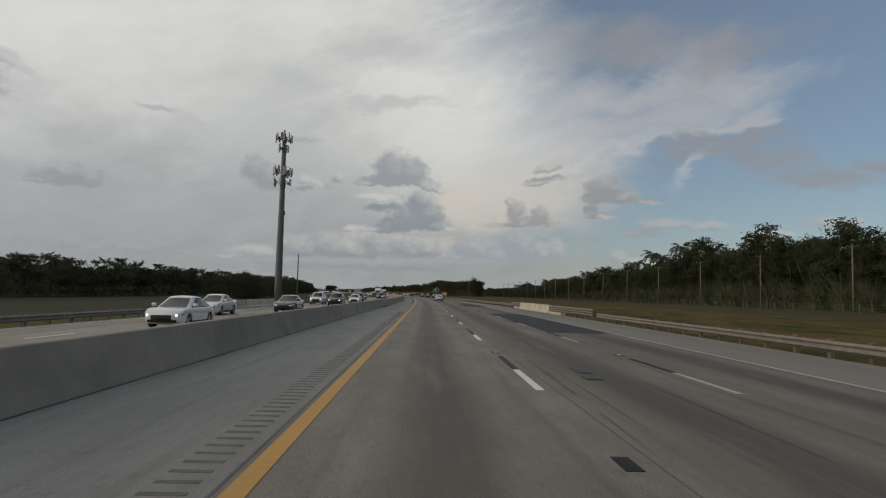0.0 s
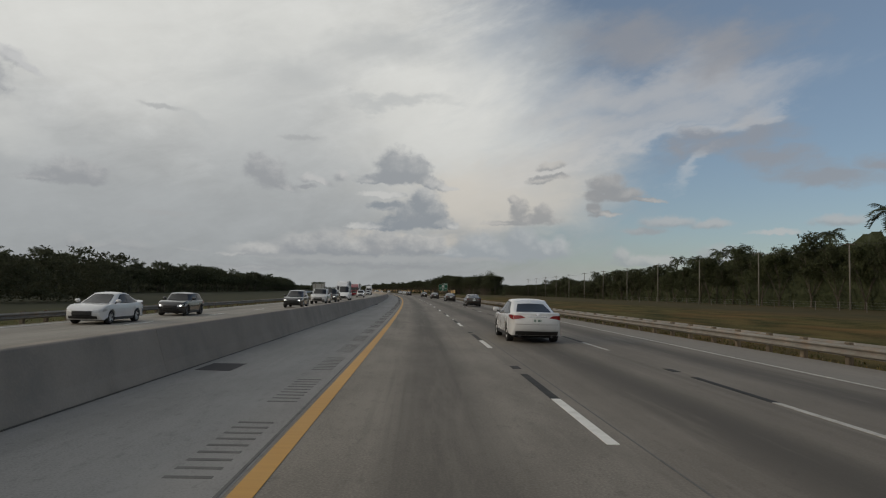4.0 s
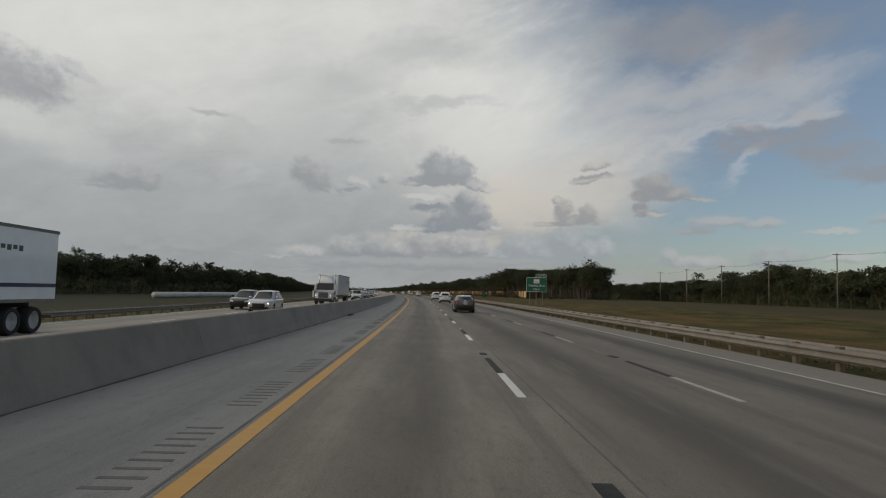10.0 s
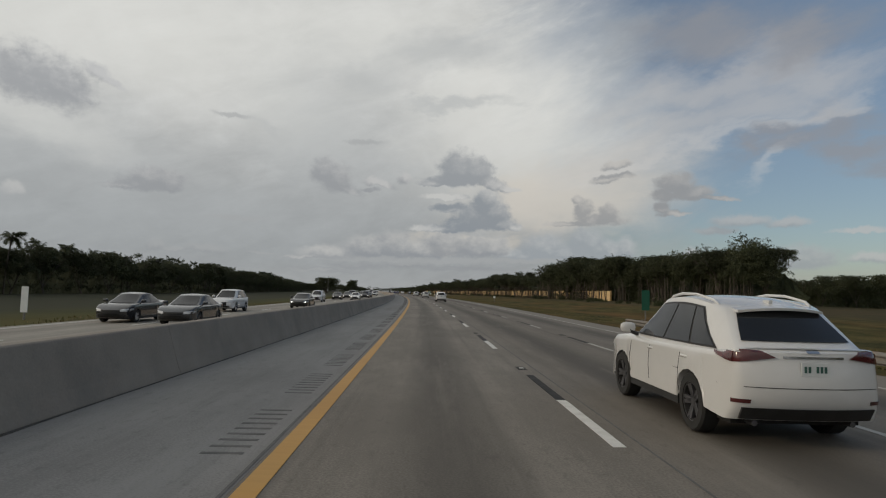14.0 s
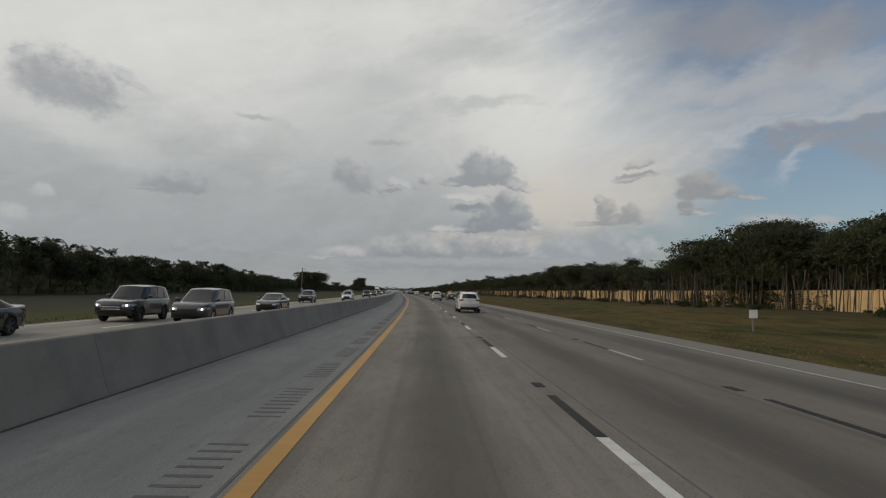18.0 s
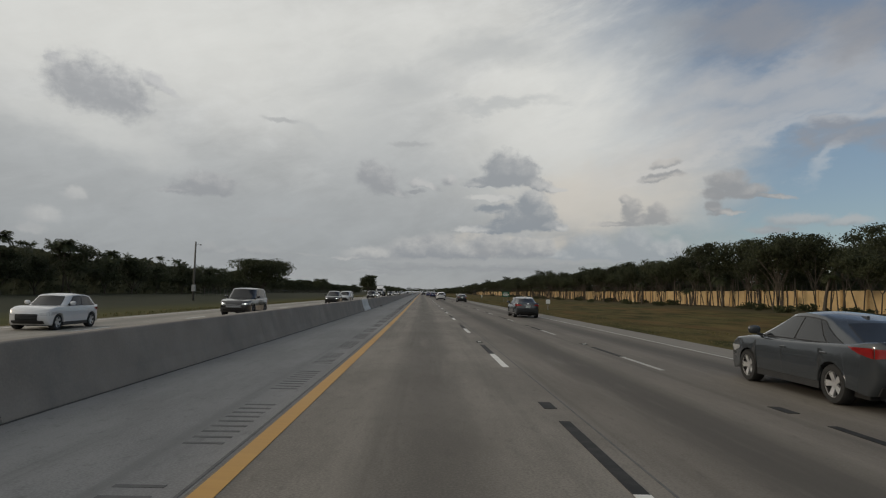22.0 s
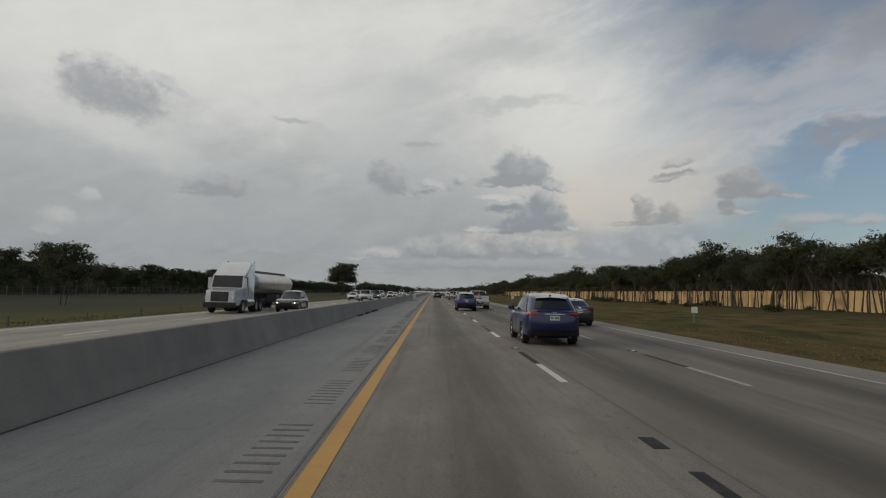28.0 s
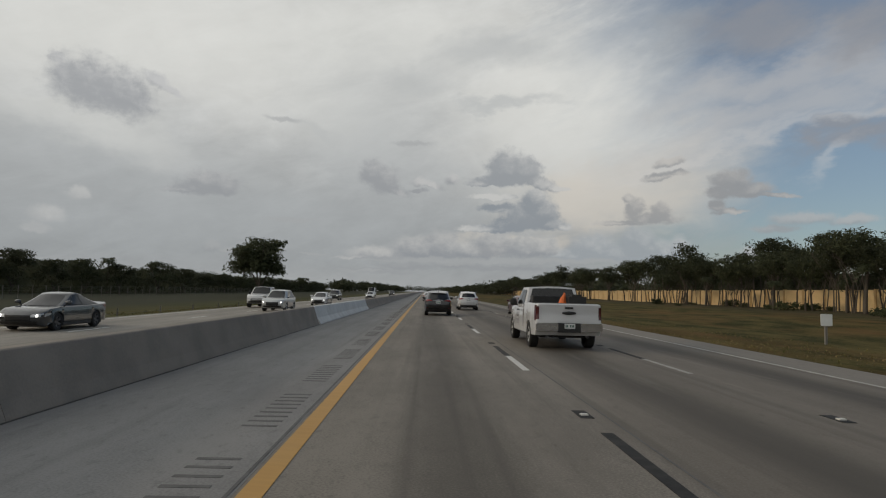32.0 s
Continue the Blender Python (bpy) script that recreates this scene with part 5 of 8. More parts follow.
# mobile-phone mast
def mast(s, u):
    p = road(s, u, ground_z(s, u))
    t = empty("phone_mast", pose(p.x, p.y, p.z, 0, 0, 12), "tall dark tapered phone mast with two rings of antennas", "mast")
    bm = bmesh.new()
    hs = [-0.5, 8, 16, 24, 32, 40, 44.4]
    tube(bm, [(0, 0, z) for z in hs], [0.98, 0.90, 0.80, 0.70, 0.60, 0.52, 0.48], 12)
    part("shaft", bm, M_STEEL_DK, t)
    bm = bmesh.new()
    for a in (0.3, 2.5):
        tube(bm, [(math.cos(a) * 0.95, math.sin(a) * 0.95, 2), (math.cos(a) * 0.75, math.sin(a) * 0.75, 24), (math.cos(a) * 0.6, math.sin(a) * 0.6, 41)], [0.05, 0.05, 0.05], 5)
    part("cable_run", bm, M_CABLE, t)
    bm = bmesh.new()
    box(bm, 0.75, 1.05, -0.3, 0.3, 22.6, 23.6)
    part("equipment_box", bm, M_ANT_DK, t)
    rd = random.Random(3)
    for z, rad, n, ln in ((43.3, 2.15, 12, 1.9), (40.4, 1.25, 5, 2.2), (34.3, 2.5, 15, 2.0), (31.4, 2.2, 6, 2.1)):
        bm = bmesh.new()
        ring = [(math.cos(a) * rad * 0.92, math.sin(a) * rad * 0.92, z) for a in np.linspace(0, 2 * math.pi, 13)]
        tube(bm, ring, [0.05] * 13, 5, False)
        if n > 8:
            tube(bm, [(x, y, z + 0.85) for x, y, _ in ring], [0.04] * 13, 5, False)
        for a in np.linspace(0, 2 * math.pi, 7)[:-1]:
            tube(bm, [(0, 0, z - 0.25), (math.cos(a) * rad * 0.92, math.sin(a) * rad * 0.92, z)], [0.06, 0.05], 5)
        frame_ = part("mount_ring", bm, M_STEEL_DK, t)
        for k in range(n):
            a = 2 * math.pi * (k + 0.25 * (k % 3)) / n
            dz, l2 = rd.uniform(-0.3, 0.35), ln * rd.uniform(0.75, 1.15)
            bm = bmesh.new()
            w = rd.choice((0.16, 0.2, 0.27))
            box(bm, -0.08, 0.1, -w, w, -l2 / 2, l2 / 2)
            bmesh.ops.bevel(bm, geom=bm.edges, offset=0.03, segments=1, affect="EDGES")
            tube(bm, [(-0.16, 0, -l2 / 2 - 0.25), (-0.16, 0, l2 / 2 + 0.1)], [0.04, 0.04], 5)
            bmesh.ops.transform(bm, matrix=pose(math.cos(a) * rad, math.sin(a) * rad, z + dz, 0, 0, math.degrees(a)), verts=bm.verts)
            part("antenna", bm, M_ANT if rd.random() < 0.45 else M_ANT_DK, frame_)
            if k % 2:
                bm = bmesh.new()
                box(bm, -0.18, 0.18, -0.22, 0.22, -0.35, 0.3)
                bmesh.ops.transform(bm, matrix=pose(math.cos(a) * rad * 0.75, math.sin(a) * rad * 0.75, z - 0.3 + dz, 0, 0, math.degrees(a)), verts=bm.verts)
                part("radio_unit", bm, M_ANT_DK, frame_)
    bm = bmesh.new()
    tube(bm, [(0, 0, 44.3), (0, 0, 45.6)], [0.32, 0.32], 8)
    part("top_radome", bm, M_ANT, t, "pale cylindrical radome")
    return t


mast(169.5, -36.5)


def lettering(text, size, mat, parent, x, y, z, depth=0.004, name="lettering"):
    cu = bpy.data.curves.new("tmp_text", "FONT")
    cu.body, cu.size, cu.align_x, cu.extrude, cu.resolution_u = text, size, "CENTER", depth, 2
    tmp = bpy.data.objects.new("tmp_text", cu)
    scene.collection.objects.link(tmp)
    me = bpy.data.meshes.new_from_object(tmp.evaluated_get(bpy.context.evaluated_depsgraph_get()))
    bpy.data.objects.remove(tmp)
    bpy.data.curves.remove(cu)
    me.transform(pose(x, y, z, 90, 0, 0))
    me.materials.clear()
    me.materials.append(mat)
    ob = new(name, me)
    ob.parent = parent
    return ob


def rounded_plate(x0, x1, z0, z1, y0, y1, r):
    bm = bmesh.new()
    pts = []
    for cx_, cz_, a0 in ((x1 - r, z0 + r, -90), (x1 - r, z1 - r, 0), (x0 + r, z1 - r, 90), (x0 + r, z0 + r, 180)):
        for k in range(5):
            a = radians(a0 + 22.5 * k)
            pts.append((cx_ + r * math.cos(a), cz_ + r * math.sin(a)))
    lo = [bm.verts.new((x, y0, z)) for x, z in pts]
    hi = [bm.verts.new((x, y1, z)) for x, z in pts]
    bm.faces.new(lo)
    bm.faces.new(hi[::-1])
    for k in range(len(pts)):
        j = (k + 1) % len(pts)
        bm.faces.new((lo[j], lo[k], hi[k], hi[j]))
    return bm


def exit_sign(s, u, w, h, z0, label, lines):
    p = road(s, u, 0)
    t = empty("exit_sign", pose(p.x, p.y, 0, 0, 0, math.degrees(heading(s)) - 4), label, "road sign")
    part("border", rounded_plate(-w / 2, w / 2, z0, z0 + h, -0.01, 0.03, 0.25), M_SIGN_W, t, "white reflective border")
    part("panel", rounded_plate(-w / 2 + 0.06, w / 2 - 0.06, z0 + 0.06, z0 + h - 0.06, -0.018, 0.02, 0.21), M_SIGN, t, "green sign panel")
    part("exit_tab_border", rounded_plate(w / 2 - 2.42, w / 2 + 0.0, z0 + h + 0.08, z0 + h + 0.76, -0.01, 0.03, 0.08), M_SIGN_W, t)
    part("exit_tab", rounded_plate(w / 2 - 2.37, w / 2 - 0.05, z0 + h + 0.13, z0 + h + 0.71, -0.018, 0.02, 0.07), M_SIGN, t, "green exit number tab")
    for x in (-w * 0.32, 0.0, w * 0.32):
        bm = bmesh.new()
        box(bm, x - 0.07, x + 0.07, 0.04, 0.24, -0.8, z0 + h - 0.2)
        bmesh.ops.bevel(bm, geom=bm.edges, offset=0.01, segments=1, affect="EDGES")
        part("post", bm, M_GALV, t)
    if lines:
        part("route_shield", rounded_plate(-0.62, 0.68, z0 + 1.92, z0 + 2.82, -0.028, -0.015, 0.06), M_SIGN_W, t, "white route number plate")
        bm = bmesh.new()
        for k, (xa, za, xb, zb2) in enumerate(((-0.45, 2.72, -0.05, 2.70), (-0.05, 2.70, 0.45, 2.72), (0.45, 2.72, 0.58, 2.35), (0.58, 2.35, 0.6, 2.08))):
            tube(bm, [(xa, -0.03, z0 + za), (xb, -0.03, z0 + zb2)], [0.022, 0.022], 4)
        part("shield_outline", bm, M_BLACK, t)
        lettering("806", 0.62, M_BLACK, t, 0.0, -0.031, z0 + 2.03, name="route_number")
        lettering("Atlantic Ave", 0.74, M_SIGN_W, t, 0.0, -0.024, z0 + 1.17, name="place_name")
        lettering("2 MILES", 0.46, M_SIGN_W, t, 0.0, -0.024, z0 + 0.42, name="distance")
        lettering("EXIT  81", 0.42, M_SIGN_W, t, w / 2 - 1.2, -0.024, z0 + h + 0.28, name="exit_number")
    else:
        bm = bmesh.new()
        for z, ww in ((0.6, 1.5), (1.2, 2.2), (1.8, 1.8)):
            box(bm, -ww, ww, -0.024, -0.017, z0 + z, z0 + z + 0.28)
        part("legend_bars", bm, M_SIGN_W, t)
    return t


exit_sign(460.0, 29.1, 4.55, 3.25, 2.35, "green exit sign with white border on steel posts", True)


def board(name, s, u, w, h, z0, mat, label, posts=2, turn=0.0, back=None):
    p = road(s, u, ground_z(s, u))
    t = empty(name, pose(p.x, p.y, p.z, 0, 0, math.degrees(heading(s)) + turn), label, "road sign")
    part("panel", rounded_plate(-w / 2, w / 2, z0, z0 + h, -0.012, 0.012, min(w, h) * 0.08), mat, t)
    for k in range(posts):
        x = 0.0 if posts == 1 else (k - 0.5) * w * 0.55
        bm = bmesh.new()
        box(bm, x - 0.05, x + 0.05, -0.11 if back else 0.014, -0.014 if back else 0.11, -0.4, z0 + h * 0.95)
        part("post", bm, M_GALV if not back else M_TIMBER, t)
    return t


board("sign_back", 326.0, -25.0, 3.4, 2.3, 1.9, M_BACK, "grey back of a large sign on two dark posts", 2, 0, True)
board("marker_sign", 502.0, 22.6, 0.75, 1.9, 0.9, M_SIGN, "narrow green distance marker on a post", 1)
for s, u in ((608.0, 23.0), (776.0, 18.5), (824.0, 21.0), (933.0, 24.5), (1026.0, 20.0)):
    board("small_marker", s, u, 0.55, 0.55, 0.85, M_SIGN_W, "small pale square marker on a thin post", 1)
board("marker_post", 485.6, -24.7, 0.45, 1.7, 0.5, M_SIGN_W, "pale narrow marker post in the grass verge", 1)
gs = board("guide_sign", 876.2, 26.2, 2.1, 1.55, 1.35, M_SIGN, "small green guide sign with white bars on two posts", 2)
bm = bmesh.new()
for z, ww in ((1.62, 0.7), (1.98, 0.85), (2.36, 0.6)):
    box(bm, -ww, ww, -0.02, -0.013, z, z + 0.2)
part("legend_bars", bm, M_SIGN_W, gs)
# big pale pipe lying in the left field
bm = bmesh.new()
pts = [road(491.5, -40.3, -0.25), road(489.6, -40.5, -0.05), road(478, -42.3, -0.05), road(462, -44.6, -0.05), road(440, -48.0, -0.05)]
tube(bm, pts, [0.42, 0.58, 0.58, 0.58, 0.58], 14)
tagged(part("pipe", bm, M_PIPE, smooth=True), "long pale wrapped pipe lying in the grass", "pipe")


# field fences: posts and strands
def fence(name, s0, s1, u, height, step, label, strands=3, uf=None):
    t = empty(name, pose(0, 0, 0), label, "fence")
    me = box_mesh("post", (0.09, 0.09, -0.4, height), M_POLE, 0.01)
    n = int((s1 - s0) / step)
    fu = uf or (lambda s: u)
    for k in range(n + 1):
        s = s0 + step * k
        share("post", me, t, on_road(s, fu(s), ground_z(s, fu(s)), random.uniform(-4, 4)))
    for q in range(strands):
        z = height * (0.35 + 0.6 * q / max(1, strands - 1))
        bm = bmesh.new()
        pts = [road(s0 + step * k * 2, fu(s0 + step * k * 2), ground_z(s0 + step * k * 2, fu(s0 + step * k * 2)) + z) for k in range(n // 2 + 1)]
        tube(bm, pts, [0.012] * len(pts), 3)
        part("wire", bm, M_WIRE, t)
    return t


fence("wire_fence", 860, 1250, -58.0, 1.9, 3.4, "tall wire fence with slim posts across the field", 6)
fence("wire_fence", 10, 330, 72.0, 1.5, 6.0, "wire fence with pale posts before the wood", 3)
fence("wire_fence", 880, 1180, -19.5, 0.55, 7.0, "low stakes with a wire along the grass verge", 1)

from mathutils.bvhtree import BVHTree

# ---- vehicles: each kind shaped from its side outline, wheels and glass as parts ----


def paint(name, c, rough=0.2, metal=0.0):
    return surface(name, c, tuple(min(1, v * 1.08) for v in c), rough, metal, scale=1.5, fine=200, bump=0.004, coat=0.8, dirt=tuple(v * 0.8 for v in c), dirt_scale=0.9, dirt_amt=0.25)


P_WHITE = paint("white_paint", (0.55, 0.555, 0.56))
P_BOX = paint("white_box_panels", (0.74, 0.75, 0.755), 0.45)
P_CREAM = paint("pearl_white_paint", (0.58, 0.58, 0.57))
P_BLACK = paint("black_paint", (0.012, 0.012, 0.013))
P_GREY = paint("dark_grey_paint", (0.028, 0.028, 0.031), 0.2, 0.15)
P_TAUPE = paint("dark_taupe_paint", (0.046, 0.040, 0.036), 0.2, 0.3)
P_SLATE = paint("slate_paint", (0.036, 0.041, 0.046), 0.2, 0.2)
P_SILVER = paint("silver_paint", (0.42, 0.43, 0.43), 0.32, 0.6)
P_BLUE = paint("deep_blue_paint", (0.012, 0.018, 0.085), 0.28, 0.3)
P_RED = paint("red_paint", (0.20, 0.008, 0.012), 0.3)
P_MAROON = paint("maroon_paint", (0.06, 0.012, 0.014), 0.3, 0.3)
M_GLASS = surface("tinted_glass", (0.010, 0.011, 0.012), (0.016, 0.017, 0.018), 0.05, 0.0, scale=2, fine=10, bump=0, spec=0.5)
M_TYRE = surface("tyre_rubber", (0.012, 0.012, 0.012), (0.022, 0.022, 0.021), 0.85, scale=8, fine=60, bump=0.15)
M_RIM = surface("alloy_rim", (0.50, 0.50, 0.50), (0.62, 0.62, 0.62), 0.4, 0.5, scale=6, fine=40, bump=0.02)
M_RIM_DK = surface("dark_alloy_rim", (0.075, 0.075, 0.08), (0.12, 0.12, 0.125), 0.4, 0.5, scale=6, fine=40, bump=0.02)
M_TRIM = surface("black_plastic_trim", (0.014, 0.014, 0.014), (0.026, 0.026, 0.026), 0.6, scale=6, fine=60, bump=0.05)
M_TAIL = surface("red_lamp_lens", (0.16, 0.008, 0.008), (0.26, 0.014, 0.012), 0.12, scale=6, fine=60, bump=0, coat=0.5)
M_TAIL_DK = surface("dark_red_lamp_lens", (0.05, 0.011, 0.012), (0.10, 0.022, 0.022), 0.12, scale=6, fine=60, bump=0, coat=0.5)
M_HEAD = surface("clear_lamp_lens", (0.40, 0.41, 0.42), (0.55, 0.56, 0.57), 0.1, 0.2, scale=6, fine=60, bump=0, coat=0.5)
M_CHROME = surface("chrome_trim", (0.55, 0.55, 0.55), (0.65, 0.65, 0.65), 0.15, 0.95, scale=6, fine=60, bump=0)
M_PLATE = surface("number_plate", (0.55, 0.57, 0.56), (0.64, 0.66, 0.65), 0.5, scale=6, fine=60, bump=0)
M_PLATE_INK = surface("plate_ink", (0.03, 0.09, 0.07), (0.04, 0.11, 0.09), 0.5, scale=6, fine=60, bump=0)
M_NAVY = surface("navy_stripe", (0.012, 0.016, 0.05), (0.018, 0.024, 0.07), 0.4, scale=6, fine=60, bump=0)
M_UNDER = surface("underbody", (0.010, 0.010, 0.010), (0.02, 0.02, 0.02), 0.9, scale=6, fine=60, bump=0.1)
M_ORANGE = surface("orange_plastic", (0.55, 0.11, 0.02), (0.65, 0.15, 0.03), 0.6, scale=6, fine=40, bump=0)
M_TANK = surface("brushed_tank_steel", (0.42, 0.41, 0.39), (0.52, 0.51, 0.49), 0.3, 0.85, scale=1, fine=30, bump=0.02)
lit, lt_nt, lt_b = nodes_of("lit_headlamp")
lt_b.inputs["Emission Color"].default_value, lt_b.inputs["Emission Strength"].default_value = (1.0, 0.97, 0.9, 1), 2.5
M_LIT = lit


def wheel_parts(parent, x, y, r, w, rim_mat, spokes=5, side=1):
    """A wheel under its vehicle: tyre with shoulders, dished rim with spokes and hub."""
    wh = new("wheel")
    wh.parent = parent
    wh.matrix_basis = pose(x, y, r)
    wh.empty_display_size = 0.1
    n = 20
    bm = bmesh.new()
    prof = [(-w / 2, r * 0.66), (-w / 2, r * 0.93), (-w * 0.36, r), (w * 0.36, r), (w / 2, r * 0.93), (w / 2, r * 0.66)]
    rings = [[bm.verts.new((px, rr * math.cos(2 * math.pi * k / n), rr * math.sin(2 * math.pi * k / n))) for px, rr in prof] for k in range(n)]
    for k in range(n):
        a, b = rings[k], rings[(k + 1) % n]
        for j in range(len(prof) - 1):
            bm.faces.new((a[j], b[j], b[j + 1], a[j + 1]))
    part("tyre", bm, M_TYRE, wh, soft=35)
    bm = bmesh.new()
    out = side * w * 0.44
    ins = side * w * 0.1
    ring = [[bm.verts.new((px, rr * math.cos(2 * math.pi * k / n), rr * math.sin(2 * math.pi * k / n))) for px, rr in ((out, r * 0.68), (out, r * 0.61), (ins, r * 0.56), (ins - side * 0.02, 0.001))] for k in range(n)]
    for k in range(n):
        a, b = ring[k], ring[(k + 1) % n]
        for j in range(3):
            bm.faces.new((a[j], b[j], b[j + 1], a[j + 1]))
    part("rim", bm, M_UNDER if spokes else rim_mat, wh)
    if spokes:
        bm = bmesh.new()
        for k in range(spokes):
            for off in (-0.1, 0.1):
                a = 2 * math.pi * k / spokes
                c0, c1 = Vector((0, math.cos(a), math.sin(a))), Vector((0, math.cos(a + off * 1.5), math.sin(a + off * 1.5)))
                sd = Vector((0, -math.sin(a), math.cos(a)))
                p0, p1 = c0 * r * 0.1, c1 * r * 0.64
                vs = []
                for p, hw, xx in ((p0, 0.035, out * 0.75), (p1, 0.022, out)):
                    for sg in (-1, 1):
                        vs.append(bm.verts.new(p + sd * hw * sg + Vector((xx, 0, 0))))
                        vs.append(bm.verts.new(p + sd * hw * sg + Vector((xx * 0.6, 0, 0))))
                for f in ((0, 2, 6, 4), (0, 4, 5, 1), (2, 3, 7, 6), (4, 6, 7, 5)):
                    bm.faces.new([vs[i] for i in f])
        tube(bm, [(out * 0.6, 0, 0), (out * 0.8, 0, 0)], [r * 0.15, r * 0.13], 10)
        for k in range(n):
            a0, a1 = 2 * math.pi * k / n, 2 * math.pi * (k + 1) / n
            q = [bm.verts.new((xx, rr * math.cos(a), rr * math.sin(a))) for a, rr, xx in ((a0, r * 0.67, out * 1.02), (a1, r * 0.67, out * 1.02), (a1, r * 0.6, out * 0.98), (a0, r * 0.6, out * 0.98))]
            bm.faces.new(q)
        part("spokes", bm, rim_mat, wh)
    return wh


SPEC = {
    # length, width, wheelbase, wheel radius, sill, nose z, bonnet z at nose / at screen, belt rear, tail z, cabin: base rear, base front, roof rear, roof front, roof z
    "sedan": dict(L=4.80, W=1.83, wb=2.80, r=0.335, sill=0.24, nose=0.64, hood0=0.75, hood1=0.96, belt=0.95, tail=1.06, c=(-2.14, 1.30, -0.98, 0.26), roof=1.46, tum=0.69),
    "fastback": dict(L=4.90, W=1.86, wb=2.84, r=0.345, sill=0.22, nose=0.62, hood0=0.72, hood1=0.93, belt=0.96, tail=1.06, c=(-2.26, 1.32, -0.72, 0.22), roof=1.45, tum=0.68),
    "compact": dict(L=4.60, W=1.78, wb=2.70, r=0.325, sill=0.23, nose=0.64, hood0=0.74, hood1=0.96, belt=0.96, tail=1.08, c=(-2.02, 1.30, -1.04, 0.28), roof=1.46, tum=0.69),
    "suv": dict(L=4.72, W=1.89, wb=2.74, r=0.372, sill=0.30, nose=0.76, hood0=0.90, hood1=1.07, belt=1.06, tail=1.14, c=(-2.30, 1.22, -1.62, 0.30), roof=1.69, tum=0.72),
    "bigsuv": dict(L=5.10, W=2.00, wb=2.95, r=0.40, sill=0.34, nose=0.86, hood0=1.02, hood1=1.17, belt=1.17, tail=1.2, c=(-2.46, 1.08, -2.18, 0.42), roof=1.84, tum=0.80),
    "minivan": dict(L=5.15, W=2.0, wb=3.05, r=0.355, sill=0.24, nose=0.72, hood0=0.88, hood1=1.06, belt=1.05, tail=1.1, c=(-2.5, 1.55, -2.15, 0.45), roof=1.76, tum=0.78),
    "mini": dict(L=3.85, W=1.73, wb=2.50, r=0.32, sill=0.22, nose=0.66, hood0=0.84, hood1=0.97, belt=0.95, tail=0.98, c=(-1.82, 0.82, -1.45, 0.28), roof=1.42, tum=0.80),
    "pickup": dict(L=5.90, W=2.03, wb=3.70, r=0.40, sill=0.42, nose=0.86, hood0=1.10, hood1=1.24, belt=1.25, tail=1.42, c=(-0.62, 1.55, -0.42, 0.78), roof=1.94, tum=0.80, bed=1.40),
    "van": dict(L=5.95, W=2.05, wb=3.75, r=0.36, sill=0.36, nose=0.78, hood0=1.08, hood1=1.32, belt=1.30, tail=1.30, c=(-2.95, 2.35, -2.9, 1.2), roof=2.55, tum=0.88),
}


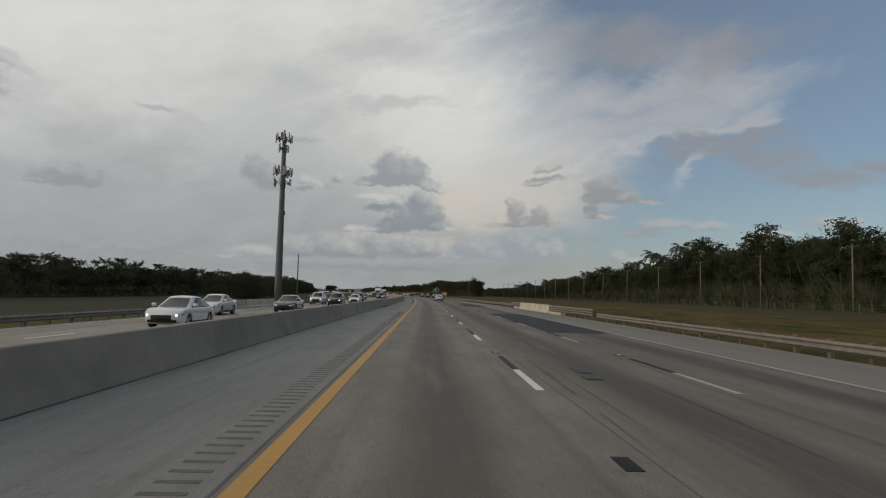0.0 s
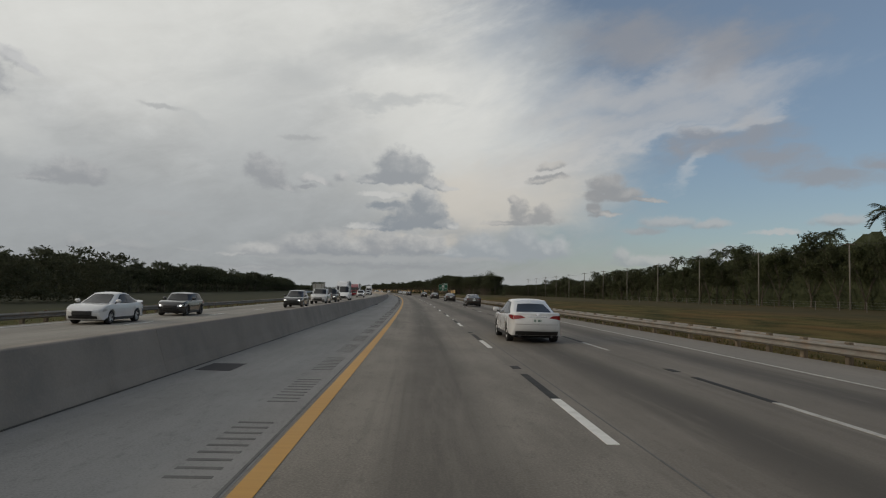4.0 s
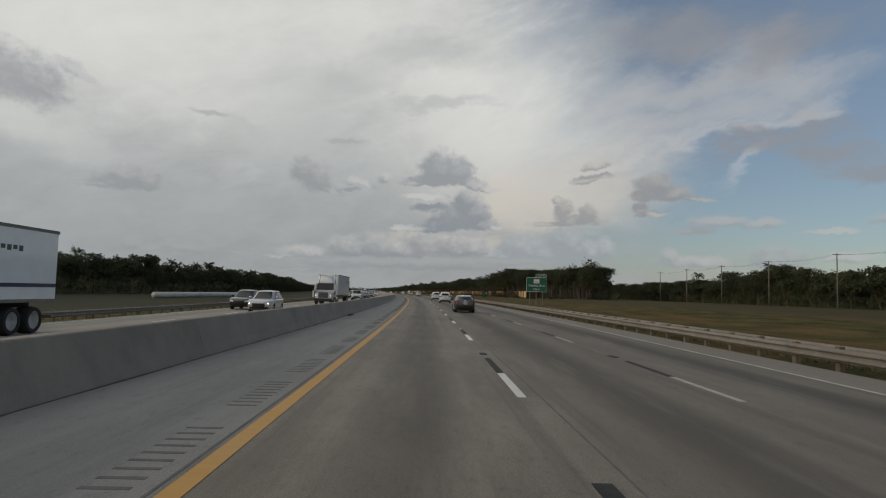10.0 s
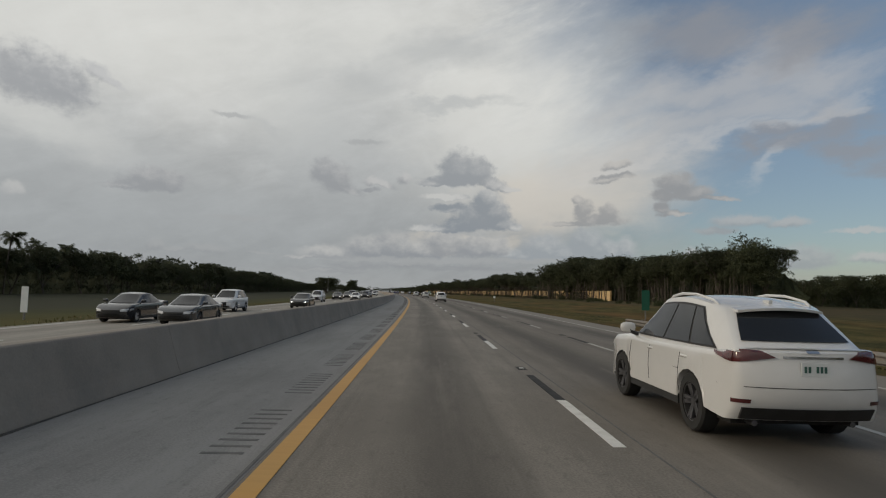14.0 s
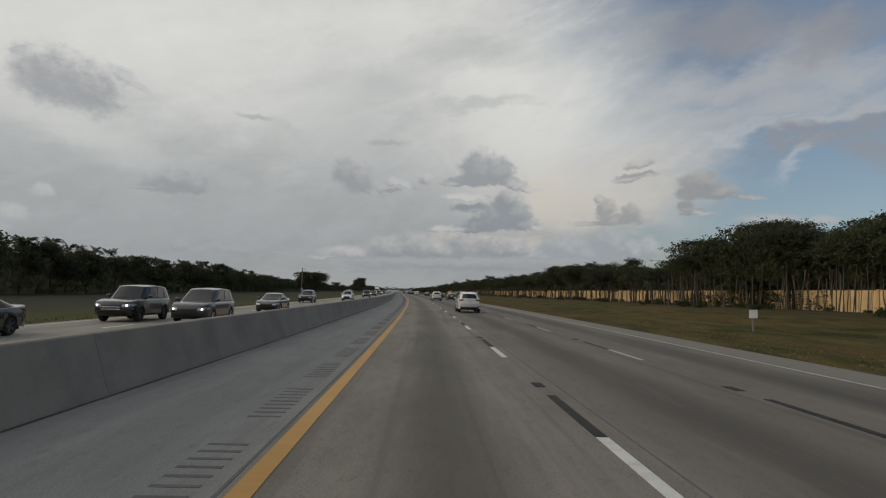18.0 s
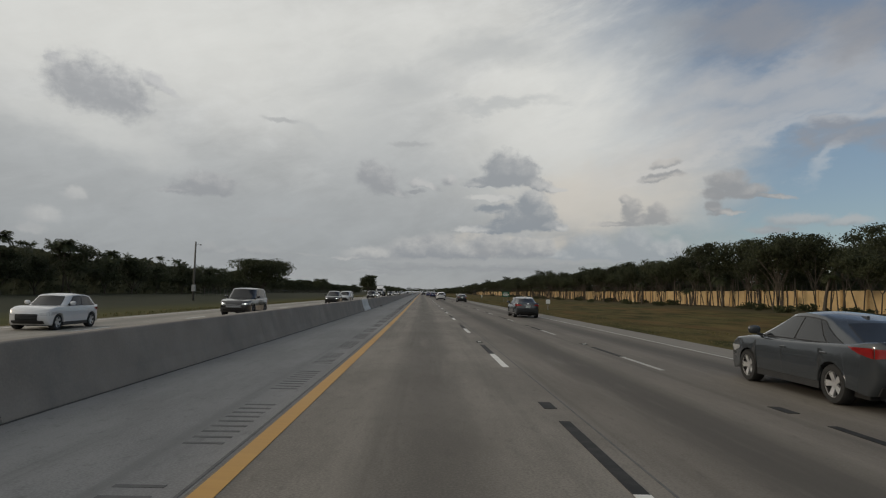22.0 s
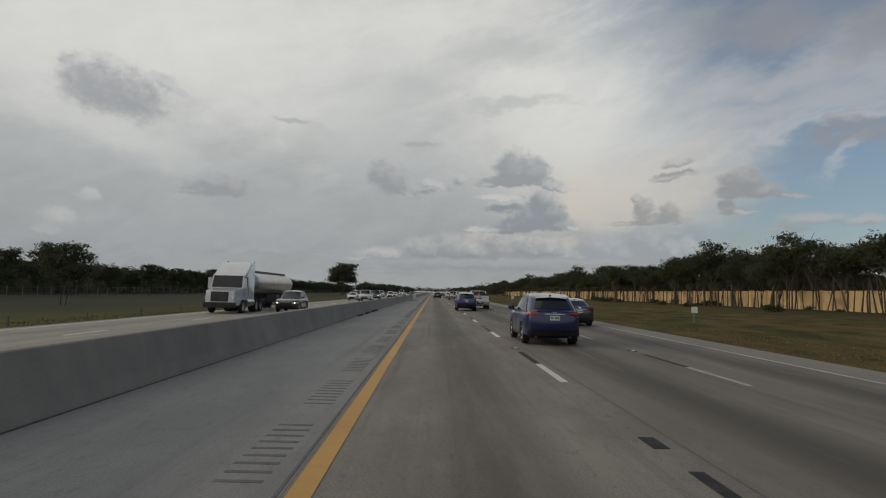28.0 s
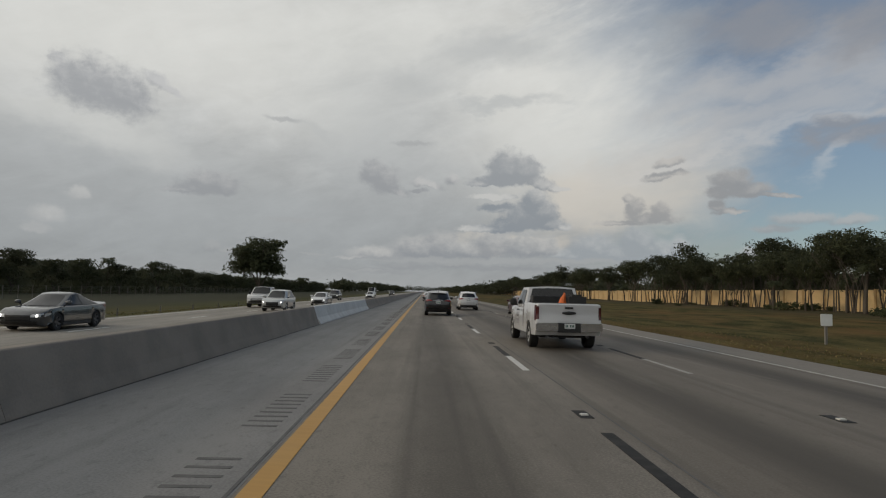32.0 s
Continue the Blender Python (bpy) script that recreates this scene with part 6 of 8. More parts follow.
def vehicle(kind, name, label, mat, rim=None, m=None, lit_up=False, group="", dark_tail=False, extras="", rear=True):
    """A car, pickup or van that points along +y; the origin is on the ground under its middle."""
    d = SPEC[kind]
    L, W, r, wb = d["L"], d["W"], d["r"], d["wb"]
    y0, y1 = -L / 2, L / 2
    t = empty(name, m or pose(0, 0, 0), label, {"pickup": "pickup truck", "van": "van", "suv": "suv", "bigsuv": "suv", "minivan": "minivan"}.get(kind, "car"), group)
    rim = rim or M_RIM
    shift = 0.12 if kind not in ("pickup", "van") else 0.28
    ya, yb = -wb / 2 + shift * 0.5 - 0.05, wb / 2 + shift * 0.5
    ar = r * 1.17

    boxy = kind in ("pickup", "van")

    def warp(x, y, z):
        q = max(0.0, (abs(y) - L * 0.29) / (L * 0.21))
        if y > 0:
            plan = 1 - 0.06 * q ** 2 - 0.15 * q ** 7
        else:
            plan = 1 - (0.01 if boxy else 0.05) * q ** 2 - (0.02 if boxy else 0.13) * q ** 7
        tumble = 1 - (0.03 if boxy else 0.10) * max(0.0, z - 0.72) - 0.07 * max(0.0, 0.5 - z)
        bulge = y + (0.16 if y > 0 else (-0.01 if boxy else -0.13)) * (1 - (2 * abs(x) / W) ** 2) * min(1.0, q) ** 2
        return (x * plan * tumble, bulge, z)

    # lower body
    sill = d["sill"]
    out = [(y0 + 0.06, sill + 0.16), (y0 + 0.16, sill + 0.02)]
    for yc in (ya, yb):
        for k in range(9):
            a = math.pi - math.pi * k / 8
            zz = r + ar * math.sin(a)
            out.append((yc + ar * math.cos(a), max(sill, zz)))
    out += [(y1 - 0.22, sill - 0.02), (y1 - 0.06, sill + 0.1), (y1, sill + 0.25), (y1 - 0.02, d["nose"]), (y1 - 0.14, d["hood0"])]
    cb0, cb1, cr0, cr1 = d["c"]
    out += [((y1 + cb1) / 2 + 0.05, d["hood0"] * 0.42 + d["hood1"] * 0.58 + 0.03), (cb1 + 0.02, d["hood1"])]
    if "bed" in d:
        out += [(cb0 + 0.12, d["belt"]), (cb0 - 0.02, d["bed"]), (y0 + 0.04, d["bed"]), (y0, d["bed"] - 0.04)]
    else:
        out += [(0.0, d["belt"]), (cb0 + 0.25, (d["belt"] + d["tail"]) / 2), (cb0, d["tail"] - 0.01), (y0 + 0.10, d["tail"]), (y0 + 0.03, d["tail"] - 0.05)]
    out += [(y0 + 0.02, sill + 0.62), (y0 - 0.015, sill + 0.48), (y0, sill + 0.28)]
    fine_out = []
    for (ya_, za_), (yb_, zb_) in zip(out, out[1:] + out[:1]):
        k = max(1, int(math.hypot(yb_ - ya_, zb_ - za_) / 0.16)) if abs(ya_) > L * 0.22 or abs(yb_) > L * 0.22 else 1
        fine_out += [(ya_ + (yb_ - ya_) * j / k, za_ + (zb_ - za_) * j / k) for j in range(k)]
    out = fine_out
    bm = bmesh.new()
    zm = 0.62
    half = [(1.0, 0.80), (0.994, 0.88), (0.978, 0.935), (0.94, 0.97), (0.84, 0.992), (0.62, 1.0), (0.3, 1.005)]
    if kind in ("pickup", "van"):
        half = [(1.0, 0.93), (0.99, 0.965), (0.965, 0.985), (0.9, 0.997), (0.6, 1.0)]
    sts = [(-a, b) for a, b in half] + [(a, b) for a, b in reversed(half)]
    rings = []
    for f, k in sts:
        ring = []
        for y, z in out:
            zz = zm + (z - zm) * k if z > zm else z
            yy = y * (1 - (1 - k) * 0.15)
            ring.append(bm.verts.new(warp(f * W / 2, yy, zz)))
        rings.append(ring)
    n = len(out)
    for a, b in zip(rings, rings[1:]):
        for j in range(n):
            bm.faces.new((a[j], a[(j + 1) % n], b[(j + 1) % n], b[j]))
    bm.faces.new(rings[0])
    bm.faces.new(rings[-1][::-1])
    bmesh.ops.triangulate(bm, faces=[f for f in bm.faces if len(f.verts) > 4])
    tree_body = BVHTree.FromBMesh(bm)
    body = part("body", bm, mat, t, soft=38)
    # underbody and wheel housings
    bm = bmesh.new()
    box(bm, -W * 0.40, W * 0.40, y0 + 0.3, y1 - 0.35, sill - 0.06, sill + 0.42)
    part("underbody", bm, M_UNDER, t)
    # cabin as a frustum with a crowned roof
    wbz, wtz = W / 2 * 0.945, W / 2 * d["tum"]
    zb, zt = d["belt"] - 0.03, d["roof"]

    def cab(a, b, lift):
        """A point on the cabin: a along (0 rear, 1 front), b across (-1, 1), lift 0 at the belt, 1 at the roof."""
        yr = cb0 + (cr0 - cb0) * (lift ** (0.85 if kind != "fastback" else 0.8))
        yf = cb1 + (cr1 - cb1) * lift ** 0.92
        hw = wbz + (wtz - wbz) * (lift ** 1.25)
        y = yr + (yf - yr) * a
        end = 1 - (0.03 if boxy else 0.07) * abs(2 * a - 1) ** 3 - (0.02 if boxy else 0.09) * abs(2 * a - 1) ** 12
        crown = 0.05 if boxy else 0.10
        zz = zb + (zt - crown - zb) * lift
        if not boxy:
            zz += crown * (1 - (2 * a - 1.15) ** 2) * lift ** 2.2
        belt = (d["hood1"] - d["belt"]) * max(0, (a - 0.85) / 0.15) * (1 - lift)
        y += (1 - b * b) * (0.14 * a ** 8 - (0.02 if kind == "pickup" else 0.12) * (1 - a) ** 8)
        return Vector((b * hw * end, y, zz + belt + 0.045 * (1 - b * b) * lift ** 4))

    bm = bmesh.new()
    NA, NL, NB = 16, 6, 8
    A_ = [0.5 - 0.5 * math.cos(math.pi * i / NA) for i in range(NA + 1)]
    B_ = [-1 + 2 * i / NB for i in range(NB + 1)]
    gridv = {}

    def gv_(i, k, j):
        key = (i, k, j)
        if key not in gridv:
            gridv[key] = bm.verts.new(cab(A_[i], B_[k], j / NL))
        return gridv[key]

    for j in range(NL):
        for k in (0, NB):
            for i in range(NA):
                bm.faces.new((gv_(i, k, j), gv_(i + 1, k, j), gv_(i + 1, k, j + 1), gv_(i, k, j + 1)))
        for i in (0, NA):
            for k in range(NB):
                bm.faces.new((gv_(i, k, j), gv_(i, k + 1, j), gv_(i, k + 1, j + 1), gv_(i, k, j + 1)))
    for i in range(NA):
        for k in range(NB):
            bm.faces.new((gv_(i, k, NL), gv_(i + 1, k, NL), gv_(i + 1, k + 1, NL), gv_(i, k + 1, NL)))
    cabin = part("cabin", bm, mat, t, soft=48)

    def decal(nm, quads_, mat_, proud=0.006, parent=None, label_="", nu=6, nv=3, thick=0.012):
        """A panel laid on the body: each quad is (view, four corners); view back, front, left or right; corners (x or y, z)."""
        b_ = bmesh.new()
        for view, q in quads_:
            g = []
            for j in range(nv + 1):
                row = []
                for i in range(nu + 1):
                    p, r_ = i / nu, j / nv
                    c = [q[0][k] * (1 - p) * (1 - r_) + q[1][k] * p * (1 - r_) + q[2][k] * p * r_ + q[3][k] * (1 - p) * r_ for k in range(2)]
                    if view in ("back", "front"):
                        sgn = -1 if view == "back" else 1
                        o, dr = Vector((c[0], sgn * L, c[1])), Vector((0, -sgn, 0))
                    else:
                        sgn = -1 if view == "left" else 1
                        o, dr = Vector((sgn * W, c[0], c[1])), Vector((-sgn, 0, 0))
                    hit = tree_body.ray_cast(o, dr)[0]
                    row.append(hit - dr * proud if hit is not None else None)
                g.append(row)
            made = {}
            for j in range(nv + 1):
                for i in range(nu + 1):
                    if g[j][i] is not None:
                        made[i, j] = (b_.verts.new(g[j][i]), b_.verts.new(g[j][i] + dr * (proud + thick)))
            for j in range(nv):
                for i in range(nu):
                    ks = ((i, j), (i + 1, j), (i + 1, j + 1), (i, j + 1))
                    if not all(k in made for k in ks):
                        continue
                    pts_ = [made[k][0].co for k in ks]
                    if max((pts_[m_] - pts_[m_ - 1]).length for m_ in range(4)) > 0.45:
                        continue
                    b_.faces.new([made[k][0] for k in ks])
                    for m_ in range(4):
                        ka, kb = ks[m_], ks[(m_ + 1) % 4]
                        edge = (ka[0] == kb[0] and ka[0] in (0, nu)) or (ka[1] == kb[1] and ka[1] in (0, nv))
                        if edge:
                            b_.faces.new((made[ka][0], made[kb][0], made[kb][1], made[ka][1]))
        return part(nm, b_, mat_, parent or t, label_, soft=40)

    def glass(nm, corners, push, mat_=None, parent=None, cols=5, rows_n=3):
        """A curved pane laid just over the cabin, from a grid of (a, b, lift) corners."""
        bm_ = bmesh.new()
        g = []
        for j in range(rows_n + 1):
            row = []
            for i in range(cols + 1):
                p, q = i / cols, j / rows_n
                c = [corners[0][k] * (1 - p) * (1 - q) + corners[1][k] * p * (1 - q) + corners[2][k] * p * q + corners[3][k] * (1 - p) * q for k in range(3)]
                row.append(bm_.verts.new(cab(*c) + push))
            g.append(row)
        for r0, r1 in zip(g, g[1:]):
            for i in range(cols):
                bm_.faces.new((r0[i], r0[i + 1], r1[i + 1], r1[i]))
        top = bmesh.ops.extrude_face_region(bm_, geom=bm_.faces[:])
        bmesh.ops.translate(bm_, verts=[v for v in top["geom"] if isinstance(v, bmesh.types.BMVert)], vec=push * 0.6)
        return part(nm, bm_, mat_ or M_GLASS, parent or t, soft=40)

    f = Vector((0, 0.012, 0.004))
    glass("windscreen", [(1, -0.90, 0.10), (1, 0.90, 0.10), (1, 0.90, 0.95), (1, -0.90, 0.95)], f)
    if kind != "van":
        low = {"pickup": 0.25, "suv": 0.30, "bigsuv": 0.28}.get(kind, 0.16)
        glass("rear_window", [(0, -0.9, low), (0, 0.9, low), (0, 0.86, 0.92), (0, -0.86, 0.92)], Vector((0, -0.012, 0.004)))
    for sg, sd in ((-1, "left"), (1, "right")):
        pu = Vector((sg * 0.010, 0, 0))
        if kind == "van":
            spans = [(0.80, 0.95, 0.80, 0.93)]
        elif kind == "pickup":
            spans = [(0.50, 0.90, 0.50, 0.86), (0.10, 0.46, 0.12, 0.46)]
        elif kind in ("suv", "bigsuv", "minivan"):
            spans = [(0.57, 0.92, 0.57, 0.86), (0.30, 0.55, 0.30, 0.55), (0.10, 0.28, 0.20, 0.28)]
        else:
            spans = [(0.55, 0.92, 0.56, 0.85), (0.24, 0.53, 0.26, 0.54), (0.10, 0.225, 0.19, 0.245)]
        if kind not in ("van", "pickup"):
            glass("window_surround", [(spans[-1][0] - 0.012, sg, 0.10), (spans[0][1] + 0.012, sg, 0.10), (spans[0][3] + 0.012, sg, 0.915), (spans[-1][2] - 0.012, sg, 0.915)], pu * 0.5, M_TRIM, cols=8)
        for a0, a1, b0, b1 in spans:
            glass("side_window", [(a0, sg, 0.14), (a1, sg, 0.14), (b1, sg, 0.88), (b0, sg, 0.88)], pu, cols=3)
        # mirror
        bm = bmesh.new()
        mx, my, mz = sg * (W / 2 + 0.07), cb1 - 0.36, zb + 0.15
        tall = 0.135 if kind in ("pickup", "van") else 0.085
        bmesh.ops.create_uvsphere(bm, u_segments=12, v_segments=8, radius=1.0)
        for v in bm.verts:
            q = v.co
            v.co = (mx + 0.125 * math.copysign(abs(q.x) ** 0.7, q.x), my + (0.09 if q.y > 0 else 0.035) * q.y, mz + tall * math.copysign(abs(q.z) ** 0.75, q.z))
        mir = part("mirror", bm, M_TRIM if kind in ("pickup", "van") else mat, t, smooth=True)
        bm = bmesh.new()
        tube(bm, [(sg * W * 0.45, my, mz - 0.11), (sg * W * 0.49, my, mz - 0.08), (mx - sg * 0.02, my, mz - 0.03)], [0.035, 0.03, 0.035], 6)
        part("mirror_stalk", bm, M_TRIM, mir)
        # door handles and seams
        hz = d["belt"] - 0.14
        for hy in () if not rear else ((0.15 * L * 0.5 - 0.25, -0.42 * L * 0.5 - 0.15) if kind != "pickup" else (0.35, -0.2)):
            hit = tree_body.ray_cast(Vector((sg * W, hy, hz)), Vector((-sg, 0, 0)))[0]
            xw = abs(hit.x) if hit is not None else W / 2
            bm = bmesh.new()
            box(bm, sg * xw - 0.018, sg * xw + 0.022, hy - 0.10, hy + 0.10, hz - 0.018, hz + 0.018)
            bmesh.ops.bevel(bm, geom=bm.edges, offset=0.012, segments=1, affect="EDGES")
            part("door_handle", bm, mat if kind != "pickup" else M_TRIM, t)
        for sy in () if not rear else ((cb1 - 0.25, 0.12, -1.02) if kind not in ("pickup", "van") else (cb1 - 0.2, 0.35, -0.6)):
            pts = []
            for k in range(6):
                z = sill + 0.16 + (d["belt"] - 0.10 - sill - 0.16) * k / 5
                yy = sy + 0.05 * math.sin(k * 0.6)
                hit = tree_body.ray_cast(Vector((sg * W, yy, z)), Vector((-sg, 0, 0)))[0]
                pts.append(hit if hit is not None else Vector((sg * W / 2, yy, z)))
            bm = bmesh.new()
            tube(bm, pts, [0.006] * 6, 4)
            part("door_seam", bm, M_TRIM, t)
        # sill trim, wheel arches
        bm = bmesh.new()
        box(bm, sg * W * 0.45 - 0.03, sg * W * 0.485 + 0.0, ya + ar, yb - ar, sill - 0.03, sill + 0.10)
        part("sill_trim", bm, M_TRIM, t)
        for yc in (ya, yb):
            wheel_parts(t, sg * (W / 2 - 0.13), yc, r, 0.235 if kind not in ("pickup", "van") else 0.27, rim, 5 if kind != "van" else 0, sg)
        # lamps
        z = d["nose"] - 0.02
        w2 = W / 2
        side_v = "left" if sg < 0 else "right"
        head = decal("headlight", [("front", [(sg * w2 * 0.50, z - 0.06), (sg * w2 * 0.90, z - 0.05), (sg * w2 * 0.90, z + 0.09), (sg * w2 * 0.54, z + 0.05)]),
                                   (side_v, [(y1 - 0.20, z - 0.05), (y1 - 0.50, z + 0.02), (y1 - 0.55, z + 0.09), (y1 - 0.20, z + 0.09)])], M_HEAD, 0.008)
        if lit_up:
            bm = bmesh.new()
            bmesh.ops.create_uvsphere(bm, u_segments=8, v_segments=5, radius=0.055)
            hit = tree_body.ray_cast(Vector((sg * w2 * 0.72, L, z)), Vector((0, -1, 0)))[0]
            bmesh.ops.translate(bm, verts=bm.verts, vec=hit if hit is not None else (sg * w2 * 0.72, y1, z))
            part("lit_bulb", bm, M_LIT, head, "lit headlamp bulb")
        zt0 = d["tail"] - (0.15 if kind == "suv" else 0.24)
        if kind == "pickup":
            zt0 = d["bed"] - 0.52
            tq = [("back", [(sg * w2 * 0.885, zt0 + 0.04), (sg * w2 * 0.965, zt0 + 0.04), (sg * w2 * 0.965, zt0 + 0.42), (sg * w2 * 0.885, zt0 + 0.42)]), (side_v, [(y0 + 0.03, zt0), (y0 + 0.24, zt0), (y0 + 0.2, zt0 + 0.46), (y0 + 0.03, zt0 + 0.46)])]
        elif kind in ("bigsuv", "minivan", "van"):
            tq = [("back", [(sg * w2 * 0.74, zt0 - 0.12), (sg * w2 * 0.88, zt0 - 0.12), (sg * w2 * 0.86, zt0 + 0.22), (sg * w2 * 0.74, zt0 + 0.22)]), (side_v, [(y0 + 0.08, zt0 - 0.12), (y0 + 0.3, zt0 - 0.1), (y0 + 0.28, zt0 + 0.2), (y0 + 0.08, zt0 + 0.2)])]
        else:
            up = -0.02
            tq = [("back", [(sg * w2 * 0.44, zt0 + 0.045), (sg * w2 * 0.88, zt0 - 0.02), (sg * w2 * 0.87, zt0 + 0.15 + up), (sg * w2 * 0.60, zt0 + 0.14 + up)]), (side_v, [(y0 + 0.10, zt0 - 0.02), (y0 + 0.34, zt0 + 0.04), (y0 + 0.56, zt0 + 0.15 + up), (y0 + 0.10, zt0 + 0.16 + up)])]
        decal("taillight", tq, M_TAIL_DK if dark_tail else M_TAIL, 0.018, None, "", 10, 4, 0.03)
        if extras and "rails" in extras:
            bm = bmesh.new()
            pts = [cab(q, sg * 0.90, 1) + Vector((0, 0, h_)) for q, h_ in ((0.10, -0.01), (0.16, 0.03), (0.4, 0.045), (0.65, 0.045), (0.84, 0.03), (0.91, -0.01))]
            tube(bm, pts, [0.02] * 6, 6)
            part("roof_rail", bm, M_CHROME if "silver" in extras else mat, t)
    # bumpers, grille, plate
    def band(nm, f0, f1, za, zb_, yend, proud, mat_, parent=None, label_=""):
        """A strip that follows the rounded nose or tail."""
        x0_, x1_ = f0 * W / 2, f1 * W / 2
        return decal(nm, [("front" if yend > 0 else "back", [(x0_, za), (x1_, za), (x1_, zb_), (x0_, zb_)])], mat_, min(proud, 0.032), parent, label_, 12, 2)

    bm = bmesh.new()
    if kind == "pickup":
        for x0b, x1b in ((-0.98, -0.32), (0.32, 0.98)):
            box(bm, x0b * W / 2, x1b * W / 2, y0 - 0.14, y0 + 0.05, sill + 0.16, sill + 0.40)
        bmesh.ops.bevel(bm, geom=bm.edges, offset=0.03, segments=2, affect="EDGES")
        part("rear_bumper", bm, M_CHROME, t, "chrome rear bumper")
        bm = bmesh.new()
        box(bm, -0.33 * W / 2, 0.33 * W / 2, y0 - 0.12, y0 + 0.05, sill + 0.12, sill + 0.40)
        part("bumper_step", bm, M_TRIM, t)
    else:
        bm.free()
        if rear:
            band("rear_bumper_trim", -0.80, 0.80, sill + 0.03, sill + 0.17, y0 - 0.0, 0.03, M_TRIM)
        if rear:
            band("bumper_seam", -0.95, 0.95, sill + 0.40, sill + 0.408, y0 - 0.01, 0.006, M_TRIM)
        if rear and kind in ("suv", "bigsuv", "minivan"):
            for f0, f1 in ((-0.9, -0.72), (0.72, 0.9)):
                band("reflector", f0, f1, sill + 0.22, sill + 0.265, y0 - 0.0, 0.012, M_TAIL_DK)
    zg = d["nose"] - 0.16
    gr = band("grille", -0.50, 0.50, zg - 0.12, zg + 0.15, y1 - 0.0, 0.02, M_TRIM)
    for k in range(2):
        band("grille_bar", -0.46, 0.46, zg - 0.06 + 0.11 * k, zg - 0.03 + 0.11 * k, y1, 0.03, M_CHROME if kind in ("pickup", "bigsuv") else M_UNDER, gr)
    band("air_intake", -0.72, 0.72, sill + 0.04, sill + 0.17, y1 - 0.02, 0.025, M_TRIM)
    zp = d["tail"] - 0.36 if kind in ("sedan", "fastback", "compact") else (sill + 0.24 if kind == "pickup" else d["belt"] - 0.22)
    hit = tree_body.ray_cast(Vector((0, -L, zp + 0.07)), Vector((0, 1, 0)))[0]
    yp = (hit.y if hit is not None else y0) - 0.012 if kind != "pickup" else y0 - 0.15
    if rear:
        part("number_plate", rounded_plate(-0.16, 0.16, zp, zp + 0.15, yp - 0.012, yp, 0.015), M_PLATE, t, "pale number plate with bars")
        bm = bmesh.new()
        for k in range(6):
            if k != 2:
                box(bm, -0.13 + 0.045 * k, -0.13 + 0.045 * k + 0.03, yp - 0.015, yp - 0.0125, zp + 0.04, zp + 0.11)
        part("plate_bars", bm, M_PLATE_INK, t)
    bm = bmesh.new()
    if kind == "pickup":
        zz = d["bed"]
        # the bed is closed; a flat black slab paints its shaded hollow
        box(bm, -W * 0.42, W * 0.42, y0 + 0.10, cb0 - 0.14, zz - 0.03, zz + 0.006)
        part("bed_shade_sheet", bm, M_UNDER, t)
        bm = bmesh.new()
        tube(bm, [(-0.2, y0 - 0.02, zz - 0.28), (0, y0 - 0.025, zz - 0.28), (0.2, y0 - 0.02, zz - 0.28)], [0.03, 0.055, 0.03], 10)
        part("badge", bm, M_TRIM, t)
        bm = bmesh.new()
        box(bm, -W * 0.40, W * 0.40, y0 - 0.012, y0 + 0.01, zz - 0.56, zz - 0.545)
        box(bm, -0.12, 0.12, y0 - 0.03, y0, zz - 0.16, zz - 0.10)
        part("tailgate_trim", bm, M_TRIM, t)
    else:
        if rear:
            band("tail_trim", -0.36, 0.36, zp + 0.19, zp + 0.215, y0 + 0.0, 0.012, M_CHROME)
        hb = cab(0, 0, 1.0)
        bm.free()
        if kind in ("suv", "bigsuv", "minivan", "mini"):
            sp_ = bmesh.new()
            cols = []
            for k in range(9):
                b2_ = -0.92 + 1.84 * k / 8
                p_ = cab(0, b2_, 1.0)
                cols.append([sp_.verts.new(p_ + Vector(v)) for v in ((0, 0.06, 0.012), (0, -0.16, -0.02), (0, -0.15, -0.05), (0, 0.04, -0.04))])
            for p_, q_ in zip(cols, cols[1:]):
                for k in range(4):
                    sp_.faces.new((p_[k], p_[(k + 1) % 4], q_[(k + 1) % 4], q_[k]))
            sp_.faces.new(cols[0])
            sp_.faces.new(cols[-1][::-1])
            part("spoiler", sp_, mat, t, soft=40)
        if rear:
            decal("badge", [("back", [(-0.07, zp + 0.25), (0.07, zp + 0.25), (0.07, zp + 0.32), (-0.07, zp + 0.32)])], M_CHROME, 0.012, None, "", 3, 2)
        if rear:
            decal("fuel_flap_seam", [("left", [(ya + 0.42, d["belt"] - 0.32), (ya + 0.60, d["belt"] - 0.32), (ya + 0.60, d["belt"] - 0.315), (ya + 0.42, d["belt"] - 0.315)])], M_TRIM, 0.003, None, "", 3, 1)
        bm = bmesh.new()
        box(bm, -0.025, 0.025, hb.y + 0.16, hb.y + 0.30, hb.z - 0.03, hb.z + 0.07)
        part("roof_fin", bm, mat, t)
    for x in (-W * 0.3, W * 0.3) if rear else ():
        bm = bmesh.new()
        tube(bm, [(x, y0 + 0.4, sill - 0.02), (x, y0 + 0.12, sill - 0.02)], [0.035, 0.035], 8)
        part("tailpipe", bm, M_RIM_DK, t)
    return t


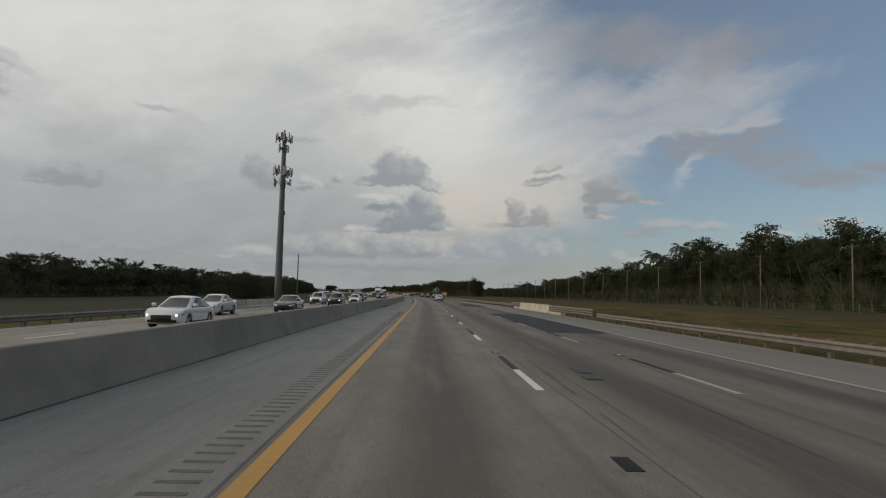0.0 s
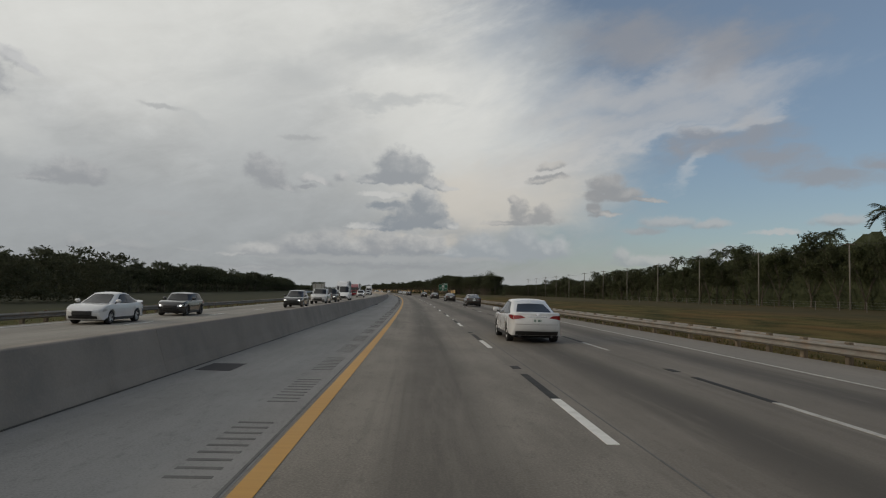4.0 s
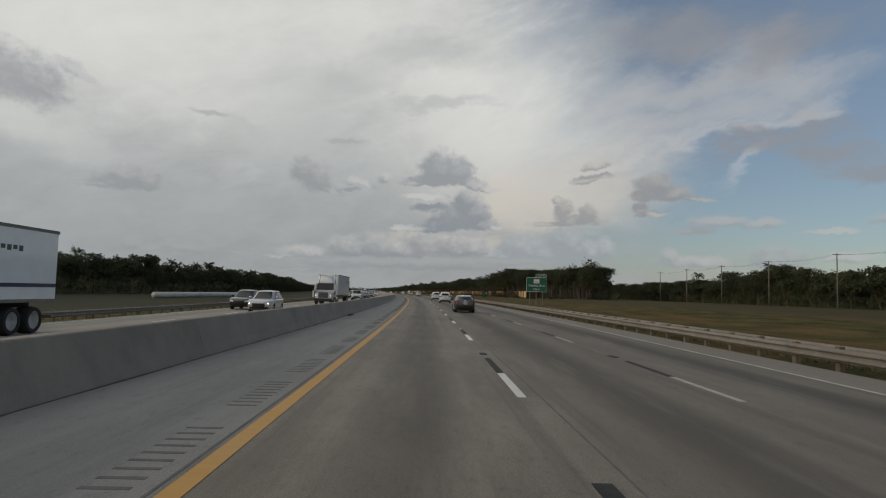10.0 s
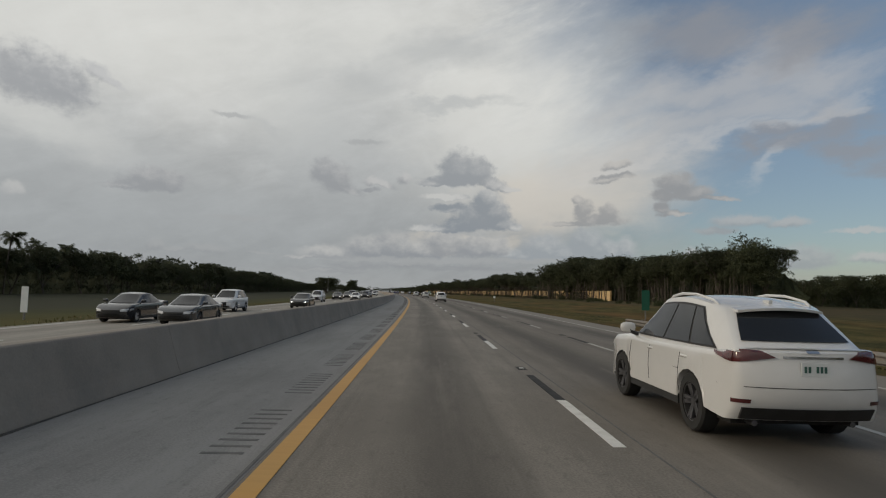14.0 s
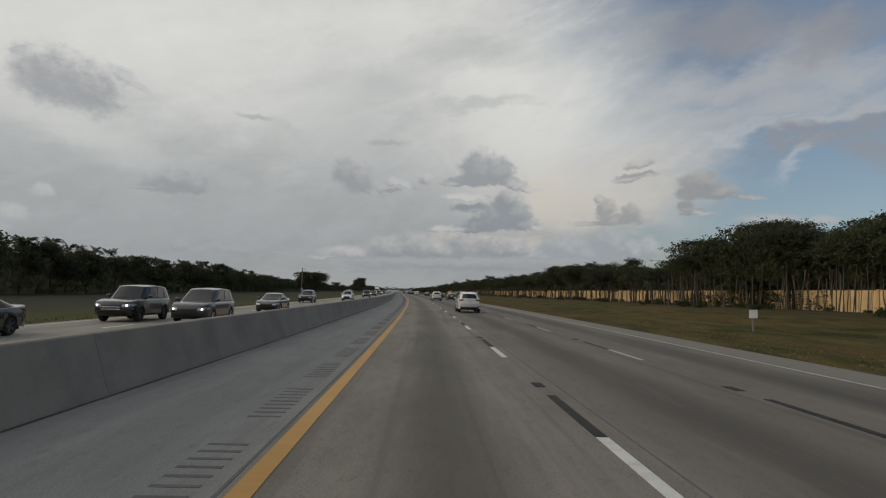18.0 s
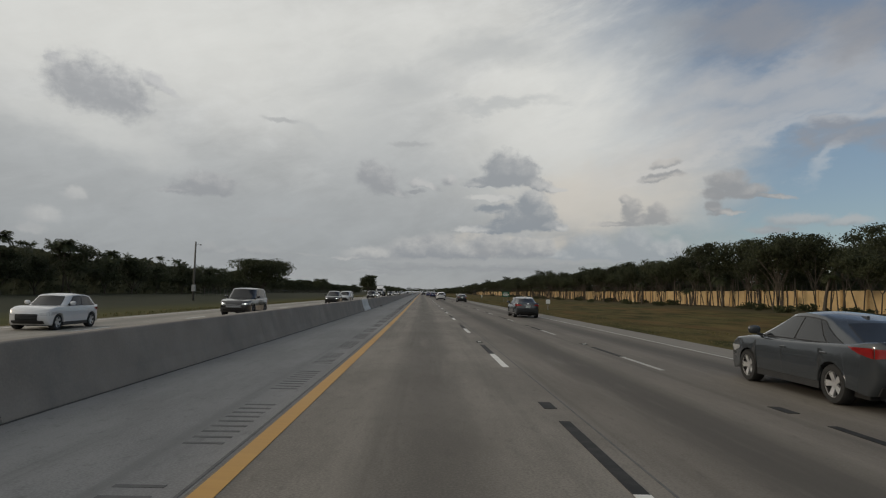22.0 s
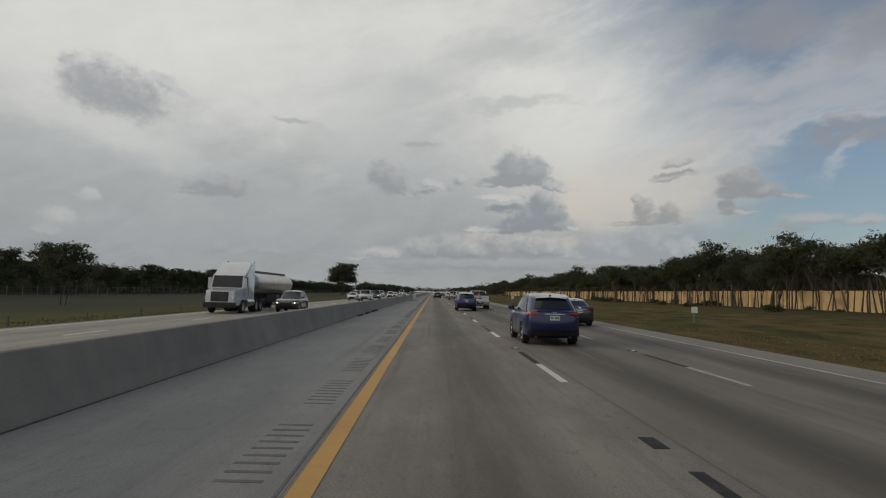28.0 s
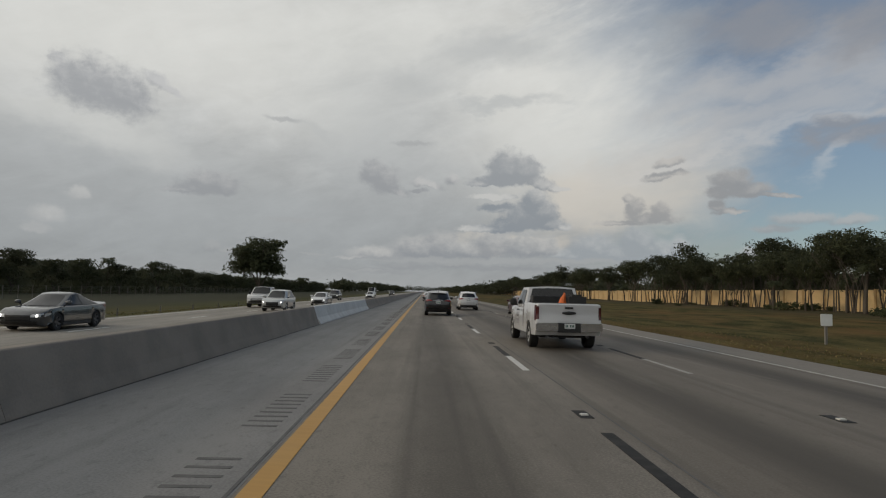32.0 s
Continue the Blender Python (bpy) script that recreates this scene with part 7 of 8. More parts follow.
def truck(name, label, mat, m, trailer="box", trailer_mat=None, lit_up=False, tl=13.6, stripe=False, day=False):
    """A tractor with a trailer that points along +y, origin under its front bumper's ground point."""
    t = empty(name, m, label, "lorry")
    tm = trailer_mat or P_WHITE
    bm = bmesh.new()
    prof = [(0.0, 0.55), (0.02, 1.15), (-0.12, 1.62), (-1.45, 1.82), (-1.75, 2.70), (-2.35, 2.98), (-3.5, 3.72), (-4.1, 3.80), (-4.3, 3.7), (-4.3, 0.95), (-2.1, 0.95), (-1.95, 1.12), (-1.2, 1.12), (-0.75, 0.95), (-0.7, 0.55)]
    if day:
        prof = [(0.0, 0.55), (0.02, 1.1), (-0.12, 1.45), (-1.45, 1.74), (-1.78, 2.58), (-2.0, 2.74), (-3.0, 2.80), (-3.12, 2.7), (-3.12, 0.95), (-2.1, 0.95), (-1.95, 1.12), (-1.2, 1.12), (-0.75, 0.95), (-0.7, 0.55)]
        bm2 = bmesh.new()
        v = [bm2.verts.new(q) for q in ((-0.85, -2.1, 2.76), (0.85, -2.1, 2.76), (0.95, -3.05, 2.78), (-0.95, -3.05, 2.78), (-0.72, -2.75, 3.5), (0.72, -2.75, 3.5), (0.92, -3.05, 3.62), (-0.92, -3.05, 3.62))]
        for q in ((0, 3, 2, 1), (4, 5, 6, 7), (0, 1, 5, 4), (1, 2, 6, 5), (2, 3, 7, 6), (3, 0, 4, 7)):
            bm2.faces.new([v[i] for i in q])
        bmesh.ops.bevel(bm2, geom=bm2.edges, offset=0.06, segments=2, affect="EDGES")
        part("roof_fairing", bm2, mat, t, "white wind deflector on the roof", soft=40)
    W = 2.35
    rings = []
    for f, k in ((-1, 0.96), (-0.96, 0.99), (-0.5, 1.0), (0.5, 1.0), (0.96, 0.99), (1, 0.96)):
        rings.append([bm.verts.new((f * W / 2 * (1 - 0.16 * max(0, (y + 1.6) / 1.6) ** 1.5), y + (0.10 * (1 - f * f) if y > -0.3 else 0), 1.4 + (z - 1.4) * (k if z > 1.4 else 1))) for y, z in prof])
    n = len(prof)
    for a, b in zip(rings, rings[1:]):
        for j in range(n):
            bm.faces.new((a[j], a[(j + 1) % n], b[(j + 1) % n], b[j]))
    bm.faces.new(rings[0])
    bm.faces.new(rings[-1][::-1])
    bmesh.ops.triangulate(bm, faces=[f for f in bm.faces if len(f.verts) > 4])
    part("cab", bm, mat, t, soft=35)
    bm = bmesh.new()
    v = [bm.verts.new(p) for p in ((-1.08, -1.44, 1.86), (1.08, -1.44, 1.86), (1.04, -1.74, 2.72), (-1.04, -1.74, 2.72), (-1.08, -1.5, 1.86), (1.08, -1.5, 1.86), (1.04, -1.8, 2.72), (-1.04, -1.8, 2.72))]
    for q in ((0, 1, 2, 3), (4, 7, 6, 5), (0, 4, 5, 1), (1, 5, 6, 2), (2, 6, 7, 3), (3, 7, 4, 0)):
        bm.faces.new([v[i] for i in q])
    part("windscreen", bm, M_GLASS, t)
    for sg in (-1, 1):
        bm = bmesh.new()
        xs = sg * W / 2
        v = [bm.verts.new((xs * k, y, z)) for k in (0.985, 1.008) for y, z in ((-1.72, 1.95), (-2.55, 1.95), (-2.55, 2.62), (-2.0, 2.62))]
        for q in ((4, 5, 6, 7), (0, 4, 7, 3), (1, 2, 6, 5), (3, 7, 6, 2), (0, 1, 5, 4)):
            bm.faces.new([v[i] for i in q])
        part("side_window", bm, M_GLASS, t)
        bm = bmesh.new()
        box(bm, min(xs, xs * 1.2), max(xs, xs * 1.2), -1.62, -1.5, 1.75, 2.55)
        bmesh.ops.bevel(bm, geom=bm.edges, offset=0.03, segments=1, affect="EDGES")
        part("mirror", bm, M_TRIM if mat is not P_WHITE else mat, t)
        bm = bmesh.new()
        box(bm, sg * 0.92 - 0.16, sg * 0.92 + 0.16, -0.30, -0.06, 1.02, 1.24)
        bmesh.ops.bevel(bm, geom=bm.edges, offset=0.04, segments=1, affect="EDGES")
        hd = part("headlight", bm, M_HEAD, t)
        if lit_up:
            bm = bmesh.new()
            bmesh.ops.create_uvsphere(bm, u_segments=8, v_segments=5, radius=0.075)
            bmesh.ops.translate(bm, verts=bm.verts, vec=(sg * 0.92, -0.04, 1.12))
            part("lit_bulb", bm, M_LIT, hd, "lit headlamp bulb")
        bm = bmesh.new()
        tube(bm, [(sg * 1.05, -2.3, 0.75), (sg * 1.05, -4.0, 0.75)], [0.3, 0.3], 12)
        part("fuel_tank", bm, M_TANK, t)
        for y, w in ((-1.55, 0.3), (-5.2, 0.56)) if day else ((-1.55, 0.3), (-5.0, 0.56), (-6.2, 0.56)):
            wheel_parts(t, sg * (1.22 - w / 2), y, 0.5, w, M_RIM, 0, sg)
    bm = bmesh.new()
    box(bm, -0.62, 0.62, -0.1, 0.13, 0.85, 1.55)
    bmesh.ops.bevel(bm, geom=bm.edges, offset=0.05, segments=1, affect="EDGES")
    gr = part("grille", bm, M_TRIM, t)
    bm = bmesh.new()
    for k in range(6):
        box(bm, -0.56, 0.56, 0.12, 0.145, 0.92 + 0.1 * k, 0.95 + 0.1 * k)
    part("grille_bar", bm, M_CHROME, gr)
    bm = bmesh.new()
    box(bm, -1.12, 1.12, -0.22, 0.16, 0.42, 0.80)
    bmesh.ops.bevel(bm, geom=bm.edges, offset=0.05, segments=2, affect="EDGES")
    part("bumper", bm, M_TRIM if mat is P_WHITE else mat, t)
    yx = -3.3 if day else -4.45
    for sg in (-1, 1):
        bm = bmesh.new()
        tube(bm, [(sg * 1.0, yx, 0.9), (sg * 1.0, yx, 3.2), (sg * 1.0, yx - 0.05, 3.9)], [0.07, 0.09, 0.06], 8)
        part("exhaust_stack", bm, M_CHROME, t, smooth=True)
        bm = bmesh.new()
        for yy in (-1.72, -2.75):
            box(bm, sg * W / 2 - 0.01, sg * W / 2 + 0.006, yy - 0.012, yy + 0.012, 1.2, 2.7)
        part("door_seam", bm, M_TRIM, t)
    bm = bmesh.new()
    box(bm, -0.42, 0.42, -7.0, -1.0, 0.75, 1.0)
    part("chassis", bm, M_UNDER, t)
    if trailer == "box":
        y0, y1 = (-4.3 - tl, -4.3) if day else (-5.0 - tl, -5.0)
        bm = bmesh.new()
        box(bm, -1.29, 1.29, y0, y1, 1.2, 3.86)
        bmesh.ops.bevel(bm, geom=[e for e in bm.edges if abs(e.verts[0].co.z - e.verts[1].co.z) > 1], offset=0.08, segments=2, affect="EDGES")
        tr = part("trailer_box", bm, tm, t, "plain white trailer box")
        bm = bmesh.new()
        for sg in (-1, 1):
            for z in (1.16, 3.80):
                box(bm, sg * 1.295 - 0.012, sg * 1.295 + 0.012, y0 + 0.02, y1 - 0.05, z, z + 0.12)
        part("trailer_rail", bm, M_GALV, tr)
        bm = bmesh.new()
        for sg in (-1, 1):
            for k in range(5):
                box(bm, sg * 1.298 - 0.004, sg * 1.298 + 0.004, y0 + 2.2 + 0.32 * k, y0 + 2.42 + 0.32 * k, 3.0 + 0.05 * (k % 2), 3.2)
        part("marking_bars", bm, M_PLATE_INK, tr, "dark unreadable markings as bars")
        for sg in (-1, 1) if stripe else ():
            bm = bmesh.new()
            box(bm, sg * 1.297 - 0.004, sg * 1.297 + 0.004, y0 + 0.1, y1 - 0.1, 1.72, 1.86)
            part("stripe", bm, M_NAVY, tr, "navy stripe along the trailer")
        for sg in () if day else (-1, 1):
            bm = bmesh.new()
            box(bm, sg * 1.1 - 0.03, sg * 1.1 + 0.03, y0 + 3.6, y1 - 3.4, 0.45, 1.15)
            part("side_skirt", bm, M_TRIM, t)
        bm = bmesh.new()
        box(bm, -0.5, 0.5, y0 + 0.4, y1 - 0.3, 0.95, 1.2)
        part("trailer_chassis", bm, M_UNDER, t)
        axles = (y0 + 1.2, y0 + 2.45)
    else:
        y0, y1 = -18.0, -5.0
        bm = bmesh.new()
        n = 16
        sts = [(y1, 0.5), (y1 - 0.12, 0.82), (y1 - 0.5, 0.98), (y1 - 0.9, 1.0), (y0 + 0.9, 1.0), (y0 + 0.5, 0.98), (y0 + 0.12, 0.82), (y0, 0.5)]
        rings = [[bm.verts.new((1.2 * k * math.cos(2 * math.pi * j / n), y, 2.25 + 0.92 * k * math.sin(2 * math.pi * j / n))) for j in range(n)] for y, k in sts]
        for a, b in zip(rings, rings[1:]):
            for j in range(n):
                bm.faces.new((a[j], a[(j + 1) % n], b[(j + 1) % n], b[j]))
        bm.faces.new(rings[0])
        bm.faces.new(rings[-1])
        part("tank", bm, M_TANK, t, "shiny oval steel tank", smooth=True)
        for k in range(5):
            bm = bmesh.new()
            y = y0 + 1.5 + 2.5 * k
            tube(bm, [(0.0, y, 3.1), (0.0, y, 3.28)], [0.3, 0.28], 10)
            part("hatch", bm, M_GALV, t)
        bm = bmesh.new()
        box(bm, -0.5, -0.44, y0 + 1, y1 - 1, 3.1, 3.24)
        box(bm, 0.44, 0.5, y0 + 1, y1 - 1, 3.1, 3.24)
        part("walkway", bm, M_GALV, t)
        bm = bmesh.new()
        box(bm, -0.5, 0.5, y0 + 0.4, y1 - 0.3, 1.0, 1.5)
        for sg in (-1, 1):
            box(bm, sg * 1.05 - 0.05, sg * 1.05 + 0.05, y0 + 3.5, y1 - 3.2, 0.7, 1.35)
        part("trailer_chassis", bm, M_UNDER, t)
        axles = (y0 + 1.2, y0 + 2.45)
    for y in axles:
        for sg in (-1, 1):
            wheel_parts(t, sg * (1.24 - 0.28), y, 0.5, 0.56, M_RIM, 0, sg)
    bm = bmesh.new()
    box(bm, -1.2, 1.2, y0 - 0.02, y0 + 0.1, 0.55, 0.65)
    part("rear_guard", bm, M_GALV, t)
    return t


LANE2, LANE3 = 5.5, 8.95


def ahead(s, u, turn=0.0):
    return on_road(s, u, 0.004, turn)


def oncoming(s, u):
    return on_road(s, u, Z_OPP + 0.004, 180)


# traffic on this side
vehicle("sedan", "car", "white sedan with dark glass in the middle lane", P_WHITE, M_RIM, ahead(150, LANE2))
vehicle("fastback", "car", "dark taupe fastback sedan with smoked tail lamps", P_TAUPE, M_RIM, ahead(204.9, 8.75), dark_tail=True)
vehicle("fastback", "car", "dark taupe fastback sedan ahead in the outer lane", P_TAUPE, M_RIM, ahead(240.6, 8.58), dark_tail=True)
vehicle("fastback", "car", "dark fastback sedan crossing into the middle lane", P_TAUPE, M_RIM, ahead(313.2, 7.32), dark_tail=True)
vehicle("compact", "car", "dark saloon in the middle lane", P_TAUPE, M_RIM, ahead(374, LANE2))
vehicle("suv", "suv", "pearl white crossover with dark rear glass and roof rails", P_CREAM, M_RIM_DK, ahead(452.6, 5.8), dark_tail=True, extras="rails")
vehicle("suv", "suv", "pearl white crossover with roof rails passing in the middle lane", P_CREAM, M_RIM_DK, ahead(419.1, 5.93, -3.0), dark_tail=True, extras="rails")
vehicle("suv", "suv", "pearl white crossover drawing ahead in the middle lane", P_CREAM, M_RIM_DK, ahead(555.3, 5.62), dark_tail=True, extras="rails")
vehicle("compact", "car", "dark slate compact sedan passing in the outer lane", P_SLATE, M_RIM, ahead(703.4, 9.38))
vehicle("compact", "car", "dark slate compact sedan in the outer lane", P_SLATE, M_RIM, ahead(739.0, 9.15))
vehicle("compact", "car", "dark slate compact sedan drawing ahead in the outer lane", P_SLATE, M_RIM, ahead(809.4, 8.95))
vehicle("suv", "suv", "deep blue crossover with dark glass", P_BLUE, M_RIM, ahead(900.0, 5.1))
fp = vehicle("pickup", "pickup_truck", "white extended-cab pickup with chrome rear bumper", P_WHITE, M_RIM, ahead(981.6, 5.86), dark_tail=True)
vehicle("compact", "car", "dark maroon compact sedan in the outer lane", P_MAROON, M_RIM, ahead(1047, 9.1))
vehicle("suv", "suv", "white crossover far ahead in the middle lane", P_WHITE, M_RIM, ahead(1058, LANE2))
vehicle("suv", "suv", "dark blue-black crossover ahead in the inner lane", P_BLACK, M_RIM, ahead(1043.3, 2.37))
vehicle("sedan", "car", "white sedan far ahead in the inner lane", P_WHITE, M_RIM, ahead(1106, 2.0))
vehicle("sedan", "car", "grey sedan far ahead in the middle lane", P_GREY, M_RIM, ahead(1150, LANE2))
vehicle("suv", "suv", "white crossover with dark rear glass and roof rails", P_CREAM, M_RIM_DK, ahead(827.0, 5.6), dark_tail=True, extras="rails")
vehicle("suv", "suv", "deep blue crossover ahead on the lane line", P_BLUE, M_RIM, ahead(936.6, 4.2))
vehicle("compact", "car", "dark sedan beside a blue crossover", P_SLATE, M_RIM, ahead(913.5, 9.1))
vehicle("fastback", "car", "dark fastback sedan drawing away in the outer lane", P_TAUPE, M_RIM, ahead(277.4, 8.0), dark_tail=True)
vehicle("suv", "suv", "pearl white crossover with roof rails in the middle lane", P_CREAM, M_RIM_DK, ahead(622.3, 5.5), dark_tail=True, extras="rails")
vehicle("suv", "suv", "white crossover with smoked tail lamps", P_CREAM, M_RIM_DK, ahead(690.0, 5.55), dark_tail=True, extras="rails")
# load on the pickup: toolbox, cone, door emblem
bm = bmesh.new()
box(bm, -0.82, 0.82, -1.35, -0.85, 1.40, 1.62)
bmesh.ops.bevel(bm, geom=bm.edges, offset=0.02, segments=1, affect="EDGES")
part("toolbox", bm, M_TRIM, fp, "black toolbox across the bed")
bm = bmesh.new()
box(bm, 0.02, 0.55, -2.85, -2.45, 1.40, 1.62)
box(bm, 0.12, 0.4, -2.83, -2.5, 1.62, 1.68)
part("crate", bm, M_TRIM, fp, "black crate in the bed")
bm = bmesh.new()
tube(bm, [(-0.12, -2.6, 1.40), (-0.1, -2.6, 1.55), (-0.05, -2.6, 1.72)], [0.13, 0.08, 0.02], 8)
part("traffic_cone", bm, M_ORANGE, fp, "orange traffic cone")
bm = bmesh.new()
xs = -0.995
for y, z, w, h in ((0.72, 1.08, 0.34, 0.06), (0.86, 0.86, 0.06, 0.28), (0.72, 0.86, 0.34, 0.06), (0.62, 0.95, 0.14, 0.06), (0.72, 0.74, 0.44, 0.035), (0.72, 0.68, 0.3, 0.02), (0.72, 0.63, 0.34, 0.02)):
    box(bm, xs - 0.012, xs + 0.03, y - w / 2, y + w / 2, z, z + h)
part("door_emblem", bm, M_BLACK, fp, "black block emblem and bars on the door")
pp = copy_thing(fp, ahead(944.4, 5.95))
pp["label"] = "white extended-cab pickup passing in the middle lane"
pp = copy_thing(fp, ahead(1019.1, 5.75))
pp["label"] = "white extended-cab pickup drawing ahead in the middle lane"

# traffic on the far side, coming towards the camera
MIDL, OUTL, INNL = -10.4, -13.85, -6.95
FAR = [
    (31.5, MIDL, "sedan", "white sedan with lit headlamps", P_WHITE, 1), (47, OUTL, "sedan", "white sedan partly behind another car", P_WHITE, 0),
    (56, MIDL, "sedan", "silver-grey sedan coming on", P_GREY, 0), (86, MIDL, "suv", "dark crossover with lit headlamps", P_BLACK, 1),
    (92, OUTL, "suv", "white crossover in the far outer lane", P_WHITE, 1), (110, MIDL, "sedan", "white sedan with a dark grille", P_WHITE, 1),
    (120, MIDL - 0.3, "suv", "old black suv with lit headlamps", P_BLACK, 1), (158, OUTL, "compact", "white compact sedan coming on", P_WHITE, 0),
    (168, OUTL, "mini", "black small hatchback with lit headlamps", P_BLACK, 1), (190, MIDL, "suv", "dark grey suv coming on", P_GREY, 1),
    (208, MIDL, "pickup", "white pickup with a high bed", P_WHITE, 0), (219, MIDL, "pickup", "black pickup with lit headlamps", P_BLACK, 1), (231, OUTL, "bigsuv", "black suv in the far outer lane", P_BLACK, 0),
    (241.0, MIDL, "van", "white high-roof cargo van", P_BOX, 0), (292, MIDL, "bigsuv", "white boxy off-roader with black bumper and lit lamps", P_WHITE, 1),
    (368, MIDL, "suv", "silver crossover with lit headlamps", P_SILVER, 1), (375, OUTL, "suv", "dark crossover in the far outer lane", P_BLACK, 0),
    (447, MIDL, "pickup", "white heavy pickup towing a small trailer", P_WHITE, 0), (477, OUTL, "compact", "dark grey sedan coming on", P_GREY, 0), (476, MIDL, "sedan", "dark slate sedan with black rims", P_SLATE, 0),
    (494, OUTL, "suv", "white crossover with a dark roof", P_WHITE, 0), (507, MIDL, "sedan", "black sedan with lit headlamps", P_BLACK, 1), (540, OUTL, "suv", "white crossover coming on", P_WHITE, 0),
    (567, OUTL, "compact", "dark brown coupe with lit headlamps", P_TAUPE, 1), (568, MIDL, "sedan", "white sedan with a twin grille", P_WHITE, 1), (589, OUTL, "sedan", "black sedan with dark glass", P_BLACK, 1),
    (603, MIDL - 0.1, "minivan", "dark grey minivan with lit headlamps", P_GREY, 1), (602, OUTL, "bigsuv", "black suv with chrome grille", P_BLACK, 1), (619, MIDL, "sedan", "dark grey sedan passing", P_GREY, 0),
    (656, OUTL, "suv", "dark crossover with dark glass", P_GREY, 0), (678, MIDL, "suv", "white crossover with lit headlamps", P_WHITE, 1), (719, OUTL, "mini", "white small hatchback with a dark grille", P_WHITE, 0),
    (735, MIDL, "bigsuv", "black large suv with lit headlamps", P_BLACK, 1), (778, MIDL, "suv", "dark crossover far off", P_BLACK, 1), (791, MIDL, "suv", "silver crossover with dark glass", P_SILVER, 0),
    (824, OUTL, "suv", "dark grey crossover coming on", P_GREY, 0), (842, MIDL, "bigsuv", "dark suv with lit headlamps", P_GREY, 1), (856, MIDL, "compact", "white compact sedan coming on", P_WHITE, 1),
    (929, MIDL, "suv", "dark crossover ahead of a tanker", P_GREY, 1), (986, MIDL, "pickup", "white utility pickup with side lockers", P_WHITE, 0),
    (996, OUTL, "compact", "white compact sedan coming on", P_WHITE, 0), (1004, MIDL, "pickup", "dark pickup with lit headlamps", P_BLACK, 1), (1024, OUTL, "fastback", "grey rounded electric sedan", P_SLATE, 1),
    (1049, MIDL, "suv", "silver crossover with lit headlamps", P_SILVER, 1), (1058, OUTL, "pickup", "white pickup with a black grille", P_WHITE, 0), (1070, MIDL, "sedan", "white sedan with a dark screen", P_WHITE, 1),
    (1105, OUTL, "suv", "dark suv far off", P_BLACK, 1), (1135, MIDL, "sedan", "silver sedan far off", P_SILVER, 1), (1180, OUTL, "van", "white van far off", P_WHITE, 1), (1225, MIDL, "suv", "dark suv far off", P_BLACK, 1)]
for s, u, kind, label, mat, on in FAR:
    vehicle(kind, {"suv": "suv", "bigsuv": "suv", "pickup": "pickup_truck", "van": "van", "minivan": "minivan"}.get(kind, "car"), label, mat, M_RIM_DK if mat in (P_BLACK, P_SLATE) else M_RIM, oncoming(s, u), bool(on), "far side traffic", rear=False)
truck("lorry", "white tractor with a plain white trailer", P_WHITE, oncoming(272, OUTL), "box", P_BOX, True, 8.6)
truck("lorry", "red tractor with a white box trailer", P_RED, oncoming(324.5, OUTL), "box", P_BOX, False, stripe=True)
truck("lorry", "white day-cab tractor with a long white trailer", P_WHITE, oncoming(397.5, MIDL), "box", P_BOX, True, day=True)
truck("tanker_lorry", "white tractor with a shiny steel fuel tank", P_WHITE, oncoming(921.5, OUTL), "tank", None, True)

# small flat trailer with a white water tank behind the far-side pickup
tr = empty("trailer", oncoming(453.6, MIDL), "small black flat trailer with a white tank on it", "trailer", "far side traffic")
bm = bmesh.new()
box(bm, -0.95, 0.95, -2.0, 1.5, 0.62, 0.74)
for x in (-0.95, 0.89):
    box(bm, x, x + 0.06, -2.0, 1.5, 0.74, 0.86)
part("deck", bm, M_TRIM, tr)
bm = bmesh.new()
tube(bm, [(-0.6, 1.5, 0.66), (0, 2.9, 0.55)], [0.05, 0.05], 6)
tube(bm, [(0.6, 1.5, 0.66), (0, 2.9, 0.55)], [0.05, 0.05], 6)
part("drawbar", bm, M_TRIM, tr)
for x, sg in ((-0.98, -1), (0.98, 1)):
    wheel_parts(tr, x, -0.9, 0.36, 0.22, M_RIM, 0, sg)
tank = empty("water_tank", oncoming(453.2, MIDL) @ pose(0, 0, 0.74), "white plastic tank standing on a trailer", "tank", "")
bm = bmesh.new()
box(bm, -0.72, 0.72, -0.62, 0.62, 0.0, 1.12)
bmesh.ops.bevel(bm, geom=bm.edges, offset=0.18, segments=3, affect="EDGES")
part("shell", bm, P_WHITE, tank, smooth=True)
bm = bmesh.new()
tube(bm, [(0, 0, 1.1), (0, 0, 1.22)], [0.2, 0.18], 12)
part("lid", bm, M_TRIM, tank)

# ---- grass blades on the verges, debris along the barrier's foot ----


def blade_mat(name, stops):
    m, nt, b = nodes_of(name)
    ge = nt.nodes.new("ShaderNodeNewGeometry")
    rp = nt.nodes.new("ShaderNodeValToRGB")
    els = rp.color_ramp.elements
    while len(els) < len(stops):
        els.new(0.5)
    for e, (q, c) in zip(els, stops):
        e.position, e.color = q, (*c, 1)
    nt.links.new(ge.outputs["Random Per Island"], rp.inputs[0])
    nt.links.new(rp.outputs[0], b.inputs["Base Color"])
    b.inputs["Roughness"].default_value, b.inputs["Specular IOR Level"].default_value = 0.8, 0.2
    return m


M_BLADE = blade_mat("grass_blades", [(0.0, (0.066, 0.072, 0.025)), (0.45, (0.112, 0.102, 0.036)), (0.75, (0.16, 0.125, 0.055)), (1.0, (0.205, 0.152, 0.076))])


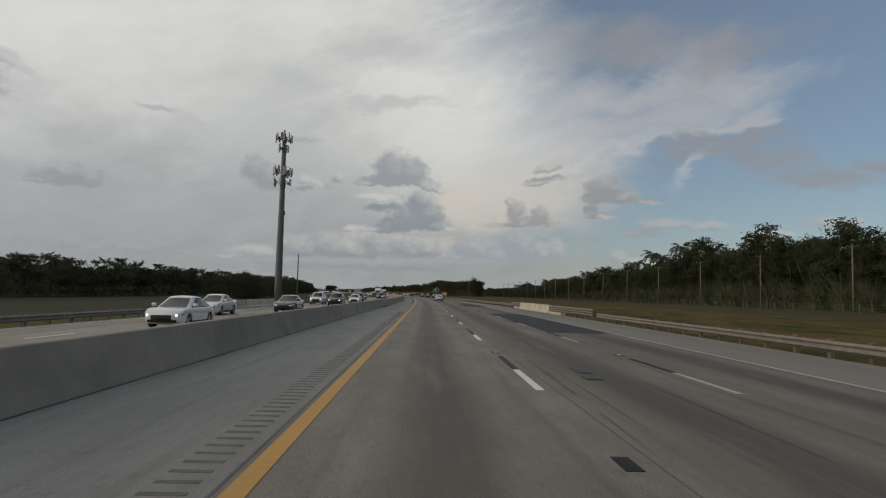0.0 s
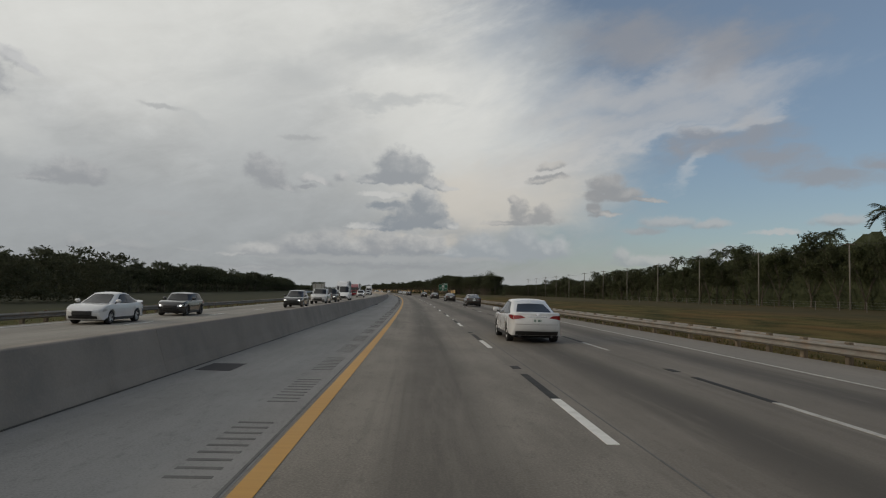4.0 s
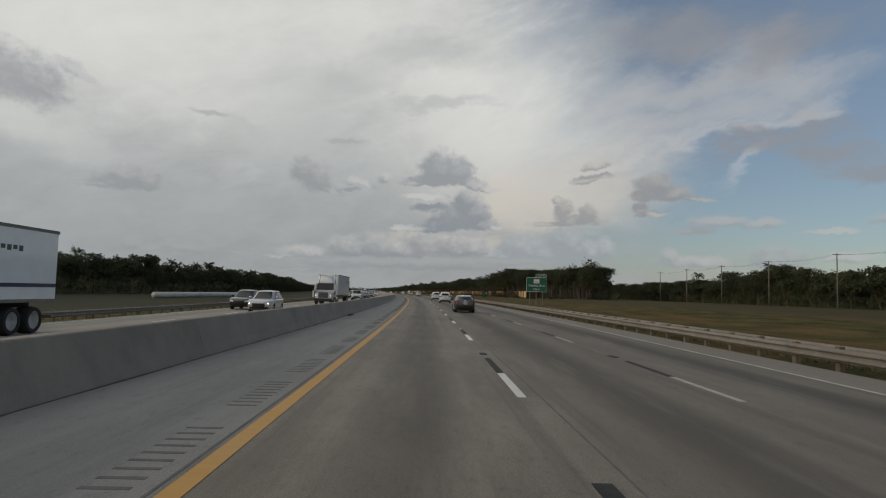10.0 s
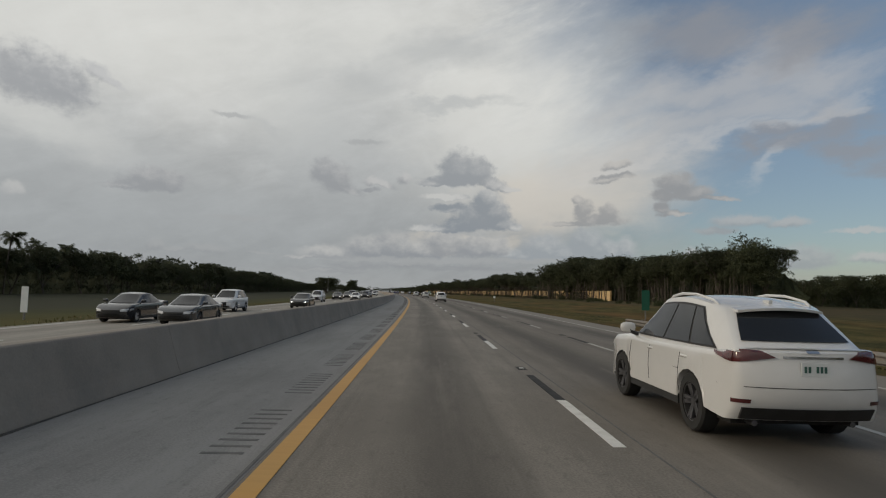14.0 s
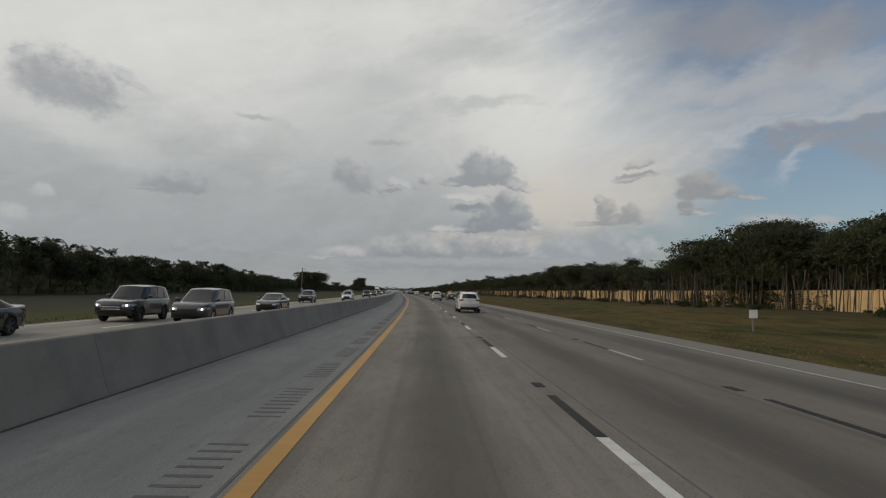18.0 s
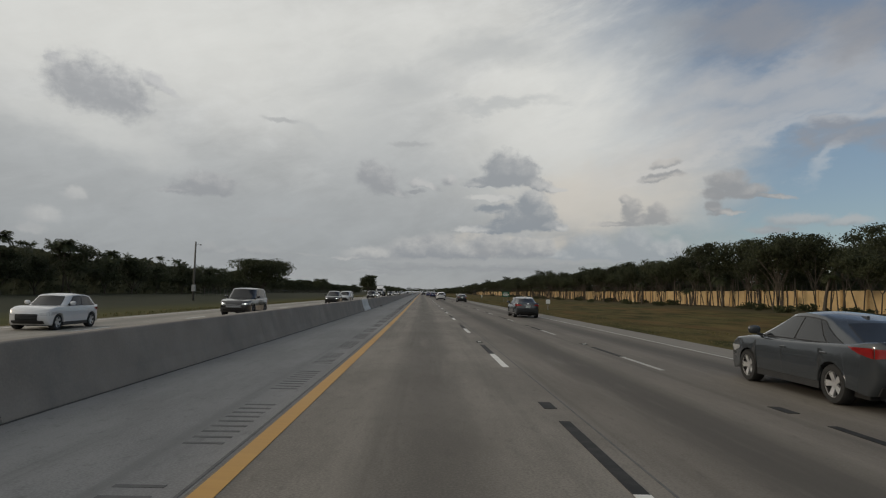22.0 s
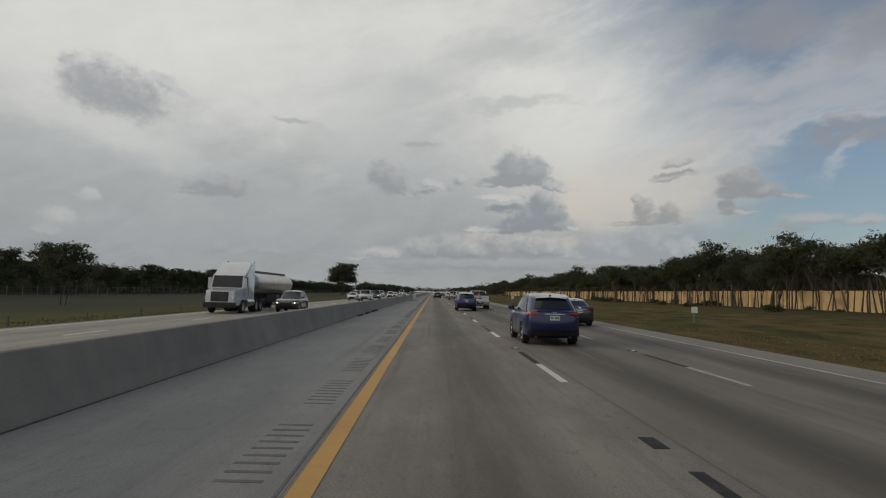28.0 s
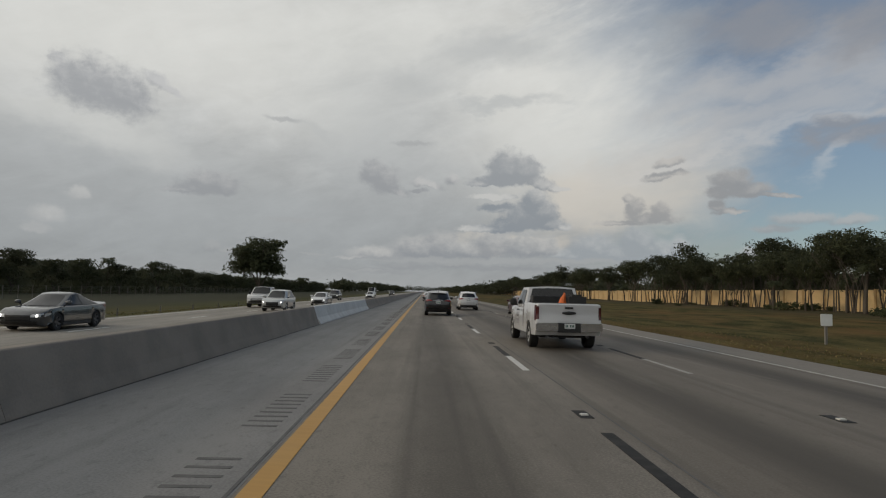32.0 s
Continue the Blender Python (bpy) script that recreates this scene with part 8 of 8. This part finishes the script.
def blades(name, label, count, s0, s1, u0, u1, tall, seed, lean=0.5):
    """Many single grass blades over a strip of verge, denser towards the pavement, patchy along it."""
    rg = np.random.default_rng(seed)
    s = rg.uniform(s0, s1, count)
    w = rg.random(count) ** 1.7
    u = u0 + (u1 - u0) * w
    keep = np.sin(s * 0.31 + u * 0.8) + np.sin(s * 0.083 - u * 0.33 + 1) + rg.normal(size=count) * 0.8 > -0.9
    s, u = s[keep], u[keep]
    n = len(s)
    a = np.interp(s, _g, _head)
    cx_ = np.interp(s, _g, _rx) + u * np.cos(a)
    cy_ = np.interp(s, _g, _ry) + u * np.sin(a)
    cz_ = np.array([ground_z(float(p), float(q)) for p, q in zip(s, u)]) - 0.01
    h = tall * rg.uniform(0.5, 1.4, n) * (1 + 0.35 * np.abs(u - u0) / abs(u1 - u0))
    t = rg.uniform(0, 2 * math.pi, n)
    dx, dy = np.cos(t), np.sin(t)
    wd = 0.016 + 0.0011 * np.abs(u - 1.6)
    l = lean * h * rg.normal(size=n)
    v = np.empty((n, 4, 3))
    v[:, 0] = np.stack([cx_ - dx * wd, cy_ - dy * wd, cz_], 1)
    v[:, 1] = np.stack([cx_ + dx * wd, cy_ + dy * wd, cz_], 1)
    v[:, 2] = np.stack([cx_ + dx * wd * 0.6 - dy * l * 0.4, cy_ + dy * wd * 0.6 + dx * l * 0.4, cz_ + h * 0.65], 1)
    v[:, 3] = np.stack([cx_ - dy * l, cy_ + dx * l, cz_ + h], 1)
    idx = np.arange(n)[:, None] * 4
    f = np.concatenate([idx + np.array([0, 1, 2]), idx + np.array([0, 2, 3])])
    return tagged(link_mesh(name, v.reshape(-1, 3), f.tolist(), M_BLADE), label, "grass", kind="stuff")


blades("verge_grass", "rough olive and straw grass beside the pavement", 70000, 470, 1050, 12.05, 20.0, 0.05, 11)
blades("verge_grass", "straw-coloured grass and weeds beyond the guardrail", 36000, 90, 470, 13.9, 21.0, 0.09, 12)
blades("verge_grass", "dark grass along the far verge", 22000, 40, 1100, -17.2, -23.0, 0.11, 13)

# weeds, dirt and scraps that gather along the foot of the barrier
M_DEBRIS = surface("dark_debris", (0.02, 0.019, 0.016), (0.06, 0.052, 0.04), 0.95, scale=8, fine=40, bump=0.4, vary=0.3)


def debris(s, u, length, width, height, seed):
    rd = random.Random(seed)
    t = empty("debris_heap", on_road(s, u + bar_u(s + length / 2), 0.012), "dark heap of weeds and grit at the barrier's foot", "debris", "debris along the barrier")
    bm = bmesh.new()
    for k in range(int(18 * length)):
        y, x = rd.uniform(0, length), rd.uniform(-0.5, 0.5) * width * rd.random()
        r_ = rd.uniform(0.02, 0.06)
        v = [bm.verts.new((x + rd.uniform(-r_, r_) * 2, y + rd.uniform(-r_, r_) * 3, rd.uniform(0.0, height) if q > 1 else 0.0)) for q in range(4)]
        for q in ((0, 1, 2), (0, 2, 3), (1, 3, 2), (0, 3, 1)):
            bm.faces.new([v[i] for i in q])
    part("clump", bm, M_DEBRIS, t)
    return t


for k, (s, u, ln, wd_, hh) in enumerate(((200.3, -2.9, 2.2, 0.45, 0.07), (295.5, -2.92, 2.0, 0.4, 0.08), (359.8, -2.92, 2.1, 0.4, 0.08), (74.2, -2.95, 2.6, 0.3, 0.12), (80.0, -2.95, 1.2, 0.3, 0.1),
                                             (917.5, -2.95, 2.2, 0.3, 0.1), (921.5, -2.95, 3.0, 0.3, 0.12), (926.5, -2.95, 4.5, 0.3, 0.12), (761.0, -2.9, 1.6, 0.3, 0.06), (125.0, -2.4, 1.5, 0.6, 0.05))):
    debris(s, u, ln, wd_, hh, k)
